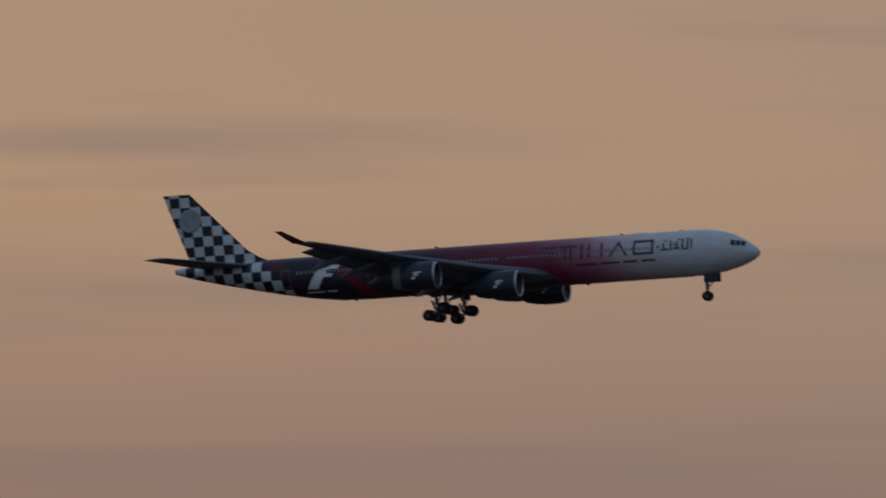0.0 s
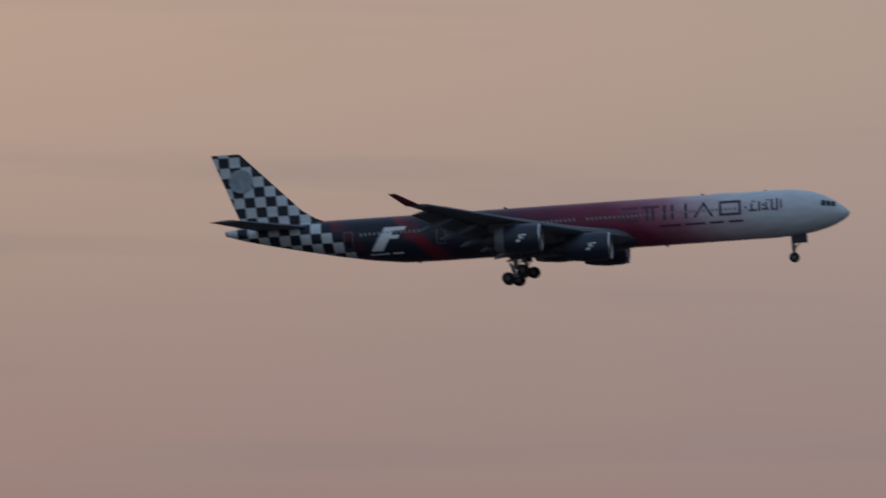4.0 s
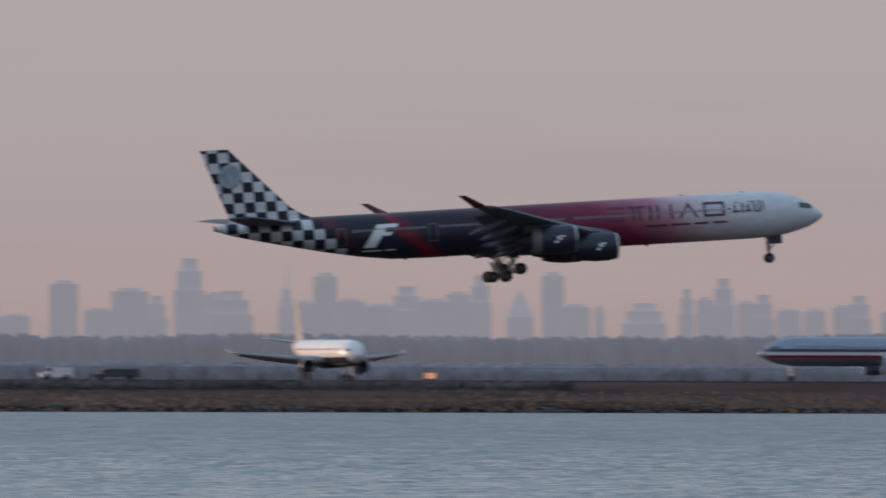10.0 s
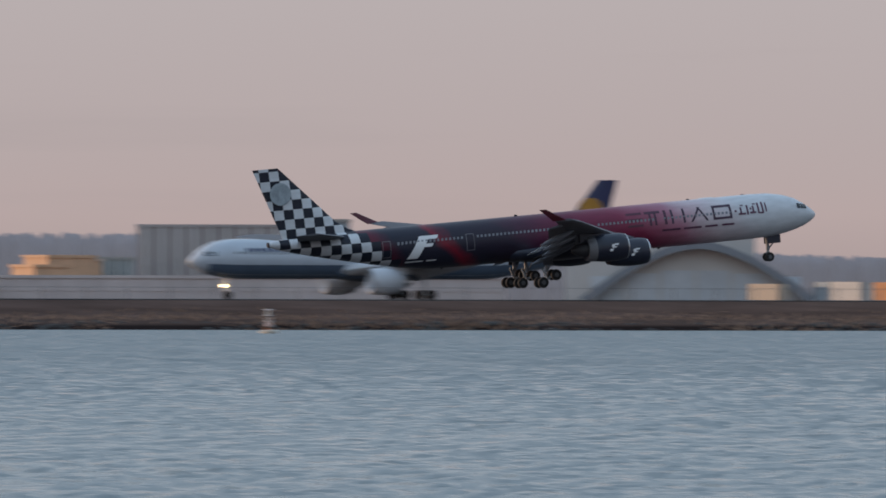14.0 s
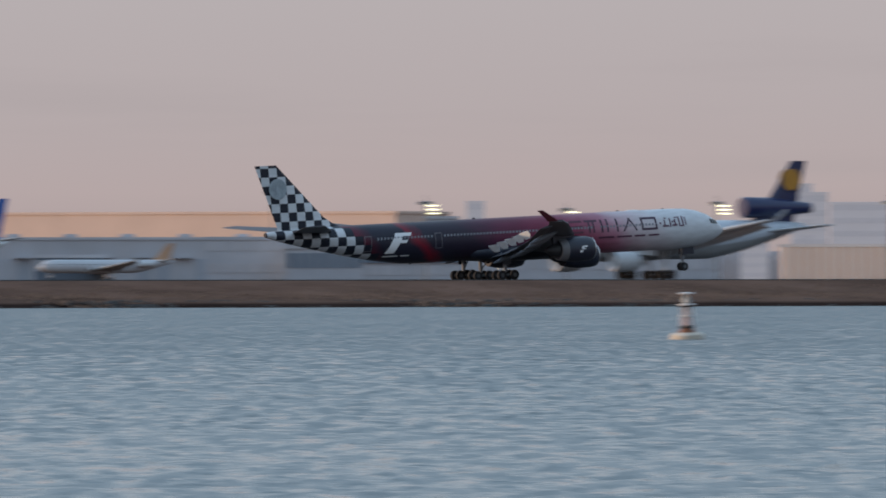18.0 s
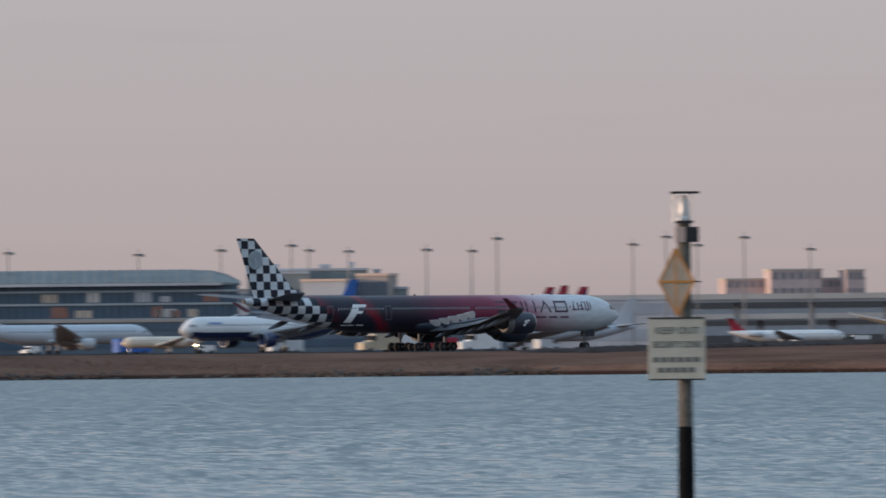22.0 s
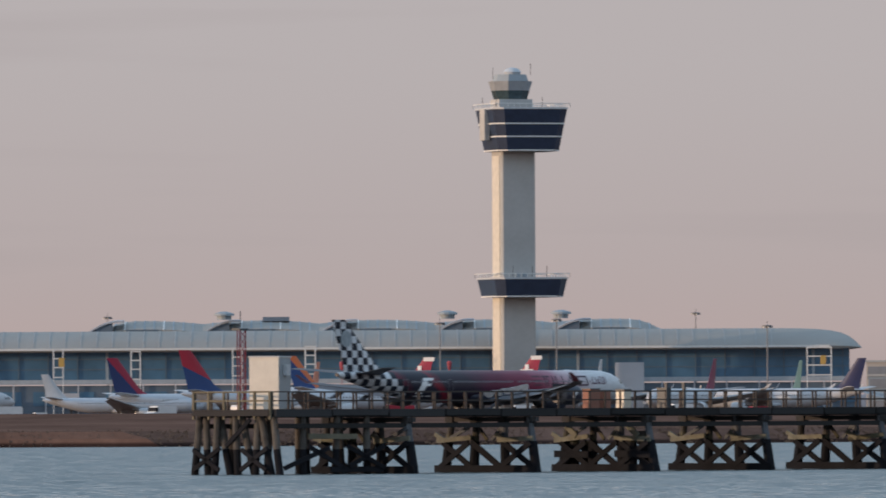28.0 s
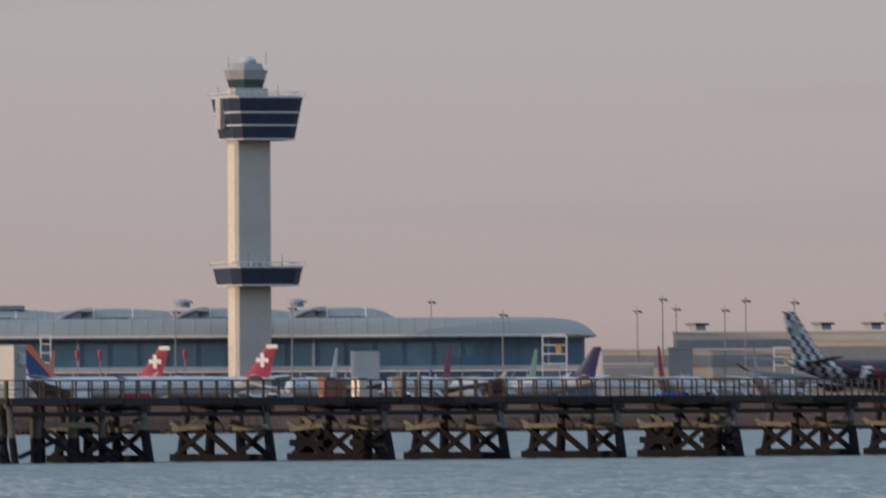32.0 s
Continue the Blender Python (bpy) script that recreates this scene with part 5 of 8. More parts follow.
def block(name, az0, az1, d, top, label, wall, depth=20, bands=0, band_mat=None, ribs=0, turn=0.0, roof=None, base=0.0, parapet=True, windows=0):
    ob, w = site(name, az0, az1, d, label, turn)
    h = top - GROUND_Z
    part("wall", boxes((-w, w, 0, depth, base, h - 0.6)), wall, ob)
    part("roof", boxes((-w - 0.25, w + 0.25, -0.25, depth + 0.25, h - 0.6, h)), roof or METAL_ROOF, ob)
    for i in range(bands):
        z0 = base + (h - base) * (i + 0.35) / bands
        z1 = base + (h - base) * (i + 0.78) / bands
        if windows:
            step = 2 * w / windows
            for k in range(windows):
                part("window", boxes((-w + step * (k + 0.15), -w + step * (k + 0.85), -0.12, 0.02, z0, z1)), band_mat or DEEP_GLASS, ob)
        else:
            part("window_band", boxes((-w + 0.4, w - 0.4, -0.12, 0.02, z0, z1)), band_mat or DEEP_GLASS, ob, "band of dark glazing")
    for i in range(ribs):
        x = -w + 2 * w * (i + 0.5) / ribs
        part("rib", boxes((x - 0.22, x + 0.22, -0.45, 0.02, base, h - 0.6)), WHITE_TRIM, ob, "pale upright rib")
    return ob, w, h


# hangar: low sun on its west walls is put into a warmer paint
def stepped_hangar():
    x, y = far(16.15, 1990)
    ob = thing("hangar", pose(x, y, GROUND_Z, 0, 0, -16.15 + 20), "pale metal hangar with stepped roofs, low sun painted on its west walls", "hangar")
    L, D = 47.0, 56.0
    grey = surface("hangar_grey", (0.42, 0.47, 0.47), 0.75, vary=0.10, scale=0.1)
    salmon = surface("salmon_plinth", (0.50, 0.28, 0.21), 0.85, vary=0.12, scale=0.2)
    part("wall", boxes((0, L, 0, D, 0, 5.2)), grey, ob)
    part("west_wall", boxes((-0.15, -0.003, 0.5, D - 0.5, 1.05, 5.1)), SUNLIT_CLAD, ob, "west wall painted cream as if in low sun")
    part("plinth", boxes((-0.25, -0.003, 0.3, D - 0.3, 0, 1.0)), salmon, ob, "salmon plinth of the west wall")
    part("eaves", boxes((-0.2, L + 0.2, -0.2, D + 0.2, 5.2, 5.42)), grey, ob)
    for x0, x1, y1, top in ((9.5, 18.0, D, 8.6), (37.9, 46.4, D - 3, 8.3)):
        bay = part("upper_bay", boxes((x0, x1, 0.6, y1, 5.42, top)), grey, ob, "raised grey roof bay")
        part("bay_wall", boxes((x0 - 0.15, x0 - 0.003, 0.9, y1 - 0.3, 5.45, top - 0.1)), SUNLIT_CLAD, bay, "bay wall painted cream as if in low sun")
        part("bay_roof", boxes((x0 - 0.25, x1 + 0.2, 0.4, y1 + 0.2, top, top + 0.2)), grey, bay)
    part("roof_step", boxes((18.6, 37.0, 8, D - 6, 5.42, 6.4)), SUNLIT_CLAD, ob, "low roof step in the same sunlit cream")
    for i in range(4):
        x = 2.5 + i * 11.2
        part("hangar_door", boxes((x, x + 9.6, -0.15, 0.02, 0, 4.4)), surface("door_grey", (0.40, 0.44, 0.46), 0.6, vary=0.08), ob, "wide sliding door")


stepped_hangar()
block("shed", 17.42, 17.70, 1990, 8.6, "sand coloured shed catching low sun", SAND, depth=12, turn=-35)
block("shed", 17.86, 18.13, 1990, 7.3, "low brick red shed with a pale roof", BRICK, depth=10, turn=25, roof=SAND)
block("shed", 18.17, 18.42, 2050, 7.8, "pale stores shed by the hangars", SAND, depth=10, turn=-35)
block("shed", 18.45, 18.66, 2000, 6.8, "low grey shed by the hangars", GREY_WALL, depth=10)
PEACH_ROOF = surface("peach_roof", (0.62, 0.47, 0.38), 0.8, vary=0.1, scale=0.2)
ROSE_PALE = surface("pale_rose_cladding", (0.56, 0.50, 0.49), 0.85, vary=0.12, scale=0.12)
# the low sun's orange is put into this render
SUNLIT_TAN = surface("sunlit_tan_render", (0.66, 0.42, 0.27), 0.8, vary=0.15, scale=0.2)
block("shed", 18.86, 19.03, 2380, 12.9, "orange-tan workshop catching low sun", SUNLIT_TAN, depth=14, turn=-46, roof=SUNLIT_TAN)
block("shed", 18.80, 18.96, 2350, 10.8, "low orange-tan shed catching low sun", SUNLIT_TAN, depth=10, turn=-46, roof=SUNLIT_TAN)
block("shed", 19.02, 19.17, 2390, 12.2, "small orange-tan shed with a pale roof", SUNLIT_TAN, depth=8, turn=-40, roof=PEACH_ROOF)
block("workshop", 19.16, 19.44, 2400, 12.6, "low grey-green workshop with broad bays", surface("grey_green_cladding", (0.26, 0.30, 0.31), 0.8, vary=0.15, scale=0.15), depth=14, ribs=5)
# rose cladding with the distance haze put into its colour
ROSE_CLAD = surface("hazed_rose_cladding", (0.40, 0.365, 0.36), 0.85, vary=0.12, scale=0.1)
block("cargo_hall", 19.455, 20.35, 2420, 19.6, "tall hazy rose ribbed cargo hall", ROSE_CLAD, depth=40, ribs=11, roof=ROSE_CLAD)
block("stair_tower", 20.34, 20.52, 2310, 20.0, "grey stair tower of the cargo hall", GREY_WALL, depth=10)
block("cargo_shed", 18.60, 21.30, 2200, 8.3, "long low pale rose cargo shed", ROSE_PALE, depth=18, windows=24, bands=1, band_mat=ROSE_PALE, roof=ROSE_PALE)


def arch_hangar():
    ob, w = site("arch_hangar", 21.60, 22.88, 2320, "pale hangar with a great dark arched truss")
    h = 14.6
    part("wall", boxes((-w, w - 13.2, 0, 45, 0, h)), PALE_WALL, ob)
    n, r, cx = 24, 21.6, 1.2
    curve = lambda u: 10.6 * (1 - abs(u) ** 1.75)
    rings = []
    for i in range(n + 1):
        u = -1 + 2 * i / n
        k = 1.3 + 1.2 * abs(u)
        rings.append([(cx + (r + d * abs(u)) * u, y, curve(u) + d * (1.2 - abs(u))) for y, d in ((-4.0, 0.0), (-1.2, 0.0), (-1.2, k), (-4.0, k))])
    bm = bmesh.new()
    skin(bm, rings)
    part("arch_truss", bm, surface("slate_truss", (0.22, 0.24, 0.27), 0.7, vary=0.12, scale=0.2), ob, "broad dark arched truss")
    bm = bmesh.new()
    low = [(cx + r * (-1 + 2 * i / n), curve(-1 + 2 * i / n)) for i in range(n + 1)]
    skin(bm, [[(x, y, z) for x, z in low] for y in (-0.9, -0.05)])
    part("arch_infill", bm, PALE_WALL, ob, "pale cladding under the arch")
    part("roof", boxes((-w - 0.4, w - 12.8, -0.4, 45.4, h, h + 0.5)), METAL_ROOF, ob)
    for k in range(6):
        x = -w * 0.8 + k * w * 0.28
        part("hangar_door", boxes((x, x + w * 0.25, -1.05, -0.85, 0, 6.5 - abs(k - 2.5) * 0.6)), LIGHT_GREY, ob, "sliding door leaf")


arch_hangar()
rng_c = random.Random(12)
CRATE = [SAND, surface("orange_container", (0.55, 0.26, 0.12), 0.7), PALE_WALL, surface("rust_container", (0.34, 0.15, 0.08), 0.75), GREY_WALL]


def container(az, d, m, h=2.6, length=6.1, turn=-40):
    x, y = far(az, d)
    ob = thing("container", pose(x, y, GROUND_Z, 0, 0, -az + turn), "corrugated freight container standing on the apron", "container", "freight containers")
    part("body", boxes((-length / 2, length / 2, -1.2, 1.2, 0.12, h)), m, ob)
    for s in (-1, 1):
        part("corner_post", boxes((s * length / 2 - 0.1, s * length / 2 + 0.1, -1.24, -1.16, 0, h + 0.03)), STEEL_DARK, ob)
    for i in range(5):
        x0 = -length / 2 + 0.6 + i * 1.1
        part("wall_rib", boxes((x0, x0 + 0.35, -1.26, -1.19, 0.3, h - 0.2)), m, ob)
    return ob


container(22.62, 1760, CRATE[0])
a = 22.95
while a < 24.6:
    container(a, 1760 + rng_c.uniform(-25, 25), rng_c.choice(CRATE), rng_c.choice((2.6, 2.9)))
    a += rng_c.uniform(0.07, 0.16)
# peach of the low sunlight is put into this cladding
SUNLIT_PEACH = surface("sunlit_peach_cladding", (0.66, 0.50, 0.42), 0.7, vary=0.08, scale=0.1)
block("freight_shed", 25.15, 27.6, 2500, 11.0, "long freight shed painted peach as in low sun", SUNLIT_PEACH, depth=25, turn=-26, roof=SUNLIT_PEACH)
shed, w, h = block("freight_shed", 25.0, 27.5, 2300, 8.2, "long low hazy freight shed with loading doors", HAZE_PALE, depth=25, roof=SUNLIT_PEACH)
for i in range(30):
    x = -w + 2 * w * (i + 0.5) / 30
    part("loading_door", boxes((x - 1.1, x + 1.1, -0.15, 0.03, 0, 3.2)), (SAND, LIGHT_GREY, BRICK, PALE_WALL)[i % 4], shed)
# grey cladding paled by haze painted into it
HAZE_GREY = surface("hazed_grey_cladding", (0.46, 0.48, 0.52), 0.8, vary=0.14, scale=0.08)
ROLLER = surface("roller_shutter_grey", (0.32, 0.36, 0.42), 0.7, vary=0.14, scale=0.1)
SLATE_BLUE = surface("slate_blue_cladding", (0.13, 0.175, 0.23), 0.7, vary=0.14, scale=0.1)
block("freight_shed", 28.30, 31.10, 2680, 19.7, "long freight hall painted peach as in warm low light", SUNLIT_PEACH, depth=30, turn=-26, roof=SUNLIT_PEACH)
shed, w, h = block("freight_shed", 28.36, 30.95, 2450, 12.9, "long hazy grey freight shed with roller doors", HAZE_GREY, depth=30, roof=HAZE_GREY)
for i in range(26):
    x = -w + 2 * w * (i + 0.5) / 26
    door = part("roller_door", boxes((x - 1.5, x + 1.5, -0.15, 0.03, 0, 4.6)), ROLLER if i % 3 else HAZE_PALE, shed)
    if i % 2:
        part("door_canopy", boxes((x - 2.0, x + 2.0, -1.6, -0.1, 4.8, 5.05)), HAZE_PALE, door)
for i in range(9):
    x = -w + 2 * w * (i + 0.4) / 9
    part("roof_vent", boxes((x - 1.4, x + 1.4, 3, 6, h, h + 0.7)), HAZE_GREY, shed)
block("facility", 29.16, 29.52, 1950, 8.0, "low slate blue facility with windows", SLATE_BLUE, depth=15, bands=1, windows=12, band_mat=HAZE_GREY, roof=HAZE_GREY)
block("facility", 30.02, 30.42, 2100, 11.6, "hazy pale grey facility with small windows", HAZE_PALE, depth=20, bands=2, windows=9, band_mat=HAZE_GREY, roof=HAZE_PALE)
block("facility", 30.42, 30.80, 2080, 9.9, "lower hazy grey wing of the facility", HAZE_PALE, depth=20, bands=1, windows=8, band_mat=SLATE_BLUE, roof=HAZE_GREY)
low, w, h = block("facility", 30.49, 31.31, 2250, 9.8, "long low building with a slate blue fascia over a pale base", HAZE_PALE, depth=20, roof=SLATE_BLUE)
part("fascia", boxes((-w - 0.1, w + 0.1, -0.4, -0.02, 3.4, h - 0.6)), SLATE_BLUE, low, "slate blue fascia band")
for i in range(12):
    x = -w + 2 * w * (i + 0.5) / 12
    part("window", boxes((x - 1.1, x + 1.1, -0.1, 0.02, 1.0, 2.8)), HAZE_GREY, low)
block("office", 31.115, 31.285, 2600, 18.2, "plain hazy grey-blue office block", HAZE_PALE, depth=15, bands=3, windows=5, band_mat=HAZE_GREY, roof=HAZE_GREY)
block("facility", 31.30, 32.6, 2250, 9.4, "long hazy pale low building behind the cargo jet", HAZE_PALE, depth=20, bands=1, windows=16, band_mat=HAZE_GREY, roof=HAZE_GREY)
# walls and windows glow only as painted haze; no lamps behind them
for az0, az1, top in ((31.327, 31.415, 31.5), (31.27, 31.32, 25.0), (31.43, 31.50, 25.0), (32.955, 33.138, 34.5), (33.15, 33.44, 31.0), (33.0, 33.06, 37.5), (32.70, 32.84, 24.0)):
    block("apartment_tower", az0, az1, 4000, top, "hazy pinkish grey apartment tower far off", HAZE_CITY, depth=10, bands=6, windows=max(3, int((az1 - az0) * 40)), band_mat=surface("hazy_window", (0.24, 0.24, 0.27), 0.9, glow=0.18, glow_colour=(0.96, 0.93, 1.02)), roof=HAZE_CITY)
block("ribbed_building", 32.88, 33.56, 2300, 10.8, "warm pale building with upright ribs", SUNLIT_PEACH, depth=20, ribs=14, turn=-20, roof=HAZE_GREY)
block("office", 33.53, 34.47, 2400, 13.4, "grey-blue office with tall windows", GREY_WALL, depth=20, bands=1, windows=16)


def vault_hall(name, az0, az1, d, eave, crown, label, glass, skew=0.35, turn=0.0):
    """A hall under a shallow curved roof with a glazed front."""
    ob, w = site(name, az0, az1, d, label, turn)
    e, c = eave - GROUND_Z, crown - GROUND_Z
    bm = bmesh.new()
    n = 20
    rings = []
    for y in (-2.5, 60):
        ring = []
        for i in range(n + 1):
            q = i / n
            z = e + (c - e) * (math.sin(math.pi * min(1, max(0, q))) ** 0.8) * (1 + skew * (0.5 - q))
            ring.append((-w + 2 * w * q, y, z))
        ring += [(p[0], p[1], p[2] - 0.9) for p in reversed(ring)]
        rings.append(ring)
    skin(bm, rings)
    smooth(part("roof", bm, METAL_ROOF, ob, "shallow curved metal roof"), 30)
    bm = bmesh.new()
    ring = []
    for i in range(n + 1):
        q = i / n
        z = e + (c - e) * (math.sin(math.pi * q) ** 0.8) * (1 + skew * (0.5 - q)) - 0.9
        ring.append((-w * 0.98 + 1.96 * w * q, z))
    skin(bm, [[(x, y, 0) for x, z in ring] + [(x, y, z) for x, z in reversed(ring)] for y in (0, 40)])
    part("glazed_front", bm, glass, ob, "dark glazed front")
    for i in range(1, 9):
        x = -w + 2 * w * i / 9
        part("mullion", boxes((x - 0.14, x + 0.14, -0.3, 0.05, 0, e)), MULLION, ob)
    return ob, w


# hall glass lightened: haze is put into the glass colour
HALL_GLASS = surface("hazed_grey_glass", (0.13, 0.17, 0.225), 0.4, vary=0.2, scale=0.12)
vault_hall("terminal_hall", 33.73, 34.36, 2600, 16.5, 20.4, "glazed hall with a grey curved roof", HALL_GLASS)
block("terminal_block", 34.34, 34.84, 2700, 22.2, "brown rendered terminal block", surface("brown_render", (0.28, 0.23, 0.20), 0.8), depth=30, bands=1)
# the canopy's lit edge is painted in as a sand coloured roof
block("terminal_wing", 33.95, 34.70, 2480, 15.6, "low terminal wing, canopy edge painted sandy as if lit", GREY_WALL, depth=20, bands=1, roof=SAND)
vault_hall("terminal_hall", 34.63, 35.36, 2600, 17.5, 21.0, "grey glazed hall under a shallow roof", HALL_GLASS)
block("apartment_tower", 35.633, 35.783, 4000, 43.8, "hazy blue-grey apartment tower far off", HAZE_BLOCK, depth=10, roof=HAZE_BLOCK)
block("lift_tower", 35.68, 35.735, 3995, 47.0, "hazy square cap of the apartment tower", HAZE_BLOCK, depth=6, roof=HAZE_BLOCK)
vault_hall("terminal_hall", 35.82, 37.17, 2700, 18.8, 24.8, "big domed terminal hall of metal and glass", HALL_GLASS, skew=0.2)
block("lift_tower", 36.282, 36.353, 2600, 20.9, "small peach lift tower before the domed hall", SUNLIT_PEACH, depth=5, turn=-20, roof=SAND)


def long_terminal():
    ob, w = site("terminal", 36.50, 38.25, 2690, "long terminal with ribbed grey roof over dark glass and jet bridges")
    part("wall", boxes((-w, w, 0, 40, 0, 16.6)), DEEP_GLASS, ob, "dark glazed walls")
    roof_grey = surface("weathered_roof_grey", (0.20, 0.21, 0.205), 0.95, vary=0.2, scale=0.12)
    prof = [(-2, 16.2), (-2, 16.9), (3, 18.3), (9, 19.5), (16, 20.0), (40, 20.0), (40, 16.2)]
    bm = bmesh.new()
    skin(bm, [[(x, y + q, 16.2 + (z - 16.2) * k) for y, z in prof] for x, k, q in ((-w - 1, 1, 0), (w - 12, 1, 0), (w - 6, 0.93, 0), (w - 2.5, 0.7, 1), (w + 0.6, 0.3, 3))])
    part("roof", bm, roof_grey, ob, "rounded weathered metal roof")
    rng = random.Random(77)
    for i in range(30):
        x = -w + 1 + (2 * w - 12) * i / 29
        bm = bmesh.new()
        skin(bm, [[(x + q, y, z + 0.12) for y, z in prof[1:5]] + [(x + q, y, z - 0.1) for y, z in reversed(prof[1:5])] for q in (-0.14, 0.14)])
        part("roof_rib", bm, MULLION, ob)
    part("roof_fascia", boxes((-w - 1, w - 4, -2.3, -2.02, 16.1, 16.75)), HAZE_GREY, ob, "grey roof edge")
    for k, z in enumerate((4.2, 8.0, 11.6, 14.6)):
        part("floor_edge", boxes((-w, w, -0.5, 0.02, z, z + 0.5)), GREY_WALL, ob)
    for i in range(44):
        x = -w + 2 * w * (i + 0.5) / 44
        part("mullion", boxes((x - 0.13, x + 0.13, -0.3, 0.03, 0, 16.2)), MULLION, ob)
    # bays look lit through pale and brown panel colours; nothing glows
    for i in range(26):
        x = rng.uniform(-w + 2, w - 4)
        z = rng.choice((5.0, 8.7, 12.3))
        part("lit_bay", boxes((x - rng.uniform(0.8, 2.6), x + rng.uniform(0.8, 2.6), -0.2, -0.03, z, z + rng.uniform(1.2, 2.6))), rng.choice((SAND, PALE_WALL, BRICK, HAZE_GREY)), ob)
    for i in range(6):
        x = -w + 2 * w * (i + 0.5) / 6
        br = part("jet_bridge", boxes((x - 1.6, x + 1.6, -26, 0, 4.4, 7.4)), PALE_WALL, ob, "pale jet bridge")
        part("bridge_leg", boxes((x - 0.4, x + 0.4, -24, -23, 0, 4.4)), STEEL_DARK, br)
        part("rotunda", boxes((x - 2.4, x + 2.4, -30, -26.02, 4.0, 8.0)), LIGHT_GREY, br)


long_terminal()
block("concourse", 34.55, 36.75, 2540, 12.6, "low blue-grey concourse before the domed halls", surface("concourse_cladding", (0.17, 0.215, 0.26), 0.6, vary=0.15, scale=0.1), depth=25, bands=2, band_mat=MULLION)
hall, w, h = block("concourse", 35.40, 36.262, 2530, 17.7, "blue-grey concourse with a pale roof edge before the domed hall", HALL_GLASS, depth=20, windows=0, roof=HAZE_GREY)
part("pale_fascia", boxes((-w - 0.4, w + 0.4, -0.9, -0.02, h - 1.9, h - 0.1)), surface("pale_blue_fascia", (0.40, 0.45, 0.49), 0.6, vary=0.12, scale=0.2), hall, "pale blue-grey roof edge")
for i in range(15):
    x = -w + 2 * w * (i + 0.5) / 15
    part("mullion", boxes((x - 0.12, x + 0.12, -0.3, -0.02, 0, h - 2)), MULLION, hall)
# sand panels painted as lit bays of the concourse
for q0, q1, z in ((-0.85, -0.55, 6.0), (-0.2, 0.15, 7.2), (0.4, 0.62, 5.2)):
    part("lit_bay", boxes((w * q0, w * q1, -0.25, -0.03, z, z + 2.2)), SAND, hall)
block("roof_sign", 35.995, 36.075, 2720, 26.6, "small roof sign on the domed hall, painted peach as if sunlit", SUNLIT_PEACH, depth=5, turn=-20, roof=HAZE_GREY)
# darker copy of the concourse cladding, with shade put into the colour
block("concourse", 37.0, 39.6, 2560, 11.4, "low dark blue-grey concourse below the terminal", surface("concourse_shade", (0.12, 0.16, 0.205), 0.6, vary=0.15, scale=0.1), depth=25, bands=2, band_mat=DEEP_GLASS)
PLANT_SLATE = surface("plant_slate", (0.20, 0.235, 0.245), 0.8, vary=0.25, scale=0.12)
block("roof_plant", 38.295, 38.60, 2800, 23.6, "slate grey plant block on the terminal roof", PLANT_SLATE, depth=20, bands=1, roof=HAZE_GREY)
block("roof_plant", 38.36, 38.90, 2812, 24.4, "dull slate rooftop plant behind the block", PLANT_SLATE, depth=10, roof=HAZE_GREY)
# sunlit roof edges of the lounges are painted on in peach
block("lounge", 38.56, 38.79, 2790, 21.6, "dull grey lounge block, roof edge painted peach as if sunlit", HAZE_GREY, depth=12, bands=1, windows=9, turn=-16, roof=SUNLIT_PEACH)
block("lounge", 38.84, 39.00, 2795, 22.9, "small tan lounge block, roof edge painted as in low sun", surface("dull_tan_render", (0.36, 0.31, 0.29), 0.8, vary=0.2, scale=0.12), depth=10, bands=2, windows=6, turn=-14, roof=SUNLIT_PEACH)
block("lounge", 38.98, 39.10, 2800, 19.6, "low slate lounge block at the end of the terminal", PLANT_SLATE, depth=10, bands=1, windows=4, roof=HAZE_GREY)
for az, z0, ww in ((38.42, 25.6, .03), (38.66, 25.4, .05), (38.81, 25.9, .02), (38.93, 24.1, .03)):
    block("roof_unit", az, az + ww, 2815, z0, "small grey unit on the terminal roof", HAZE_GREY, depth=3, roof=HAZE_GREY)
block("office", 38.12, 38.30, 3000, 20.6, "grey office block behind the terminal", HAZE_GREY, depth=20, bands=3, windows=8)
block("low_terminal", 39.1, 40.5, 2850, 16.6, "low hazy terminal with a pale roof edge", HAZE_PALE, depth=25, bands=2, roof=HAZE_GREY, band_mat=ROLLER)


def viaduct(az0, az1, d, top, label, thick=2.2, turn=0.0):
    ob, w = site("viaduct", az0, az1, d, label, turn, "bridge")
    h = top - GROUND_Z
    part("deck", boxes((-w, w, 0, 12, h - thick, h - 0.9)), BRIDGE_GREY, ob)
    part("parapet", boxes((-w, w, -0.2, 0.1, h - 1.4, h)), CONCRETE, ob, "pale concrete parapet")
    n = max(3, int(w / 9))
    for i in range(n):
        x = -w + 2 * w * (i + 0.5) / n
        part("pier", boxes((x - 0.8, x + 0.8, 3, 9, 0, h - thick)), BRIDGE_GREY, ob)


viaduct(38.3, 43.2, 2920, 17.6, "elevated concrete roadway before the terminals")
viaduct(39.6, 43.6, 2960, 12.6, "lower elevated ramp before the terminals", 1.8, turn=3)
block("car_park", 40.3, 43.4, 3080, 17.4, "low blue-grey car park with open decks", surface("car_park_grey", (0.20, 0.25, 0.31), 0.8), depth=30, bands=3, band_mat=STEEL_DARK)
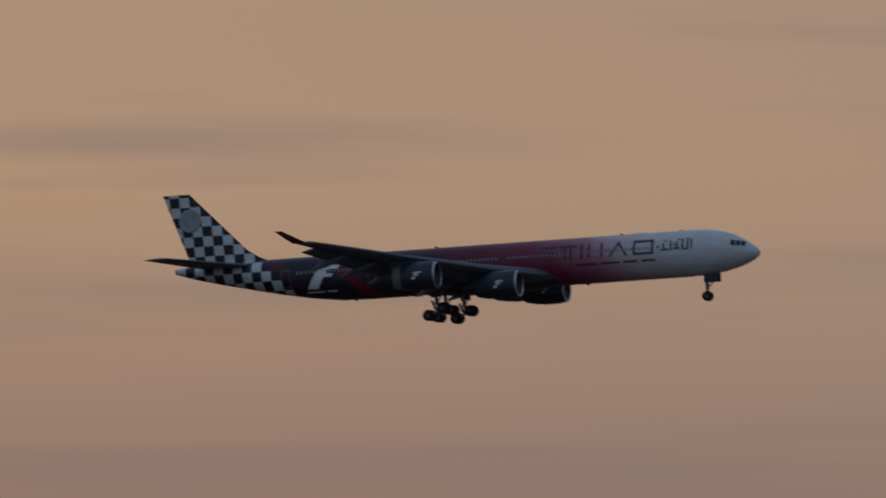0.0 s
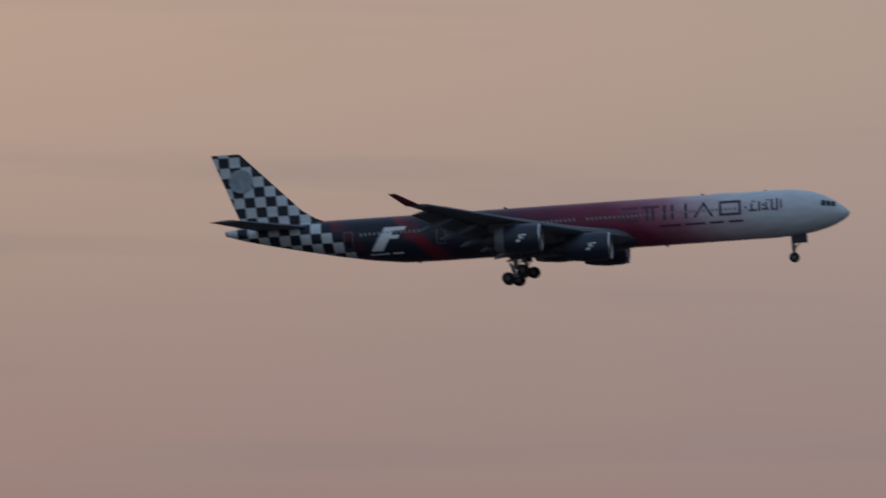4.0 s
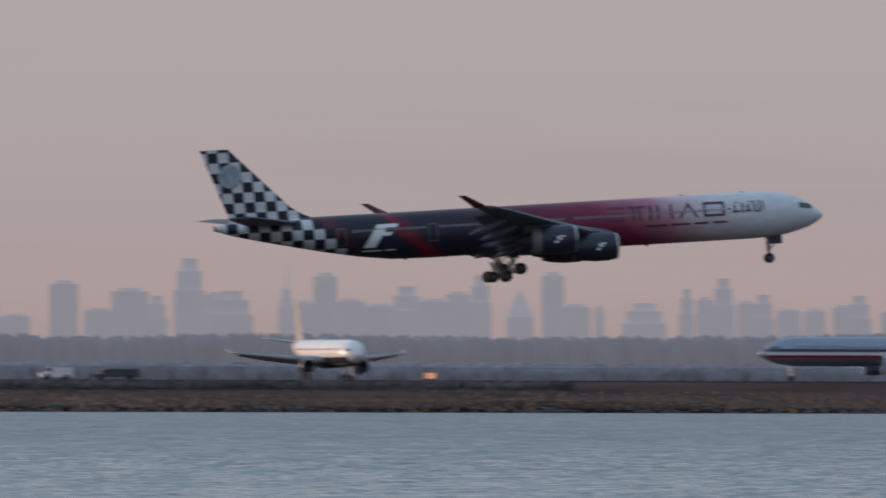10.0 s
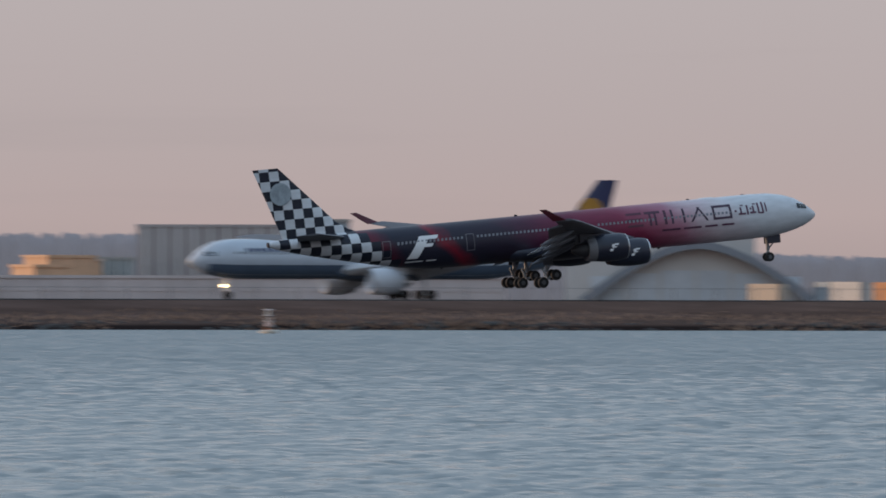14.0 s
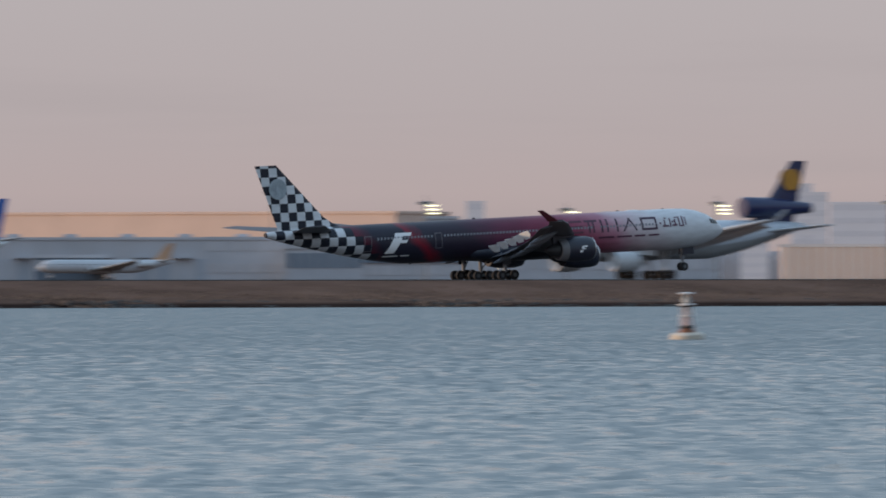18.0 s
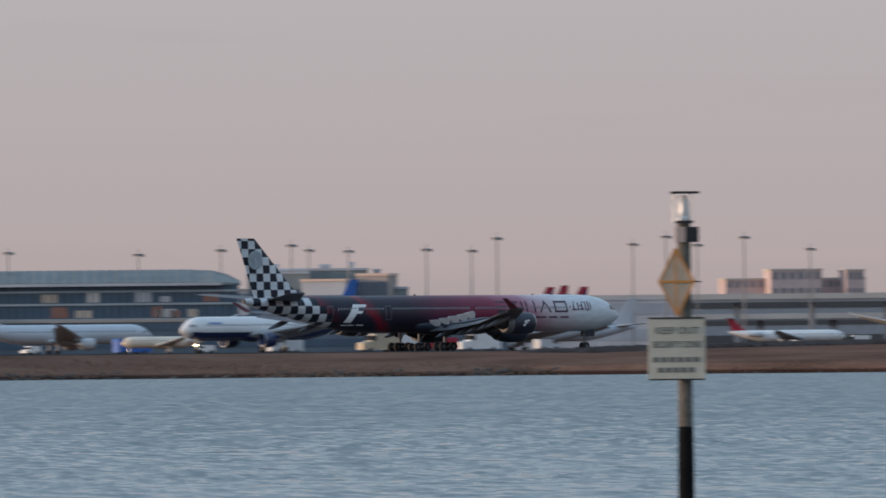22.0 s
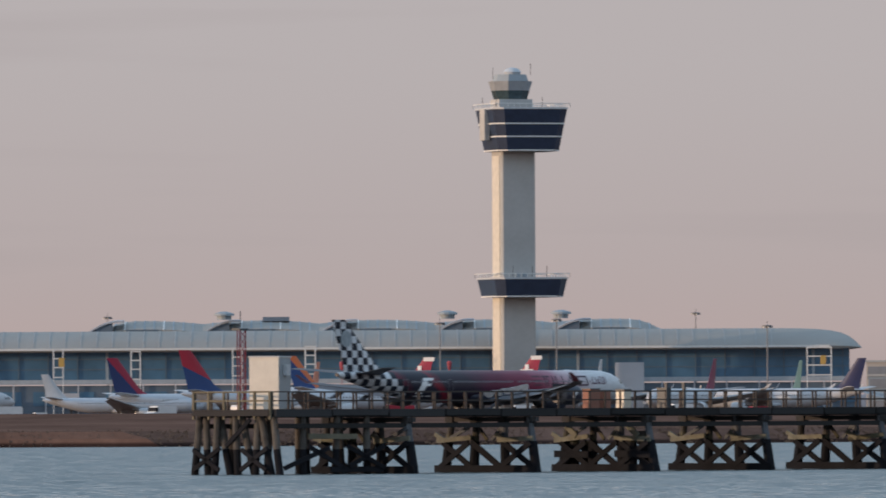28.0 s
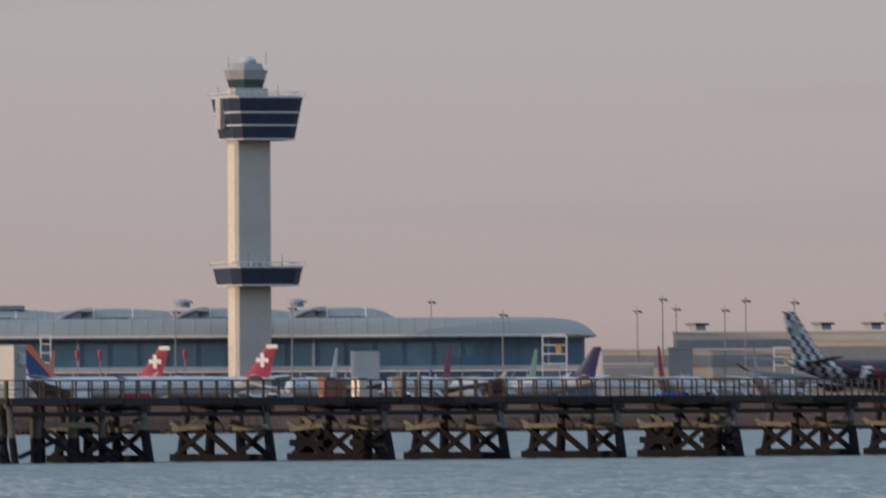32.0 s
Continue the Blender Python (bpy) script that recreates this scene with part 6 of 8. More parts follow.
for az0, az1, d, top in ((40.69, 41.40, 3600, 25.8), (40.92, 41.18, 3590, 28.6), (41.30, 41.39, 3590, 28.3), (41.60, 41.90, 3600, 26.1), (41.66, 41.83, 3590, 28.3)):
    block("hotel", az0, az1, d, top, "pinkish hotel block with rows of small windows", surface("hotel_pink", (0.56, 0.44, 0.425), 0.8, vary=0.12), depth=14, bands=5, windows=max(4, int((az1 - az0) * 26)), turn=10, roof=DULL_BEIGE, band_mat=surface("hotel_window", (0.26, 0.235, 0.25), 0.5))
OFFICE_GLASS = surface("grey_office_glass", (0.30, 0.345, 0.385), 0.45, vary=0.12)
block("hotel", 42.140, 42.245, 3480, 28.2, "pinkish annex block beside the glass tower", surface("hotel_pink", (0.56, 0.44, 0.425), 0.8, vary=0.12), depth=12, bands=5, windows=4, roof=DULL_BEIGE, band_mat=surface("hotel_window", (0.26, 0.235, 0.25), 0.5))
block("glass_tower", 42.217, 42.403, 3500, 30.2, "blue-grey glass office tower", OFFICE_GLASS, depth=14, bands=6, band_mat=MULLION, roof=GREY_WALL)
block("glass_tower", 42.235, 42.368, 3490, 32.0, "top storeys of the glass office tower", OFFICE_GLASS, depth=10, bands=3, band_mat=MULLION, roof=GREY_WALL)
block("office", 42.42, 42.75, 3550, 22.5, "pale stepped office by the tower", SAND, depth=10, bands=3)


def main_terminal():
    ob, w = site("main_terminal", 43.85, 48.89, 3360, "very long terminal with curved metal roofs over blue glass")
    part("glass_wall", boxes((-w + 6, w - 2, 0, 60, 12.2, 21.0)), TINT_GLASS, ob, "long wall of blue glass")
    # the lower storey's shade is put into its dark blue
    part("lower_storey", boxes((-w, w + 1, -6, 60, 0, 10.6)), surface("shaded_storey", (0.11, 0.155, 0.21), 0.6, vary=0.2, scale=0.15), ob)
    part("terrace_edge", boxes((-w, w + 1, -7, 0, 11.0, 12.3)), surface("pale_blue_edge", (0.36, 0.41, 0.46), 0.7, vary=0.12), ob, "pale blue-grey terrace edge")
    prof = [(-4.5, 20.6), (-4.8, 21.4), (-3.0, 23.2), (2, 25.2), (12, 26.6), (60, 26.6), (60, 20.6)]
    bm = bmesh.new()
    skin(bm, [[(x, y + q, 20.6 + (z - 20.6) * k) for y, z in prof] for x, k, q in ((-w, 1, 0), (w - 22, 1, 0), (w - 16, 0.985, 0), (w - 11, 0.95, 0), (w - 7, 0.88, 0.3), (w - 4, 0.78, 0.7), (w - 1.5, 0.6, 1.3), (w + 0.3, 0.38, 2), (w + 1.5, 0.12, 3))])
    smooth(part("roof", bm, METAL_ROOF, ob, "rounded pale metal roof"), 30)
    for i in range(34):
        x = -w + 6 + (2 * w - 10) * i / 33
        wide = 0.4 if i % 8 == 0 else 0.12
        part("mullion", boxes((x - wide, x + wide, -0.4, 0.03, 12.2, 20.8)), GREY_WALL if i % 8 == 0 else MULLION, ob)
    for k, z in enumerate((15.2, 18.2)):
        part("transom", boxes((-w + 6, w - 2, -0.25, 0.03, z, z + 0.25)), MULLION, ob)
    for i in range(59):
        x = -w + 3 + (2 * w - 28) * i / 58
        bm = bmesh.new()
        skin(bm, [[(x + s, y, z) for y, z in ((-4.85, 21.45), (-3.05, 23.3), (2, 25.3), (12, 26.7), (12, 26.5), (2, 25.1), (-3.0, 23.1), (-4.75, 21.3))] for s in (-0.16, 0.16)])
        part("roof_seam", bm, surface("roof_seam_metal", (0.37, 0.37, 0.37), 0.7, vary=0.1), ob)
    part("eave_strip", boxes((-w, w - 8, -5.1, -4.75, 20.9, 21.5)), WHITE_TRIM, ob, "pale metal eave strip")
    # shadow gap under the eave, laid in as a dark strip
    part("eave_soffit", boxes((-w, w - 4, -4.4, 0, 20.25, 20.58)), STEEL_DARK, ob, "soffit strip painted dark as the eave's shadow gap")
    for i in range(30):
        x = -w + 5 + (2 * w - 10) * (i + 0.5) / 30
        part("lower_post", boxes((x - 0.22, x + 0.22, -6.9, -6.5, 0, 11.0)), HAZE_PALE, ob)
    for i, reach in enumerate((22, 30, 26, 34, 24, 28, 20)):
        x = -w + 2 * w * (i + 0.55) / 7
        br = part("jet_bridge", boxes((x - 1.7, x + 1.7, -6 - reach, -6, 4.6, 7.8)), PALE_WALL, ob, "pale jet bridge")
        part("bridge_head", boxes((x - 2.4, x + 2.4, -9.5 - reach, -6 - reach, 4.3, 8.3)), HAZE_PALE, br)
        part("bridge_leg", boxes((x - 0.4, x + 0.4, -4 - reach, -3.2 - reach, 0, 4.6)), STEEL_DARK, br)
    x = 3360 * math.tan(radians(47.75 - 46.37))
    part("stair_tower", boxes((x - 4.2, x + 4.2, -9, -7.1, 0, 16.6)), HAZE_GREY, ob, "plain grey stair tower")
    for i in range(28):
        x = -w + 4 + (2 * w - 8) * i / 27
        part("lower_window", boxes((x - 3.6, x + 3.6, -6.2, -5.98, 4.6, 8.8)), TINT_GLASS, ob)
    # arched glass hall at the west end
    green = surface("green_grey_glazing", (0.165, 0.195, 0.195), 0.4, vary=0.35, scale=0.5)
    outline = [(7.4 * math.cos(math.pi * i / 16), 12.4 + 13.6 * math.sin(math.pi * i / 16) ** 0.85) for i in range(17)]
    outline = [(7.4, 0.0)] + outline + [(-7.4, 0.0)]
    cx = -w + 0.7
    bm = bmesh.new()
    skin(bm, [[(cx + x, y, z) for x, z in outline] for y in (-10, 4)])
    arch = part("glass_arch", bm, green, ob, "arched hall of green-grey glass")
    for i in range(-4, 5):
        x = 1.6 * i
        part("glazing_bar", boxes((cx + x - 0.09, cx + x + 0.09, -10.2, -9.98, 0, 12.2 + 13.6 * (1 - (x / 7.4) ** 2) ** 0.42)), GREY_WALL, arch)
    for z in (4, 8, 12, 15.5, 19, 22):
        half = 7.3 if z < 12.5 else 7.3 * math.sqrt(max(0.0, 1 - ((z - 12.4) / 13.8) ** 2.3))
        part("glazing_bar", boxes((cx - half, cx + half, -10.16, -9.99, z, z + 0.18)), GREY_WALL, arch)
    bm = bmesh.new()
    skin(bm, [[(cx - 1.2 + x * k, y, 12.4 + (z - 12.4) * k2) for y, k, k2 in ((-9, 1.03, 1.02), (-9, 1.16, 1.09), (-4, 1.16, 1.09), (-4, 1.03, 1.02))] for x, z in outline[6:18]])
    part("arch_rim", bm, SLATE_BLUE, ob, "dark rim behind the glass arch")
    for s in (-9.0, 8.0):
        bm = bmesh.new()
        skin(bm, [ring_z(-w + s, 16, z, r, 12) for z, r in ((0, 1.35), (27.4, 1.35), (27.5, 1.5), (31.3, 1.4))])
        stack = part("chimney", bm, BRIDGE_GREY, ob, "round grey chimney")
        for z in (28.2, 29.8):
            part("platform", boxes((-w + s - 2.3, -w + s + 2.0, 13.8, 18.2, z, z + 0.22)), STEEL_DARK, stack)
    # upper roof of linked vaults
    u0, u1 = far(45.03, 3440), far(47.95, 3440)
    uw = 3440 * math.tan(radians(1.46))
    up = thing("upper_roof", pose(*far(46.49, 3440), GROUND_Z, 0, 0, -46.49), "linked shallow vaults over the terminal hall", "roof")
    n = 5
    for i in range(n):
        x0, x1 = -uw + 2 * uw * i / n, -uw + 2 * uw * (i + 1) / n
        rings, crest = [], []
        for j in range(13):
            q = j / 12
            z = 27.0 + 3.3 * math.sin(math.pi * (0.2 + 0.6 * q)) ** 0.7
            if i == 0:
                z -= 4.0 * max(0.0, 1 - q / 0.42) ** 2.2
            if i == n - 1:
                z -= 4.0 * max(0.0, (q - 0.66) / 0.34) ** 2.2
            crest.append((x0 + (x1 - x0) * q, z))
            rings.append([(x0 + (x1 - x0) * q, -8, 22), (x0 + (x1 - x0) * q, -8, z - 2.6), (x0 + (x1 - x0) * q, -3, z - 0.7), (x0 + (x1 - x0) * q, 4, z), (x0 + (x1 - x0) * q, 40, z), (x0 + (x1 - x0) * q, 40, 22)])
        bm = bmesh.new()
        skin(bm, rings)
        smooth(part("vault", bm, METAL_ROOF, up), 30)
        part("clerestory", boxes((x0 + 12, x0 + (x1 - x0) * 0.62, -8.3, -7.9, 26.9, 27.6)), MULLION, up, "dark clerestory strip under the vault")
        # curved west gable rim; the vault's shaded arch is a dark painted sheet
        arch = [(x0 + 11.5 * q, 25.6 + 4.2 * math.sin(math.pi / 2 * min(1, q * 1.15)) ** 0.8) for q in [k / 10 for k in range(11)]]
        bm = bmesh.new()
        skin(bm, [[(x, y, z) for y, z in ((-9.4, z), (-9.4, z + 0.55), (-3, z + 0.75), (-3, z))] for x, z in arch])
        part("arch_rim", bm, HAZE_PALE, up, "pale curved gable rim")
        bm = bmesh.new()
        skin(bm, [[(x, -8.9, 24.5), (x, -8.9, max(24.6, z - 0.02)), (x, -8.2, max(24.6, z - 0.02)), (x, -8.2, 24.5)] for x, z in arch[:8]])
        part("arch_shade", bm, SLATE_BLUE, up, "dark sheet painted as the shade under the gable rim")
        for k in range(1, 12):
            x, z = crest[k]
            bm = bmesh.new()
            skin(bm, [[(x + s, y, z + v) for y, v in ((-8.15, -2.6), (-3.1, -0.6), (4, 0.12), (4, -0.1), (-3, -0.8), (-8, -2.8))] for s in (-0.22, 0.22)])
            part("roof_seam", bm, WHITE_TRIM if k % 4 == 0 else GREY_WALL, up)
        if i % 2:
            part("skylight", boxes((x0 + 18, x0 + 26, -2.0, 3.6, crest[6][1] - 0.3, crest[6][1] + 1.0)), SLATE_BLUE, up, "raised dark skylight")
    for az in (45.72, 46.84, 47.41):
        x, y = far(az, 3430)
        lan = thing("roof_lantern", pose(x, y, GROUND_Z + 30.4), "small round lantern on the terminal roof", "lantern", "roof lanterns")
        bm = bmesh.new()
        skin(bm, [ring_z(0, 0, z, r, 14) for z, r in ((0, 2.2), (1.2, 2.2), (1.25, 3.1), (1.9, 3.0), (2.5, 0.8))])
        part("drum", bm, GREY_WALL, lan)


main_terminal()


def gate_gantry(az, d, top, half=1.35, sign=False):
    x, y = far(az, d)
    ob = thing("gate_gantry", pose(x, y, GROUND_Z, 0, 0, -az), "white steel gate frame with a yellow sign panel" if sign else "open white steel gate frame before the terminal", "gate", "terminal gates")
    h = top - GROUND_Z
    for s in (-1, 1):
        part("post", boxes((s * half - 0.2, s * half + 0.2, -0.2, 0.2, h - 8.2, h)), WHITE_TRIM, ob)
        part("leg", boxes((s * half - 0.13, s * half + 0.13, -0.13, 0.13, 0, h - 8.2)), WHITE_TRIM, ob)
    for z in (h - 0.4, h - 2.9, h - 5.4, h - 8.2):
        part("crossbar", boxes((0.2 - half, half - 0.2, -0.18, 0.18, z, z + 0.35)), WHITE_TRIM, ob)
    if sign:
        part("sign_panel", boxes((half * 0.1, half * 0.1 + 1.6, -0.38, -0.26, h - 5.0, h - 2.5)), surface("sign_yellow", (0.55, 0.36, 0.10), 0.5), ob, "yellow sign panel")


for az, top, half in ((43.777, 22.4, 1.35), (44.154, 23.6, 1.35), (44.488, 23.6, 1.35), (44.887, 24.2, 1.35), (45.275, 23.6, 1.3), (45.785, 24.4, 1.3), (46.151, 24.8, 1.4), (48.704, 23.8, 3.4)):
    gate_gantry(az, 3230, top, half, az < 45 or az > 48)
gate_gantry(49.851, 3230, 20.2, 2.6, True)
block("roof_plant", 49.276, 49.398, 3290, 20.6, "small slate blue plant room on the terminal wing", SLATE_BLUE, depth=6, roof=SLATE_BLUE)
# the plant room's sunlight is put into its warm wall colour
for az0, az1, d, top, lab, wall in ((48.94, 49.9, 3300, 20.2, "low beige terminal wing", DULL_BEIGE), (49.3, 51.2, 3500, 26.4, "long beige terminal block with a pale roof edge", DULL_BEIGE), (49.9, 51.6, 3300, 22.8, "beige concourse with dark windows", DULL_BEIGE),
                                    (50.36, 50.75, 3520, 32.0, "plant room on the roof painted warm as if sunlit", surface("sunlit_render", (0.62, 0.50, 0.38), 0.8)), (48.95, 49.2, 3250, 16.0, "grey jet bridge hub", GREY_WALL)):
    block("terminal_wing", az0, az1, d, top, lab, wall, depth=22, bands=2, roof=CONCRETE, band_mat=surface("beige_wing_window", (0.24, 0.25, 0.27), 0.5))
for az, d in ((49.42, 3440), (50.05, 3440), (50.3, 3440)):
    x, y = far(az, d)
    ob = thing("roof_fan", pose(x, y, GROUND_Z + 22.8), "dark rooftop fan unit on the terminal", "fan unit", "roof fans")
    part("cap", boxes((-3.2, 3.2, -2, 2, 1.5, 2.2)), STEEL_DARK, ob)
    part("drum", boxes((-2.2, 2.2, -1.5, 1.5, 0, 1.6)), GREY_WALL, ob)


def control_tower():
    az, d = 47.175, 3338
    x, y = far(az, d)
    ob = thing("control_tower", pose(x, y, GROUND_Z - 0.5, 0, 0, -az + 17) @ Matrix.Scale(0.982, 4), "tall pale concrete control tower with two dark glazed decks", "control tower")
    h = 5.25
    bm = bmesh.new()
    c = 0.5
    shift = 0.0
    oct_ring = lambda r, z, ch=0.5: [(p[0] + shift, p[1], p[2]) for p in square_ring(r, z, ch)]
    square_ring = lambda r, z, ch: [(r, -r + ch, z), (r, r - ch, z), (r - ch, r, z), (-r + ch, r, z), (-r, r - ch, z), (-r, -r + ch, z), (-r + ch, -r, z), (r - ch, -r, z)]
    skin(bm, [oct_ring(h, 0), oct_ring(h, 80.5)])
    part("shaft", bm, CONCRETE, ob)
    # sunlight on the shaft's west face is painted as a cream sheet
    part("shaft_panel", boxes((-h - 0.25, -h + 0.02, -3.6, 3.6, 2, 79)), surface("sunlit_cream_face", (0.62, 0.58, 0.50), 0.7), ob, "west face of the shaft painted cream as if sunlit")
    # the decks reach further out to the east
    shift = 2.6
    def deck(name, z0, z1, r0, r1, lines):
        bm2 = bmesh.new()
        skin(bm2, [oct_ring(r0, z0, 2.2), oct_ring(r1, z1, 2.6)])
        dk = part(name, bm2, surface("navy_deck_glass", (0.028, 0.045, 0.085), 0.35, vary=0.2, scale=0.4), ob, "dark blue glazed deck")
        for q in lines:
            z = z0 + (z1 - z0) * q
            r = r0 + (r1 - r0) * q
            bm2 = bmesh.new()
            skin(bm2, [oct_ring(r + 0.14, z, 2.4), oct_ring(r + 0.16, z + 0.42, 2.4)])
            part("white_line", bm2, WHITE_TRIM, dk, "thin white line round the deck")
        bm2 = bmesh.new()
        skin(bm2, [oct_ring(r1 + 0.2, z1, 2.6), oct_ring(r1 + 0.2, z1 + 0.55, 2.6)])
        part("deck_roof", bm2, LIGHT_GREY, dk)
        for i in range(13):
            u = -r1 + 2 * r1 * i / 12
            for p in ((u + shift, -r1), (u + shift, r1), (-r1 + shift, u), (r1 + shift, u)):
                if i % 2 == 0 or abs(u) < r1 - 2:
                    part("rail_post", boxes((p[0] - 0.07, p[0] + 0.07, p[1] - 0.07, p[1] + 0.07, z1 + 0.5, z1 + 1.7)), WHITE_TRIM, dk)
        bm2 = bmesh.new()
        for s in (-1, 1):
            box(bm2, -r1 + shift, r1 + shift, s * r1 - 0.07, s * r1 + 0.07, z1 + 1.6, z1 + 1.8)
            box(bm2, s * r1 - 0.07 + shift, s * r1 + 0.07 + shift, -r1, r1, z1 + 1.6, z1 + 1.8)
        part("handrail", bm2, WHITE_TRIM, dk, "pale handrail round the deck roof")
    deck("upper_deck", 80.3, 92.7, 9.4, 11.5, (0.0, 0.33, 0.64))
    deck("lower_deck", 36.9, 42.2, 10.2, 11.3, (0.0,))
    part("side_duct", boxes((-9.6, -8.0, -2.4, 2.6, 83.6, 92.9)), CONCRETE, ob, "pale duct on the side of the deck")
    part("deck_house", boxes((-5.6, 4.6, -4.6, 4.6, 92.7, 95.8)), CONCRETE, ob)
    cab = lambda r, z: [(r * math.cos(math.pi * (i + 0.5) / 4) * 1.08, r * math.sin(math.pi * (i + 0.5) / 4) * 1.08, z) for i in range(8)]
    off = lambda ring: [(p[0] - 0.8, p[1], p[2]) for p in ring]
    bm = bmesh.new()
    skin(bm, [off(cab(4.6, 95.8)), off(cab(5.3, 98.4))])
    part("cab_glass", bm, surface("cab_glass", (0.05, 0.08, 0.09), 0.12, vary=0.3, scale=0.8), ob, "greenish cab glazing")
    bm = bmesh.new()
    skin(bm, [off(cab(5.3, 98.4)), off(cab(6.1, 101.2))])
    part("cab_band", bm, GREY, ob, "grey sloping cab band")
    bm = bmesh.new()
    skin(bm, [off(cab(5.0, 101.2)), off(cab(4.4, 103.2))])
    part("cab_roof", bm, GREY_WALL, ob)
    bm = bmesh.new()
    skin(bm, [[(p[0] - 0.2, p[1], p[2]) for p in ring_z(0, 0, z, r, 16)] for z, r in ((103.2, 2.3), (104.0, 2.7), (104.9, 2.0), (105.3, 0.6))])
    smooth(part("radome", bm, LIGHT_GREY, ob, "pale grey radome"), 60)
    for p in ((-7, -6, 93), (7, -7, 93), (-8, 5, 93), (4, -5, 103), (-5, 4, 102), (-3, -9, 42.8), (3, -9, 42.8), (7.5, -9, 42.8)):
        bm = bmesh.new()
        rod(bm, p, (p[0], p[1], p[2] + 3.4), 0.09, 5)
        part("antenna", bm, STEEL_DARK, ob)
    for p in ((-1.5, -9.2, 42.8), (0.6, -9.3, 42.8)):
        part("roof_unit", boxes((p[0] - 0.7, p[0] + 0.7, p[1] - 0.5, p[1] + 0.5, p[2], p[2] + 1.3)), GREY_WALL, ob)


control_tower()


def marker_pole(az, d, top):
    x, y = far(az, d)
    ob = thing("marker_pole", pose(x, y, GROUND_Z, 0, 0, -az), "thin grey pole with a red marker head by the terminal", "pole", "red marker poles")
    h = top - GROUND_Z
    bm = bmesh.new()
    rod(bm, (0, 0, 0), (0, 0, h - 1.2), 0.22, 6, 0.14)
    part("pole", bm, surface("pole_rose", (0.34, 0.20, 0.22), 0.6), ob)
    bm = bmesh.new()
    skin(bm, [ring_z(0, 0, h + z, r, 10) for z, r in ((-2.8, 0.2), (-1.6, 0.5), (-0.5, 0.65), (0, 0.45))])
    part("marker_head", bm, surface("marker_red", (0.32, 0.05, 0.075), 0.6), ob, "red marker head")


for az in (46.310, 46.424, 46.849):
    marker_pole(az, 2980, 19.0)


# tall light masts
def mast_master():
    ob = thing("light_mast", Matrix(), "tall grey light mast with a ring of floodlights", "light mast", "apron light masts")
    bm = bmesh.new()
    rod(bm, (0, 0, -33.5), (0, 0, 0), 0.30, 8, 0.14)
    part("pole", bm, surface("mast_grey", (0.24, 0.24, 0.25), 0.6), ob)
    bm = bmesh.new()
    skin(bm, [ring_z(0, 0, z, r, 12) for z, r in ((-0.65, 0.5), (-0.5, 1.35), (-0.2, 1.4), (-0.1, 0.4))])
    head = part("lamp_ring", bm, HAZY_STEEL, ob, "dark ring of floodlights")
    for i in range(6):
        t = math.pi * i / 3
        cx, cy = 1.2 * math.cos(t), 1.2 * math.sin(t)
        part("floodlight", boxes((cx - 0.24, cx + 0.24, cy - 0.24, cy + 0.24, -0.85, -0.5)), GREY, head)
    bm = bmesh.new()
    rod(bm, (0, 0, -0.2), (0, 0, 1.0), 0.06, 5)
    part("rod", bm, STEEL_DARK, ob)
    return ob


MASTS_WEST = [(27.72, 2200, 18.9), (28.357, 2200, 18.3), (30.351, 2200, 20.9), (31.120, 2200, 18.9), (31.825, 2200, 17.6), (33.445, 2200, 18.9), (32.58, 2200, 18.8), (33.692, 2400, 25.1), (33.565, 2400, 22.4),
              (34.912, 2600, 23.7), (35.373, 2600, 24.8), (35.917, 2600, 26.5), (36.855, 2700, 29.7), (37.096, 2700, 28.2), (37.748, 2700, 27.5), (38.162, 2700, 28.4), (38.516, 2700, 29.4),
              (38.604, 2800, 29.1), (38.803, 2800, 28.8), (39.194, 2700, 28.1), (39.421, 2800, 28.6), (39.548, 2700, 30.6), (40.229, 2800, 29.8)]
MASTS_EAST = [(40.396, 2700, 30.6), (40.552, 2800, 29.5), (40.788, 2700, 30.3), (41.119, 2900, 29.1), (41.61, 2700, 30.3), (41.607, 2800, 27.5), (41.879, 2700, 30.0), (42.18, 2800, 29.4), (42.485, 2900, 27.6),
              (43.073, 2700, 29.3), (43.428, 2800, 29.0), (43.53, 2900, 30.0), (44.44, 2900, 29.7), (43.105, 2900, 30.1), (44.443, 3300, 32.6), (48.086, 3500, 36.3), (48.445, 3100, 29.0),
              (47.388, 3100, 31.0), (46.803, 3100, 30.2), (45.135, 3500, 35.9), (49.12, 3300, 31.4), (49.247, 3200, 33.9), (49.315, 3300, 32.0), (49.559, 3300, 31.6), (49.664, 3200, 33.4), (49.908, 3100, 31.9)]
LIT = (30.351, 31.120, 31.825, 32.58, 33.445)
master = mast_master()
first = True
for az, d, top in MASTS_WEST + MASTS_EAST:
    x, y = far(az, d)
    m = pose(x, y, top)
    if first:
        master.matrix_world = m
        ob, first = master, False
    else:
        ob = copy_thing(master, m)
    if az in LIT:
        for k in range(3):
            part("lit_panel", boxes((-1.1 + k * 0.15, 1.1 + k * 0.15, -2.6, -2.4, -1.1 - k * 0.75, -0.85 - k * 0.75)), lamp_glow("floodlight_glow", (1.0, 0.93, 0.58), 2.2), ob, "lit floodlight panel")


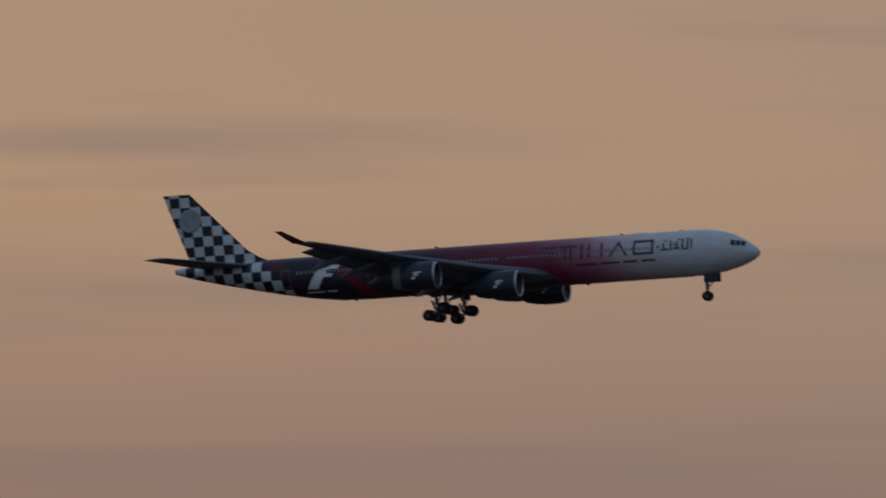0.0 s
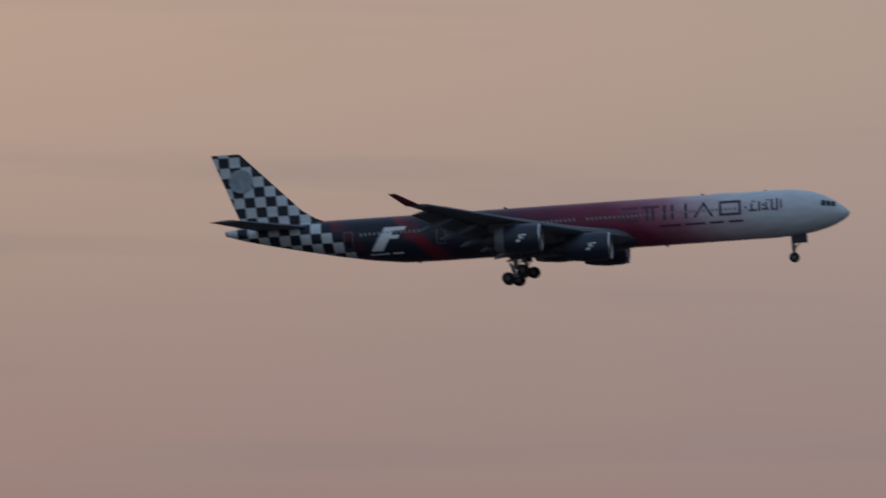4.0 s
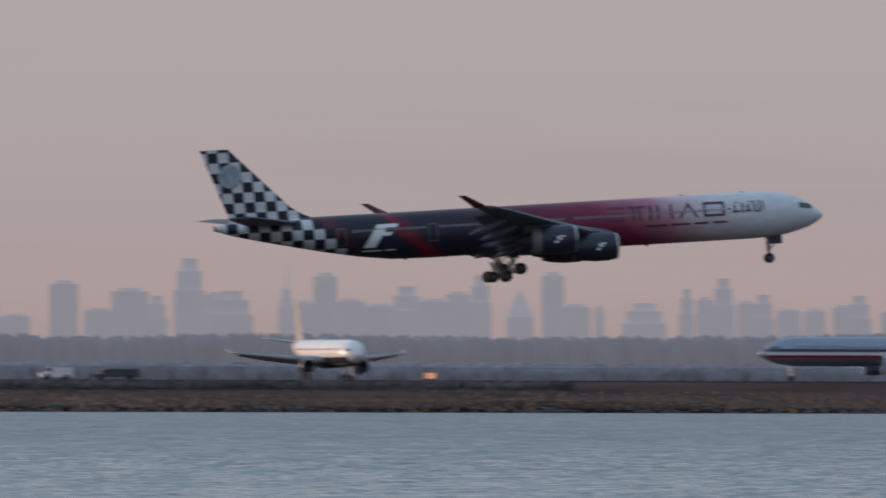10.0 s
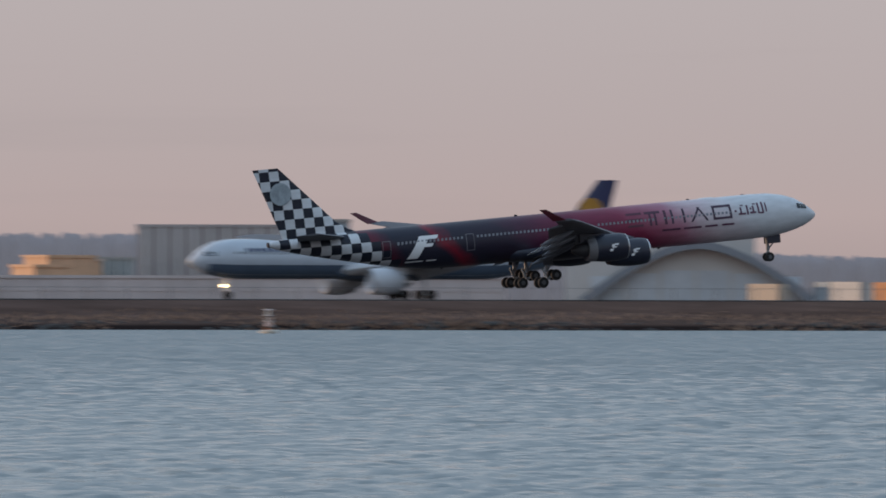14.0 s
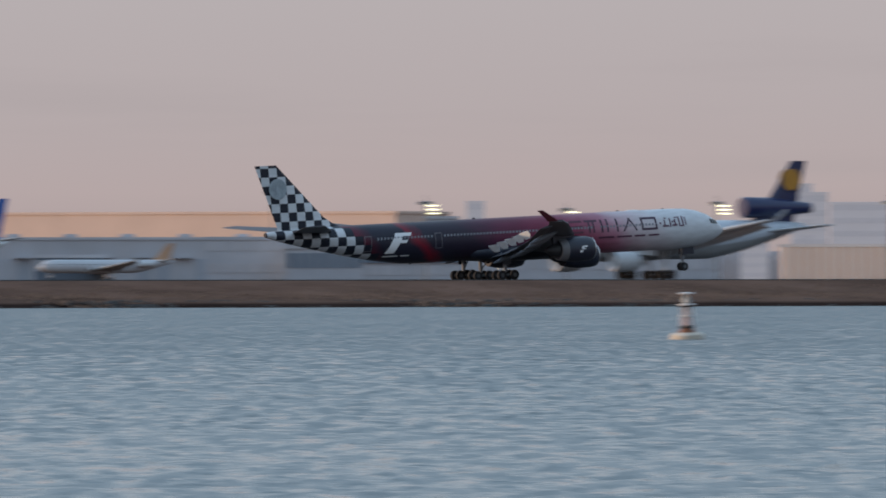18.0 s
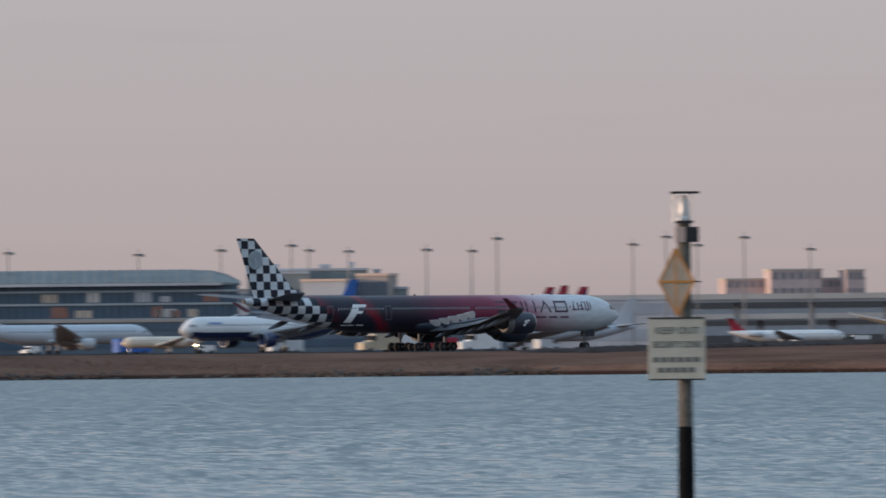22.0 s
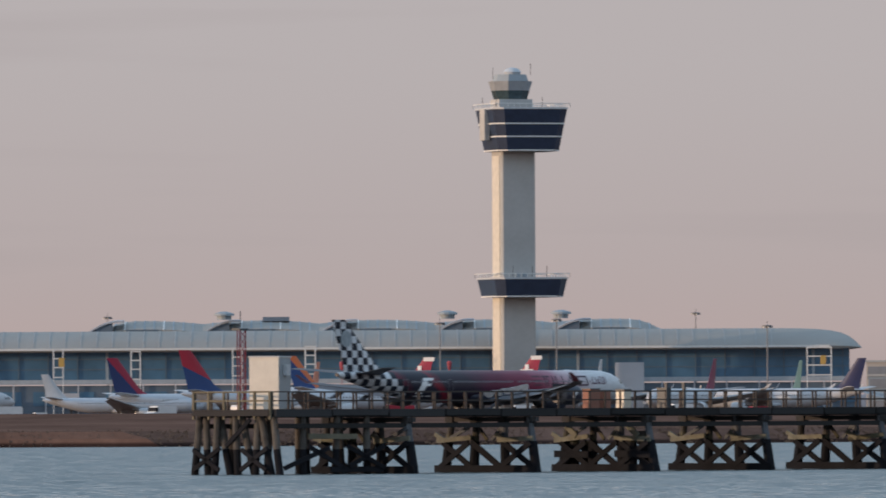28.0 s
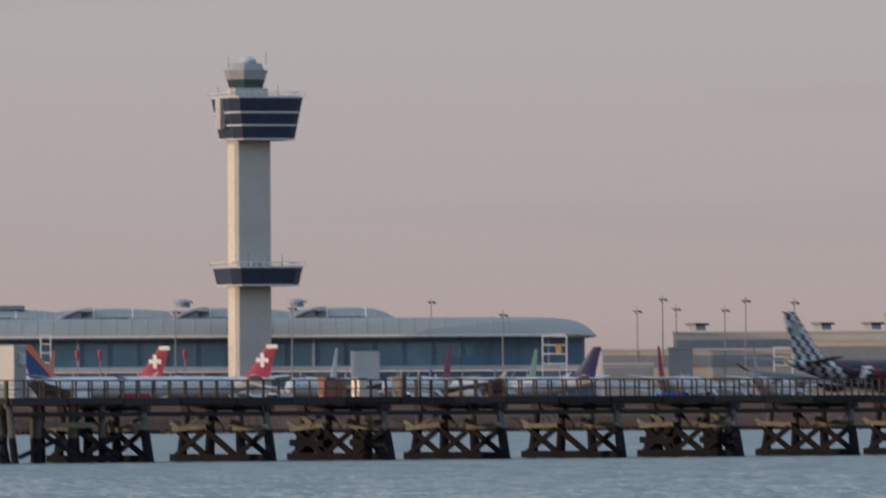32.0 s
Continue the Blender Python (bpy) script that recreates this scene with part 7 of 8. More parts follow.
# ---- shore, pier and marks ----
def soft_plants(name, colour, vary, scale):
    """Fine upright stems scatter light as one soft layer: shaded as if facing up and towards the bay."""
    m = surface(name, colour, 0.95, vary=vary, scale=scale, fine=0.3)
    nt = m.node_tree
    v = nt.nodes.new("ShaderNodeCombineXYZ")
    v.inputs[0].default_value, v.inputs[1].default_value, v.inputs[2].default_value = -0.25, -0.5, 0.83
    nt.links.new(v.outputs[0], nt.nodes["Principled BSDF"].inputs["Normal"])
    nt.nodes["Principled BSDF"].inputs["Specular IOR Level"].default_value = 0.0
    return m


REED = soft_plants("dry_reeds", (0.265, 0.160, 0.112), 0.35, 0.02)
SCRUB = soft_plants("dark_scrub", (0.15, 0.125, 0.12), 0.3, 0.1)


def tufts(name, count, span_x, place, tall, material, label, seed, spread=0.35):
    rng = random.Random(seed)
    v, f = [], []
    for _ in range(count):
        x = rng.uniform(*span_x)
        got = place(x, rng)
        if got is None:
            continue
        y, z = got
        h = tall * rng.uniform(0.5, 1.25)
        for k in range(3):
            t = rng.uniform(0, math.pi)
            w = spread * rng.uniform(0.5, 1.2)
            lx, ly = rng.uniform(-0.3, 0.3) * h, rng.uniform(-0.3, 0.3) * h
            b = len(v)
            v += [(x - w * math.cos(t), y - w * math.sin(t), z - 0.15), (x + w * math.cos(t), y + w * math.sin(t), z - 0.15), (x + lx + 0.35 * w, y + ly, z + h), (x + lx - 0.2 * w, y + ly, z + h * 0.92)]
            # broad sides turned to the bay
            side = math.sin(t) * x - math.cos(t) * y
            f.append((b, b + 1, b + 2, b + 3) if side < 0 else (b + 3, b + 2, b + 1, b))
    me = bpy.data.meshes.new(name)
    me.from_pydata(v, [], f)
    me.materials.append(material)
    return tagged(new(name, me), label, "grass", kind="stuff")


def bank_z(x, y):
    k = bank_knots(x)
    return float(np.interp(y, [p[0] for p in k], [p[1] for p in k]))


def low_bank(x, rng):
    y = shore_y(x) + rng.uniform(1.0, 48) * rng.random()
    return (y, bank_z(x, y)) if y < 1305 else None


def marsh(x, rng):
    y = shore_y(x) + rng.uniform(0.5, 22) * rng.random()
    if y > 1305 or (math.degrees(math.atan2(x, y)) < 42.3):
        return None
    return y, bank_z(x, y)


def wet_meadow(x, rng):
    y = shore_y(x) + rng.uniform(0.5, 18) * rng.random()
    if y > 1305 or (math.degrees(math.atan2(x, y)) > 42.8):
        return None
    return y, bank_z(x, y)


tufts("bank_grass", 16000, (-420, 1040), low_bank, 0.26, REED, "dry brown grass on the bank", 21, 0.4)
tufts("meadow_grass", 3000, (1000, 1250), wet_meadow, 0.14, REED, "short dry brown grass on the wet meadow", 25, 0.3)
tufts("reeds", 9000, (1030, 1900), marsh, 0.15, REED, "tall dry brown reeds along the marsh", 22, 0.35)


def thicket(x, rng):
    y = rng.uniform(1285, 1303)
    return y, bank_z(x, y)


tufts("scrub", 5000, (1080, 1215), thicket, 0.55, SCRUB, "low dark thorny scrub by the runway", 23, 0.4)
tufts("scrub", 900, (120, 240), lambda x, r: (r.uniform(1296, 1304), 2.8), 0.7, SCRUB, "low dark scrub on the bank top", 24, 0.6)


def stones():
    rng = random.Random(31)
    v, f = [], []
    for _ in range(2600):
        x = rng.uniform(-420, 1040)
        s = shore_y(x)
        y = s + rng.uniform(-1.5, 4)
        r = rng.uniform(0.15, 0.5)
        b = len(v)
        for lev, rr in ((-0.3, 1.0), (0.35, 0.85), (0.7, 0.35)):
            for i in range(5):
                t = 2 * math.pi * i / 5 + rng.uniform(-0.3, 0.3)
                v.append((x + r * rr * math.cos(t) * 1.4, y + r * rr * math.sin(t), max(0, bank_z(x, max(y, s))) + r * lev))
        for lv in range(2):
            for i in range(5):
                f.append((b + lv * 5 + i, b + lv * 5 + (i + 1) % 5, b + lv * 5 + 5 + (i + 1) % 5, b + lv * 5 + 5 + i))
        f.append(tuple(b + 10 + i for i in range(5)))
    me = bpy.data.meshes.new("shore_stones")
    me.from_pydata(v, [], f)
    me.materials.append(surface("wet_stone", (0.05, 0.046, 0.044), 0.7, vary=0.4))
    tagged(new("shore_stones", me), "dark wet stones along the water line", "stones", kind="stuff")


stones()


def blast_fence():
    ob = thing("perimeter_fence", pose(0, 1425, 3.55), "dark wire perimeter fence with many posts", "fence")
    for i in range(110):
        x = 40 + i * 6.0
        part("post", boxes((x - 0.06, x + 0.06, -0.06, 0.06, 0, 1.7)), HAZY_STEEL, ob)
    for z in (1.6,):
        part("wire", boxes((40, 700, -0.03, 0.03, z, z + 0.05)), HAZY_STEEL, ob)


blast_fence()


def vehicle(kind, az, d, heading, colour, label, length=5.0, h=2.0, z=None):
    x, y = far(az, d)
    ob = thing(kind, pose(x, y, GROUND_Z if z is None else z, 0, 0, heading), label, "vehicle")
    L, w = length / 2, 1.05
    bm = bmesh.new()
    skin(bm, [[(-L, s * w, 0.4), (L, s * w, 0.4), (L, s * w, h * 0.5), (L * 0.55, s * w, h * 0.58), (L * 0.35, s * w, h), (-L * 0.95, s * w, h), (-L, s * w, h * 0.9)] for s in (-1, 1)])
    part("body", bm, colour, ob)
    part("windscreen", boxes((L * 0.3, L * 0.52, -w - 0.02, w + 0.02, h * 0.62, h * 0.9)), GLASS, ob)
    for px in (-L * 0.6, L * 0.6):
        for s in (-1, 1):
            bm = bmesh.new()
            rod(bm, (px, s * (w - 0.2), 0.4), (px, s * (w + 0.05), 0.4), 0.4, 12)
            part("wheel", bm, RUBBER, ob)
    return ob


vehicle("van", 7.855, 1640, 180, WHITE, "small white van on the airfield track", 4.6, 1.9)
vehicle("truck", 8.15, 1640, 180, STEEL_DARK, "dark flat truck on the airfield track", 7.0, 1.6)
for az, d, col, L, h, lab in ((39.05, 2200, WHITE, 9, 3.2, "white catering truck on the apron"), (39.25, 2180, SCARLET, 8, 2.6, "red fire tender on the apron"), (39.45, 2230, WHITE, 10, 3.4, "white box truck on the apron"),
                              (33.9, 2150, SCARLET, 7, 2.6, "red service truck on the apron"), (34.05, 2150, WHITE, 9, 3.0, "white fuel truck on the apron"), (41.35, 2300, WHITE, 5, 2.4, "white van on the apron"),
                              (44.6, 2450, WHITE, 9, 3.3, "white service truck by the jumbo"), (44.2, 2420, WHITE, 8, 3.0, "white baggage truck by the jumbo"), (48.0, 2500, WHITE, 8, 3.2, "white truck beyond the pier"),
                              (47.2, 2450, WHITE, 7, 3.0, "white bus beyond the pier"), (42.15, 2280, WHITE, 9, 3.2, "white truck beside the waiting jet"), (38.95, 2150, surface("tan_paint", (0.45, 0.38, 0.28), 0.5), 9, 3.4, "tan lorry on the apron")):
    vehicle("truck", az, d, 180 if az < 40 else 150, col, lab, L, h)


# ramp traffic seen small between the aircraft
rng_v = random.Random(41)
PAINTS = [(WHITE, "white"), (WHITE, "white"), (GREY, "grey"), (SCARLET, "red"), (BLUE, "blue"), (LIGHT_GREY, "light grey")]
KINDS = [("baggage_tractor", 3.4, 1.7, "baggage tractor"), ("truck", 8.0, 3.0, "service truck"), ("van", 5.2, 2.2, "crew van"), ("catering_truck", 8.6, 3.6, "catering truck")]
for k in range(30):
    az = 33.0 + 16.4 * (k + rng_v.random()) / 30
    paint, word = rng_v.choice(PAINTS)
    kind, L, h, noun = rng_v.choice(KINDS)
    vehicle(kind, az, rng_v.uniform(2060, 2460), rng_v.choice((0, 180, -30, 150)), paint, "small %s %s parked on the apron" % (word, noun), L, h)


def glide_mast():
    x, y = far(23.867, 1408)
    ob = thing("antenna_mast", pose(x, y, 2.2), "red and white lattice mast beside the runway", "mast")
    n = 7
    for i in range(n):
        z0, z1 = i * 2.0, (i + 1) * 2.0
        bm = bmesh.new()
        for cx, cy in ((-0.3, -0.3), (0.3, -0.3), (0.3, 0.3), (-0.3, 0.3)):
            rod(bm, (cx, cy, z0), (cx, cy, z1), 0.06, 5)
        rod(bm, (-0.3, -0.3, z0), (0.3, -0.3, z1), 0.035, 4)
        rod(bm, (0.3, 0.3, z0), (-0.3, 0.3, z1), 0.035, 4)
        rod(bm, (-0.3, 0.3, z0), (-0.3, -0.3, z1), 0.035, 4)
        part("mast_section", bm, surface("faded_mast_red", (0.42, 0.17, 0.16), 0.6) if i % 2 else LIGHT_GREY, ob, "painted lattice section")
    for z in (5.0, 9.0, 13.0):
        part("antenna_screen", boxes((-1.0, 1.0, -0.5, -0.35, z, z + 0.9)), surface("faded_red", (0.40, 0.12, 0.10), 0.6), ob, "antenna panel")
    x, y = far(24.06, 1408)
    hut = thing("equipment_hut", pose(x, y, 2.2, 0, 0, -24), "white equipment hut beside the mast", "hut")
    part("wall", boxes((-2.4, 2.4, -1.5, 1.5, 0, 2.9)), LIGHT_GREY, hut)
    part("roof", boxes((-2.6, 2.6, -1.7, 1.7, 2.9, 3.1)), GREY, hut)
    part("door", boxes((0.4, 1.4, -1.56, -1.48, 0.1, 2.2)), GREY, hut)
    part("orange_band", boxes((-2.42, 2.42, -1.54, -1.5, 1.2, 1.9)), surface("orange_band", (0.42, 0.25, 0.2), 0.6), hut, "faded orange band")


glide_mast()


def buoy(az, d, height, label, big=True):
    x, y = far(az, d)
    ob = thing("buoy", pose(x, y, -0.12, 2, -3, 0), label, "buoy", "channel buoys")
    k = height / 2.9
    body = surface("buoy_cream", (0.58, 0.52, 0.44), 0.7, vary=0.2, scale=1.5)
    rust = surface("buoy_rust", (0.22, 0.10, 0.06), 0.85, vary=0.3, scale=2)
    R = lambda z, r: ring_z(0, 0, z * k, r * k, 20)
    turned = lambda *rows: skin(bmesh.new(), [R(z, r) for z, r in rows])
    pale = surface("buoy_white", (0.66, 0.62, 0.60), 0.6, vary=0.15, scale=3)
    dark = surface("buoy_dark_band", (0.045, 0.035, 0.035), 0.7, vary=0.2)
    smooth(part("float", turned((0, 0.90), (0.10, 0.96), (0.42, 0.97), (0.50, 0.90), (0.56, 0.55)), body, ob, "wide cream float"))
    part("tide_band", turned((-0.1, 0.93), (0.06, 0.975), (0.15, 0.98), (0.16, 0.96)), surface("buoy_weed", (0.04, 0.035, 0.03), 0.9, vary=0.3), ob, "dark weed band at the water line")
    if not big:
        smooth(part("drum", turned((0.5, 0.86), (1.7, 0.84), (1.9, 0.70)), pale, ob, "white drum of the float"))
        return ob
    part("rusty_foot", turned((0.54, 0.50), (0.62, 0.46), (0.82, 0.34)), rust, ob, "rust brown foot of the cage")
    part("rusty_collar", turned((0.80, 0.40), (0.84, 0.46), (0.92, 0.46), (0.95, 0.36)), dark, ob, "dark rusty collar")
    smooth(part("column", turned((0.92, 0.13), (2.06, 0.11)), surface("buoy_column", (0.40, 0.33, 0.34), 0.7, vary=0.2), ob, "thin faded column"))
    smooth(part("panel_drum", turned((0.97, 0.30), (1.42, 0.27)), surface("buoy_pink", (0.52, 0.38, 0.37), 0.7, vary=0.2, scale=3), ob, "faded pink drum"))
    for i in range(6):
        t = math.pi * i / 3 + 0.4
        bm = bmesh.new()
        rod(bm, (0.42 * k * math.cos(t), 0.42 * k * math.sin(t), 0.9 * k), (0.34 * k * math.cos(t), 0.34 * k * math.sin(t), 2.06 * k), 0.035 * k, 5)
        part("cage_bar", bm, pale, ob)
    part("cage_ring", turned((1.50, 0.36), (1.50, 0.40), (1.56, 0.40), (1.56, 0.36)), pale, ob)
    part("band", turned((2.02, 0.30), (2.04, 0.42), (2.13, 0.43), (2.14, 0.30)), dark, ob, "dark band under the lantern")
    part("lamp_shelf", turned((2.14, 0.40), (2.15, 0.46), (2.21, 0.46), (2.24, 0.20)), pale, ob)
    part("lantern", turned((2.22, 0.14), (2.34, 0.21), (2.52, 0.20), (2.66, 0.13), (2.78, 0.11)), surface("lantern_glass", (0.5, 0.5, 0.48), 0.3), ob)
    part("cap", turned((2.78, 0.16), (2.80, 0.42), (2.86, 0.43), (2.90, 0.10)), pale, ob, "flat round cap")
    return ob


buoy(32.433, 655, 2.85, "cream lighted buoy with dark band, afloat on the bay")
buoy(34.064, 477, 2.95, "cream lighted buoy with rusty collar, afloat near by")
buoy(20.116, 1190, 2.65, "pale lighted buoy afloat off the bank")
buoy(35.973, 1480, 1.45, "small white float near the bank", False)
buoy(42.001, 1490, 2.5, "small pale buoy off the marsh")


def text_part(name, body, size, m, material, parent):
    cu = bpy.data.curves.new(name, "FONT")
    cu.body, cu.size, cu.align_x, cu.align_y, cu.extrude = body, size, "CENTER", "CENTER", 0.004
    tmp = bpy.data.objects.new(name, cu)
    scene.collection.objects.link(tmp)
    bpy.context.view_layer.update()
    me = bpy.data.meshes.new_from_object(tmp.evaluated_get(bpy.context.evaluated_depsgraph_get()))
    bpy.data.objects.remove(tmp)
    bpy.data.curves.remove(cu)
    me.materials.clear()
    me.materials.append(material)
    ob = new(name, me)
    ob.parent = parent
    ob.matrix_local = m
    ob["label"] = "black painted words"
    return ob


def warning_post():
    az, d = 40.487, 254.0
    x, y = far(az, d)
    ob = thing("warning_post", pose(x, y, 0, 0, 0, -az + 4), "timber post in the water with a warning sign and lamp", "signpost")
    wood = surface("weathered_timber", (0.115, 0.105, 0.090), 0.9, vary=0.35, scale=1.5, fine=12, bump=0.3)
    wet = surface("tide_black_timber", (0.008, 0.008, 0.009), 0.9, vary=0.3, scale=2)
    wet.node_tree.nodes["Principled BSDF"].inputs["Specular IOR Level"].default_value = 0.1
    pale = surface("old_cream_board", (0.52, 0.47, 0.38), 0.75, vary=0.14, scale=2.0, fine=14)
    black = surface("sign_black", (0.02, 0.02, 0.022), 0.7)
    edge = surface("orange_reflective", (0.62, 0.25, 0.05), 0.6, vary=0.15)
    bm = bmesh.new()
    skin(bm, [ring_z(0, 0, z, r, 14) for z, r in ((-1.5, 0.19), (0.8, 0.18), (1.66, 0.17))])
    smooth(part("wet_foot", bm, wet, ob, "black tide-stained foot of the post"))
    bm = bmesh.new()
    skin(bm, [ring_z(0, 0, z, r, 14) for z, r in ((1.66, 0.165), (4.4, 0.155), (6.18, 0.15))])
    smooth(part("post", bm, wood, ob))
    # board
    board = part("sign_board", boxes((-0.83, 0.43, -0.26, -0.20, 2.69, 4.09)), pale, ob, "cream warning board")
    bm = bmesh.new()
    for z0, z1 in ((2.69, 2.725), (4.055, 4.09)):
        box(bm, -0.83, 0.43, -0.275, -0.262, z0, z1)
    part("border", bm, black, board, "black top and bottom edges")
    face = lambda zc: Matrix.Translation((-0.20, -0.268, zc)) @ Matrix.Rotation(radians(90), 4, "X")
    faded = surface("worn_sign_paint", (0.09, 0.08, 0.075), 0.8, vary=0.3, scale=6)
    tall = Matrix.Scale(1.42, 4, (0, 1, 0))
    text_part("lettering", "KEEP OUT", 0.215, face(3.79), faded, board)
    text_part("lettering", "SECURITY ZONE", 0.146, face(3.48) @ tall, faded, board)
    for zc, cnt, wide in ((3.15, 6, 1.08), (2.92, 5, 0.86)):
        bm = bmesh.new()
        for i in range(cnt):
            u = -0.20 - wide / 2 + wide * i / cnt
            box(bm, u, u + wide / cnt * 0.82, -0.268, -0.262, zc - 0.055, zc + 0.055)
        part("text_line", bm, surface("faded_black", (0.17, 0.155, 0.14), 0.7), board, "faded painted line of text")["kind"] = "stuff"
    # diamond daymark
    bm = bmesh.new()
    pts = [(-0.58, 4.88), (-0.21, 5.62), (0.20, 4.88), (-0.18, 4.13)]
    skin(bm, [[(px, py, pz) for px, pz in pts] for py in (-0.24, -0.21)])
    dm = part("daymark", bm, surface("faded_salmon", (0.55, 0.40, 0.28), 0.7, vary=0.12, scale=3), ob, "faded diamond daymark")
    bm = bmesh.new()
    for (x0, z0), (x1, z1) in zip(pts, pts[1:] + pts[:1]):
        beam(bm, (x0, -0.25, z0), (x1, -0.25, z1), 0.02, 0.045)
    beam(bm, (-0.58, -0.25, 4.88), (0.20, -0.25, 4.88), 0.02, 0.05)
    beam(bm, (-0.19, -0.25, 4.15), (-0.21, -0.25, 5.6), 0.02, 0.03)
    part("orange_edge", bm, edge, dm, "orange edge strips")
    # lamp cage on top
    part("battery_box", boxes((0.02, 0.32, -0.18, 0.16, 5.76, 6.10)), black, ob, "black battery box")
    part("junction_box", boxes((-0.20, 0.016, -0.22, -0.04, 5.76, 6.10)), surface("salmon_box", (0.50, 0.36, 0.31), 0.6, vary=0.12), ob, "faded salmon junction box")
    part("bracket", boxes((0.20, 0.36, -0.245, -0.215, 4.865, 4.895)), black, ob)
    part("lamp_shelf", boxes((-0.20, 0.20, -0.2, 0.2, 6.18, 6.24)), black, ob)
    bm = bmesh.new()
    skin(bm, [ring_z(0.0, 0, z, r, 12) for z, r in ((6.24, 0.15), (6.30, 0.15), (6.34, 0.105), (6.42, 0.115), (6.50, 0.10), (6.60, 0.11), (6.70, 0.09), (6.80, 0.07))])
    smooth(part("lamp", bm, surface("clear_lens", (0.55, 0.56, 0.56), 0.2), ob, "clear lamp lens"))
    for sx in (-0.21, 0.16):
        bm = bmesh.new()
        rod(bm, (sx, -0.14, 6.2), (sx * 0.95, -0.14, 6.84), 0.016, 5)
        rod(bm, (sx, 0.1, 6.2), (sx * 1.05, 0.1, 6.84), 0.022, 5)
        part("cage_bar", bm, LIGHT_GREY, ob)
    part("solar_panel", boxes((-0.28, 0.34, -0.22, 0.22, 6.84, 6.89)), black, ob, "flat dark solar panel")


warning_post()


# ---- timber pier ----
def pier_wood():
    m = bpy.data.materials.new("pier_timber")
    m.use_nodes = True
    nt = m.node_tree
    b = nt.nodes["Principled BSDF"]
    N, L = nt.nodes.new, nt.links.new
    tc = N("ShaderNodeTexCoord")
    sep = N("ShaderNodeSeparateXYZ"); L(tc.outputs["Object"], sep.inputs[0])
    n1 = N("ShaderNodeTexNoise"); n1.inputs["Scale"].default_value, n1.inputs["Detail"].default_value = 0.9, 4
    L(tc.outputs["Object"], n1.inputs["Vector"])
    wob = N("ShaderNodeMath"); wob.operation = "MULTIPLY_ADD"; wob.inputs[1].default_value = 0.9
    L(n1.outputs["Fac"], wob.inputs[0]); L(sep.outputs["Z"], wob.inputs[2])
    ramp = N("ShaderNodeValToRGB")
    cr = ramp.color_ramp
    stops = [(0.0, (0.014, 0.015, 0.019)), (0.44, (0.015, 0.016, 0.020)), (0.48, (0.045, 0.046, 0.034)), (0.53, (0.092, 0.088, 0.060)), (0.60, (0.048, 0.045, 0.043)), (1.0, (0.030, 0.030, 0.033))]
    while len(cr.elements) < len(stops):
        cr.elements.new(0.5)
    for e, (p, c) in zip(cr.elements, stops):
        e.position, e.color = p, (*c, 1)
    dv = N("ShaderNodeMath"); dv.operation = "DIVIDE"; dv.inputs[1].default_value = 5.0
    L(wob.outputs[0], dv.inputs[0]); L(dv.outputs[0], ramp.inputs[0])
    info = N("ShaderNodeObjectInfo")
    rnd = N("ShaderNodeMapRange")
    for k, v in zip(("From Min", "From Max", "To Min", "To Max"), (0, 1, 0.65, 1.5)):
        rnd.inputs[k].default_value = v
    L(info.outputs["Random"], rnd.inputs[0])
    vm = N("ShaderNodeVectorMath"); vm.operation = "SCALE"
    L(ramp.outputs[0], vm.inputs[0]); L(rnd.outputs[0], vm.inputs["Scale"]); L(vm.outputs[0], b.inputs["Base Color"])
    b.inputs["Roughness"].default_value = 0.9
    b.inputs["Specular IOR Level"].default_value = 0.15
    return m


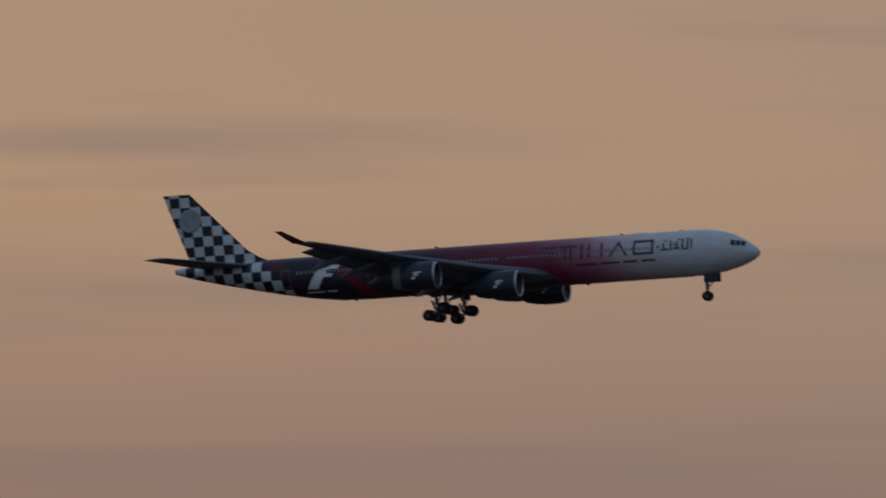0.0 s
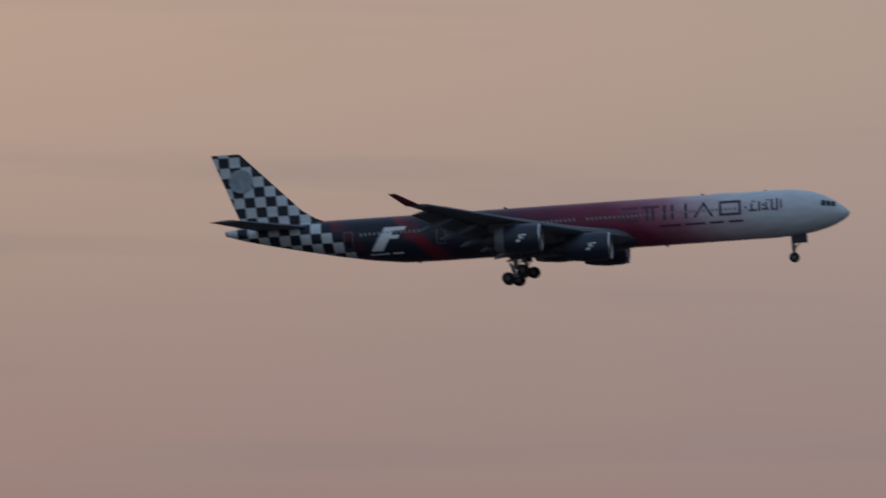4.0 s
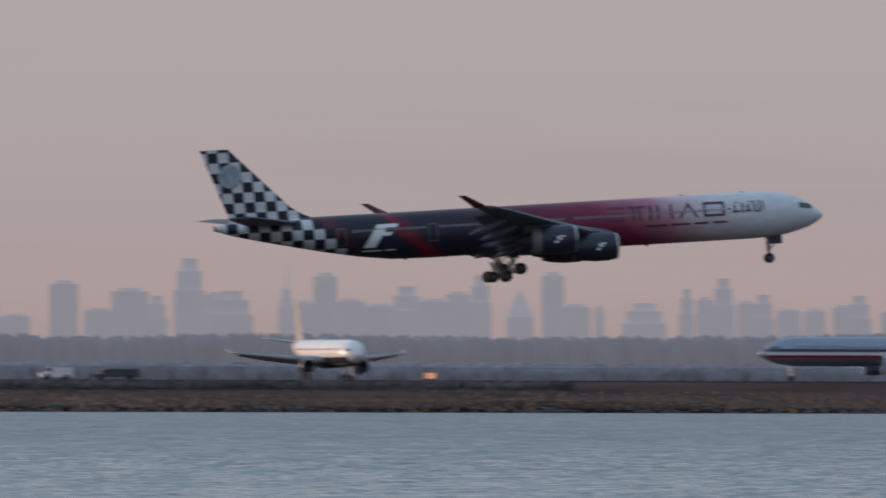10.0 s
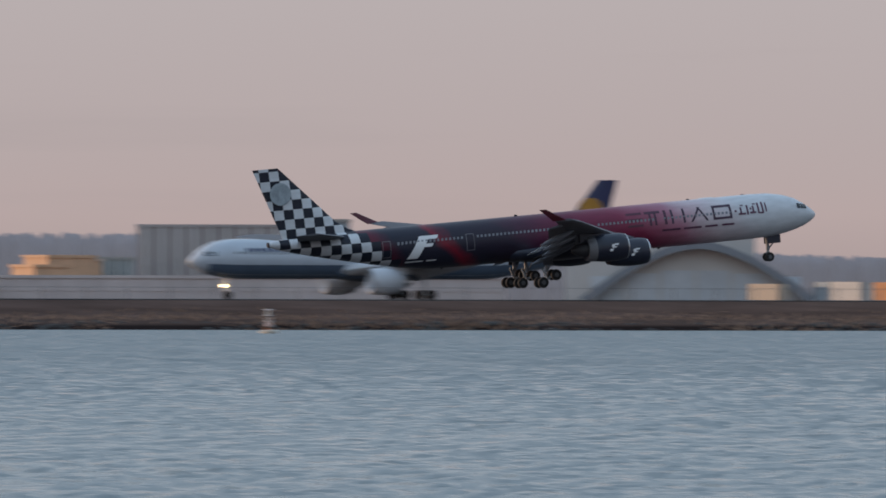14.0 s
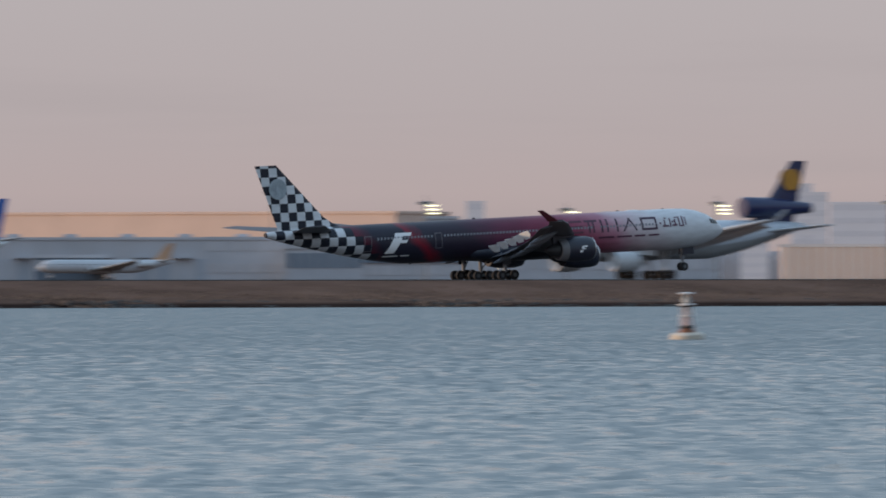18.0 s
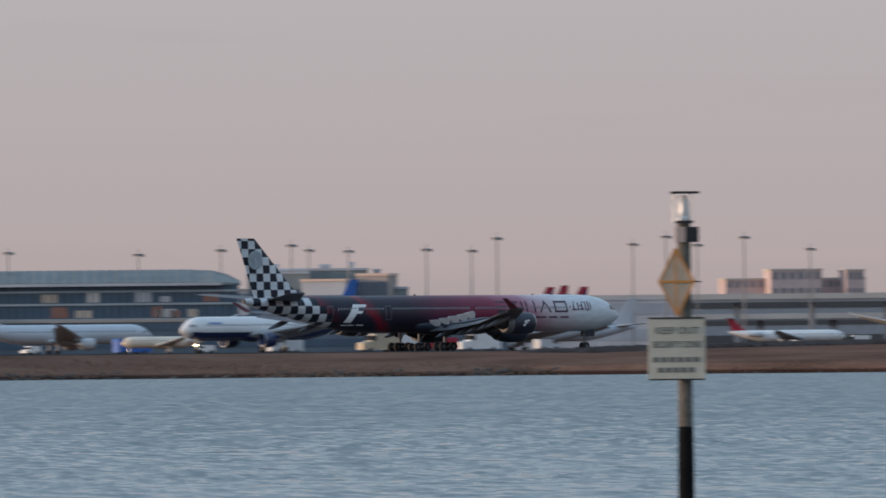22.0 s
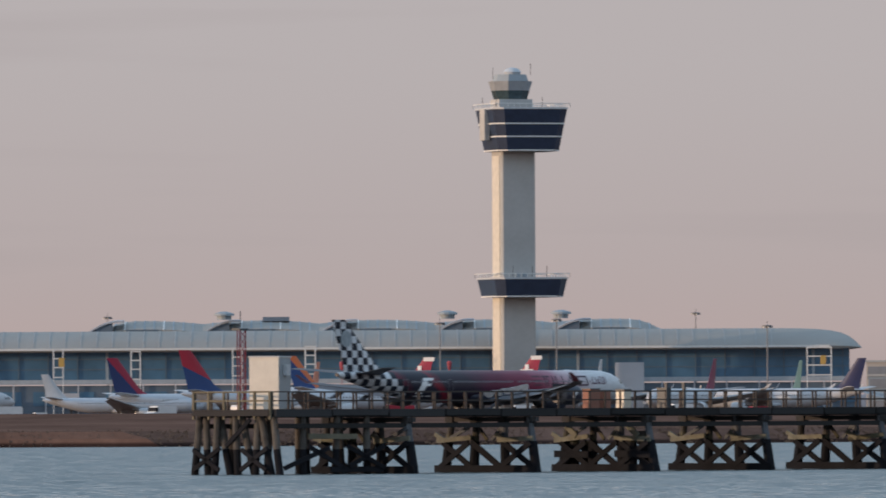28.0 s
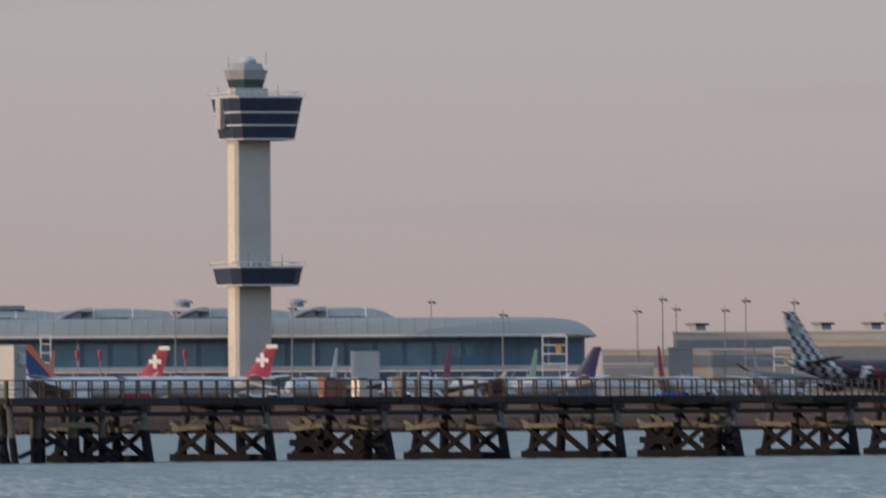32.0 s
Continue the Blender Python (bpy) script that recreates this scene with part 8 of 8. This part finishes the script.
def pier():
    timber = pier_wood()
    rust = surface("rusty_rail", (0.050, 0.040, 0.036), 0.8, vary=0.3)
    pale = surface("bleached_rail", (0.14, 0.125, 0.088), 0.85, vary=0.25)
    bleached = surface("bleached_wale", (0.145, 0.145, 0.115), 0.9, vary=0.35, scale=1.5, fine=9)
    a, c = Vector((*far(45.60, 716), 0)), Vector((*far(50.6, 788), 0))
    a += (c - a).normalized() * 6.35
    ang = math.degrees(math.atan2(c.y - a.y, c.x - a.x))
    ob = thing("pier", pose(a.x, a.y, 0, 0, 0, ang), "old timber pier on braced piles with a rusty railing", "pier")
    rng = random.Random(8)
    LEN, WIDE = 110.0, 6.8

    def bar(name, p, q, w, h, mat=timber, parent=ob):
        bm = bmesh.new()
        beam(bm, p, q, w, h)
        return part(name, bm, mat, parent)
    part("deck", boxes((0, LEN, -0.1, WIDE + 0.1, 3.86, 4.1)), surface("deck_boards", (0.06, 0.053, 0.048), 0.9, vary=0.3, scale=0.8), ob)
    for k in range(int(LEN / 5.2)):
        x = k * 5.2
        part("edge_board", boxes((x + 0.05, x + 5.1, -0.32, -0.12, 3.70 + rng.uniform(-0.05, 0.04), 4.14)), timber, ob)
    for y in (0.3, 3.4, 6.5):
        bar("stringer", (0, y, 3.74), (LEN, y, 3.74), 0.30, 0.26)
    for y in (-0.1, WIDE):
        bar("lower_stringer", (0.3, y, 3.08), (LEN, y, 3.08), 0.28, 0.30)
    part("end_board", boxes((-0.3, -0.12, 0, WIDE, 3.72, 4.12)), timber, ob)
    grey = surface("bleached_pile", (0.082, 0.075, 0.068), 0.9, vary=0.35, scale=1.2, fine=9, bump=0.3)
    tide = surface("tide_black_pile", (0.014, 0.015, 0.019), 0.9, vary=0.3)
    silvered = surface("silvered_pile", (0.10, 0.11, 0.125), 0.9, vary=0.35, scale=1.2, fine=9)
    tide.node_tree.nodes["Principled BSDF"].inputs["Specular IOR Level"].default_value = 0.1

    def post(x, y0, y1, top, r, upper, dx=0.0):
        """A pile leaning across the pier, black below the tide mark."""
        ym = y0 + (y1 - y0) * 0.5
        bm = bmesh.new()
        rod(bm, (x, y0 + (y0 - ym) * 0.8, -1.4), (x + dx * 0.5, ym, 1.6), r * 1.1, 9, r)
        part("post_foot", bm, tide, ob)
        bm = bmesh.new()
        rod(bm, (x + dx * 0.5, ym, 1.6), (x + dx, y1, top), r, 9, r * 0.9)
        part("timber_post", bm, upper, ob)
    # weathered raking piles of the outer end
    for y0, y1, x, dx in ((7.1, 6.7, 0.2, 0.1), (6.0, 6.3, 0.3, 0.2), (5.3, 4.9, 0.2, -0.1), (4.1, 5.1, 0.4, 0.2), (3.2, 3.4, 0.2, 0.0), (2.0, 3.2, 0.5, 0.1), (1.7, 1.6, 0.2, 0.2), (0.4, 1.3, 0.4, 0.0), (-0.4, 0.2, 0.3, 0.1),
                          (6.6, 6.6, 2.9, 0.3), (3.5, 3.4, 3.1, 0.2), (0.1, 0.1, 2.9, 0.0), (0.2, 0.1, 5.9, 0.1), (3.4, 3.4, 6.6, 0.0), (0.0, 0.2, 8.6, 0.2), (6.4, 6.6, 6.2, 0.1), (6.4, 6.5, 9.0, 0.0), (3.2, 3.4, 9.6, 0.0)):
        post(x, y0, y1, 3.7, 0.24, grey, dx)
    for p, q in (((-0.1, 6.9, 0.3), (-0.1, 4.5, 1.7)), ((-0.1, 4.0, 1.8), (-0.1, 1.8, 3.5)), ((-0.1, 4.6, 0.3), (-0.1, 6.9, 1.6)), ((-0.1, 2.7, 0.3), (-0.1, 0.3, 1.7)), ((-0.1, 0.4, 0.3), (-0.1, 2.6, 1.6)), ((0.8, -0.3, 0.4), (4.9, -0.3, 1.7)),
                 ((6.2, -0.3, 0.4), (3.0, -0.3, 1.8)), ((6.6, -0.4, 0.5), (9.8, -0.4, 1.8)), ((9.8, -0.4, 0.4), (6.4, -0.4, 1.8))):
        bar("brace", p, q, 0.14, 0.28, tide)
    bar("wale", (3.0, -0.3, 2.42), (7.4, -0.3, 2.40), 0.14, 0.34, pale)
    bar("wale", (5.0, -0.3, 0.3), (9.8, -0.3, 0.3), 0.14, 0.34, tide)
    # braced bents across the pier: two cross-braced pairs of legs each, open water between the bents
    legs = ((7.5, 6.9), (4.85, 4.7), (2.1, 2.25), (-0.65, -0.1))
    for gi, x in enumerate((12.2, 23.7, 34.85, 46.2, 57.9, 69.7, 82.0, 93.5, 105.0)):
        dense = gi in (2, 5, 8)
        for k, (y0, y1) in enumerate(legs):
            y0 += rng.uniform(-0.12, 0.12)
            bm = bmesh.new()
            rod(bm, (x, y0 + (y0 - y1) * 0.5, -1.4), (x, y0 * 0.45 + y1 * 0.55, 2.0), 0.38, 9, 0.30)
            part("post_foot", bm, tide, ob)
            bm = bmesh.new()
            rod(bm, (x, y0 * 0.45 + y1 * 0.55, 2.0), (x + rng.uniform(-0.1, 0.1), y1, 3.6), 0.25, 9, 0.22)
            part("timber_post", bm, silvered if k == 3 or rng.random() < 0.25 else timber, ob)
            part("cap_block", boxes((x - 0.26, x + 0.26, y1 - 0.3, y1 + 0.3, 3.2, 3.6)), timber, ob)
        bar("cap_beam", (x, -0.75, 3.44), (x, 7.4, 3.44), 0.30, 0.30)
        bar("wale", (x - 0.4, -1.15, 0.24), (x - 0.4, 8.0, 0.24), 0.22, 0.46, tide)
        for y0, y1 in ((-0.65, 2.1), (4.85, 7.5)):
            tilt = rng.uniform(-0.14, 0.14)
            bar("upper_wale", (x - 0.42, y0 - 0.1, 2.16 + tilt), (x - 0.42, y1 + 0.3, 2.16 - tilt), 0.16, 0.30, bleached if rng.random() < 0.75 else timber)
            bar("brace", (x - 0.34, y0, 0.35), (x - 0.34, y1 - 0.1, 1.95), 0.14, 0.36, tide)
            bar("brace", (x - 0.46, y1, 0.35), (x - 0.46, y0 + 0.1, 1.95), 0.14, 0.36, tide)
            if dense:
                for q in (0.3, 0.7):
                    post(x + rng.uniform(-0.1, 0.4), y0 + (y1 - y0) * q, y0 + (y1 - y0) * q + rng.uniform(-0.3, 0.3), rng.uniform(2.0, 2.7), 0.36, timber)
                bar("wale", (x - 0.5, y0 - 0.2, 1.1), (x - 0.5, y1 + 0.2, 1.15), 0.16, 0.44, tide)
                bar("stub", (x - 0.5, y0 + 0.9, 2.3), (x - 0.5, y0 + 1.8, 3.0), 0.14, 0.4, bleached)
            # raking end pieces on the wale and struts up to the deck
            bar("strut", (x - 0.45, y1 + 0.45, 2.5), (x - 0.45, y1 - 0.45, 2.05), 0.14, 0.28, bleached)
            if rng.random() < 0.6:
                bar("strut", (x - 0.3, y0 + 0.2, 2.95), (x - 0.3, y0 + 1.9, 2.2), 0.12, 0.22, silvered)
        bar("brace", (x - 0.3, 4.8, 1.95), (x - 0.3, 2.3, 0.35), 0.14, 0.40, tide)
        if gi % 3 != 1:
            bar("brace", (x - 0.42, 2.2, 1.95), (x - 0.42, 4.7, 0.35), 0.14, 0.34, tide)
        bar("strut", (x, 3.7, 2.1), (x, 4.6, 3.05), 0.12, 0.22, timber)
        bar("strut", (x, 3.3, 2.1), (x, 2.3, 3.05), 0.12, 0.22, silvered)
    # railing
    for y, mat in ((-0.05, rust), (WIDE, rust)):
        n = int(LEN / 1.47)
        for i in range(n + 1):
            x = i * 1.47
            old = False
            bm = bmesh.new()
            box(bm, x - 0.05, x + 0.05, y - 0.05, y + 0.05, 3.7 if old else 4.1, 5.28)
            part("rail_post", bm, pale if old else mat, ob)
        for z in (4.68, 5.24):
            bar("rail", (0, y, z), (LEN, y, z), 0.06, 0.08, mat)
    for z in (4.68, 5.24):
        bar("end_rail", (-0.15, 0, z), (-0.15, WIDE, z), 0.08, 0.11, pale)
    for k in range(6):
        y = WIDE * k / 5
        part("rail_post", boxes((-0.22, -0.08, y - 0.08, y + 0.08, 3.5, 5.3)), pale, ob, "bleached timber post")
    # things on the pier
    base = ob.matrix_world
    hut = thing("equipment_cabin", base @ pose(3.9, 4.0, 4.1, 0, 0, -67), "tall cream metal cabin standing on the pier", "cabin")
    part("wall", boxes((-1.0, 1.0, -1.0, 1.1, 0.05, 3.35)), surface("cream_metal", (0.66, 0.62, 0.55), 0.55, vary=0.08, scale=1.0), hut)
    part("roof", boxes((-1.06, 1.06, -1.06, 1.16, 3.35, 3.43)), LIGHT_GREY, hut)
    # the cabin's shade on its east side is painted on in grey
    part("east_panel", boxes((1.0, 1.03, -0.95, 1.05, 0.1, 3.3)), GREY, hut, "east face painted grey as the shaded side")
    part("vent_box", boxes((1.03, 1.3, -0.3, 0.35, 2.2, 2.9)), LIGHT_GREY, hut, "pale vent box")
    part("base_frame", boxes((-1.1, 1.1, -1.1, 1.2, 0.0, 0.06)), STEEL_DARK, hut)
    pole = thing("beacon_pole", base @ pose(3.4, 6.1, 4.1), "thin red lattice pole with beacon on the pier", "beacon")
    bm = bmesh.new()
    for cx, cy in ((-0.26, -0.2), (0.26, -0.2), (0.0, 0.28)):
        rod(bm, (cx, cy, 0), (cx, cy, 5.1), 0.045, 5)
    for i in range(11):
        z = i * 0.46
        rod(bm, (-0.26, -0.2, z), (0.26, -0.2, z + 0.46), 0.03, 4)
        rod(bm, (0.26, -0.2, z), (-0.26, -0.2, z + 0.46), 0.03, 4)
        rod(bm, (-0.26, -0.2, z), (0.26, -0.2, z), 0.025, 4)
    part("lattice", bm, surface("weathered_red", (0.20, 0.035, 0.05), 0.7, vary=0.25), pole)
    part("platform", boxes((-0.4, 0.4, -0.34, 0.4, 5.1, 5.2)), STEEL_DARK, pole)
    bm = bmesh.new()
    rod(bm, (0, 0, 5.2), (0, 0, 6.3), 0.03, 5)
    part("finial", bm, STEEL_DARK, pole)
    for x, w, h, m2, lab in ((30.7, 0.9, 1.25, BRICK, "rusty brown cabinet on the pier"), (31.9, 0.6, 1.15, BRICK, "small rusty box on the pier"), (33.8, 0.7, 1.2, CREAM, "cream cabinet on the pier"), (37.7, 0.6, 1.3, STEEL_DARK, "dark bollard on the pier")):
        cab = thing("pier_cabinet", base @ pose(x, 1.0, 4.1), lab, "cabinet")
        part("body", boxes((-w / 2, w / 2, -0.35, 0.35, 0, h)), m2, cab)
        part("lid", boxes((-w / 2 - 0.04, w / 2 + 0.04, -0.39, 0.39, h, h + 0.06)), STEEL_DARK, cab)
    for x in (36.8, 38.5):
        lp = thing("gate_post", base @ pose(x, -0.05, 4.1), "dark steel gate post in the railing", "gate post")
        part("upright", boxes((-0.09, 0.09, -0.09, 0.09, 0, 1.6)), STEEL_DARK, lp)
        part("cap", boxes((-0.13, 0.13, -0.13, 0.13, 1.6, 1.68)), STEEL_DARK, lp)


pier()


def runway_sign(az, d, label):
    x, y = far(az, d)
    ob = thing("runway_sign", pose(x, y, 3.58, 0, 0, -az), label, "sign", "runway signs")
    part("panel", boxes((-0.75, 0.75, -0.1, 0.1, 0.35, 1.15)), lamp_glow("sign_lit_amber", (1.0, 0.42, 0.22), 0.5), ob, "amber lit face")
    for s in (-0.6, 0.6):
        part("leg", boxes((s - 0.06, s + 0.06, -0.06, 0.06, 0, 0.35)), STEEL_DARK, ob)


runway_sign(9.731, 1640, "small amber lit guidance sign beside the taxiway")


def far_lamp(az, d, top):
    x, y = far(az, d)
    ob = thing("street_lamp", pose(x, y, GROUND_Z), "lit orange street lamp among the far blocks", "street lamp", "far street lamps")
    h = top - GROUND_Z
    bm = bmesh.new()
    rod(bm, (0, 0, 0), (0, 0, h), 0.12, 6)
    part("pole", bm, HAZY_STEEL, ob)
    bm = bmesh.new()
    skin(bm, [ring_z(0, 0, h + z, r, 10) for z, r in ((0, 0.2), (0.25, 0.75), (0.7, 0.8), (1.1, 0.3))])
    part("lantern", bm, lamp_glow("street_lamp_glow", (1.0, 0.45, 0.16), 2.0), ob, "glowing orange lantern")


for az, d, top in ((-3.407, 3900, 17.0), (-2.556, 3900, 8.6)):
    far_lamp(az, d, top)


# ---- motion ----
# seconds, nose tip along the runway, its height, pitch
FLIGHT = [
   (0.0, -433.17, 59.60, 3.25), (0.5, -398.00, 57.85, 3.5), (1.0, -362.74, 56.10, 3.75), (1.5, -327.30, 54.30, 3.84), (2.0, -291.88, 52.50, 3.86),
   (2.5, -256.48, 50.70, 3.87), (3.0, -221.09, 48.90, 3.89), (3.5, -185.68, 47.10, 3.90), (5.5, -43.85, 40.00, 3.40), (6.0, -8.15, 38.00, 3.42),
   (6.5, 27.53, 36.20, 3.45), (7.0, 63.23, 34.40, 3.48), (7.5, 99.00, 32.50, 3.50), (8.0, 134.85, 30.60, 3.47), (8.5, 170.72, 28.90, 3.43),
   (9.0, 206.54, 27.30, 3.40), (9.5, 242.41, 25.40, 3.50), (10.0, 278.40, 23.80, 3.60), (10.5, 314.52, 22.20, 3.80), (11.0, 350.60, 20.80, 4.00),
   (11.5, 386.48, 19.50, 4.25), (12.0, 422.30, 18.50, 4.50), (12.5, 458.22, 17.70, 4.90), (13.0, 494.24, 16.60, 5.25), (13.5, 530.27, 15.70, 5.24),
   (14.0, 566.25, 14.80, 5.23), (14.5, 602.12, 14.20, 5.22), (15.0, 638.03, 13.50, 5.21), (15.5, 674.26, 12.90, 5.20), (16.0, 711.60, 12.50, 5.00),
   (16.5, 748.94, 11.77, 4.23), (17.0, 786.29, 11.25, 3.47), (17.5, 823.63, 10.73, 2.70), (18.0, 859.92, 10.71, 2.67), (18.5, 895.83, 10.64, 2.57),
   (19.0, 931.38, 10.47, 2.32), (19.5, 966.43, 10.20, 1.92), (20.0, 1001.03, 9.84, 1.40), (20.5, 1035.16, 9.34, 0.66), (21.0, 1068.80, 8.93, 0.05),
   (21.5, 1101.84, 8.90, 0.00), (22.0, 1134.18, 8.90, 0.00), (22.5, 1165.84, 8.90, 0.00), (23.0, 1196.83, 8.90, 0.00), (23.5, 1227.20, 8.90, 0.00),
   (24.0, 1257.25, 8.90, 0.00), (24.5, 1286.86, 8.90, 0.00), (25.0, 1315.08, 8.90, 0.00), (25.5, 1343.31, 8.90, 0.00), (26.0, 1371.53, 8.90, 0.00),
   (26.5, 1399.75, 8.90, 0.00), (27.0, 1426.68, 8.90, 0.00), (27.5, 1453.08, 8.90, 0.00), (28.0, 1478.99, 8.90, 0.00), (28.5, 1504.36, 8.90, 0.00),
   (29.0, 1529.20, 8.90, 0.00), (29.5, 1553.51, 8.90, 0.00), (30.0, 1577.29, 8.90, 0.00), (30.5, 1600.58, 8.90, 0.00), (31.0, 1623.39, 8.90, 0.00),
   (31.5, 1645.76, 8.90, 0.00), (32.0, 1667.66, 8.90, 0.00),
]


def motions():
    rows = []
    for t, x, z, p in FLIGHT:
        r = radians(p)
        # the runway slants a little away from the bay; the approach comes in slightly nearer
        mid = x - 37.0
        near = SLANT * (mid - 600.0) + float(np.interp(t, (0.0, 1.0, 2.0, 3.5, 5.5, 8.0, 10.0, 11.0, 12.0, 13.0, 14.0, 15.5), (-6, 14, 20, 23, 30, 32, 26, 19, 12, 7, 4, 2)))
        k = (RUNWAY_Y + near) / RUNWAY_Y
        x, z = mid * k + 37.6 * math.cos(SLANT), EYE_Z + (z - EYE_Z) * k - 0.2
        rows.append((t, pose(x + 5.3 * math.sin(r), RUNWAY_Y + near + 37.6 * math.sin(SLANT), z - 5.3 * math.cos(r), 0, -p, math.degrees(SLANT))))
    walk(jet, rows)
    # the wheel trucks hang nose-up until they meet the runway
    for truck, c, pair in TRUCKS:
        hang = pose(c.x, c.y, c.z - 0.12, 0, -24 if pair else 0, 0)
        flat = pose(c.x, c.y, c.z + 0.12)
        walk(truck, [(0.0, hang), (15.3, hang), (16.3, flat), (32.0, flat)] if pair else [(0.0, hang), (20.4, hang), (21.2, flat), (32.0, flat)])
    # the wings sag as the weight comes onto the wheels
    for s, wing in WINGS:
        root = pose(0, s * 2.2, 4.1)
        sag = lambda a: root @ pose(0, 0, 0, -s * a, 0, 0) @ root.inverted()
        walk(wing, [(0.0, sag(0)), (18.0, sag(0)), (19.0, sag(0.7)), (19.8, sag(2.6)), (20.7, sag(4.3)), (22.5, sag(4.0)), (32.0, sag(3.8))])
    for sp, x, y, z in SPOILERS:
        walk(sp, [(0.0, pose(x, y, z)), (15.6, pose(x, y, z)), (16.4, pose(x, y, z, 0, 58, 0)), (32.0, pose(x, y, z, 0, 58, 0))])
    # the far jet drifts to the right as it climbs
    walk(distant, [(0.0, pose(-340.0, 4490, 147, 0, -2, 0)), (8.0, pose(-190.0, 4497, 145.5, 0, -2, 0)), (32.0, pose(250.0, 4500, 141, 0, -2, 0))])


motions()
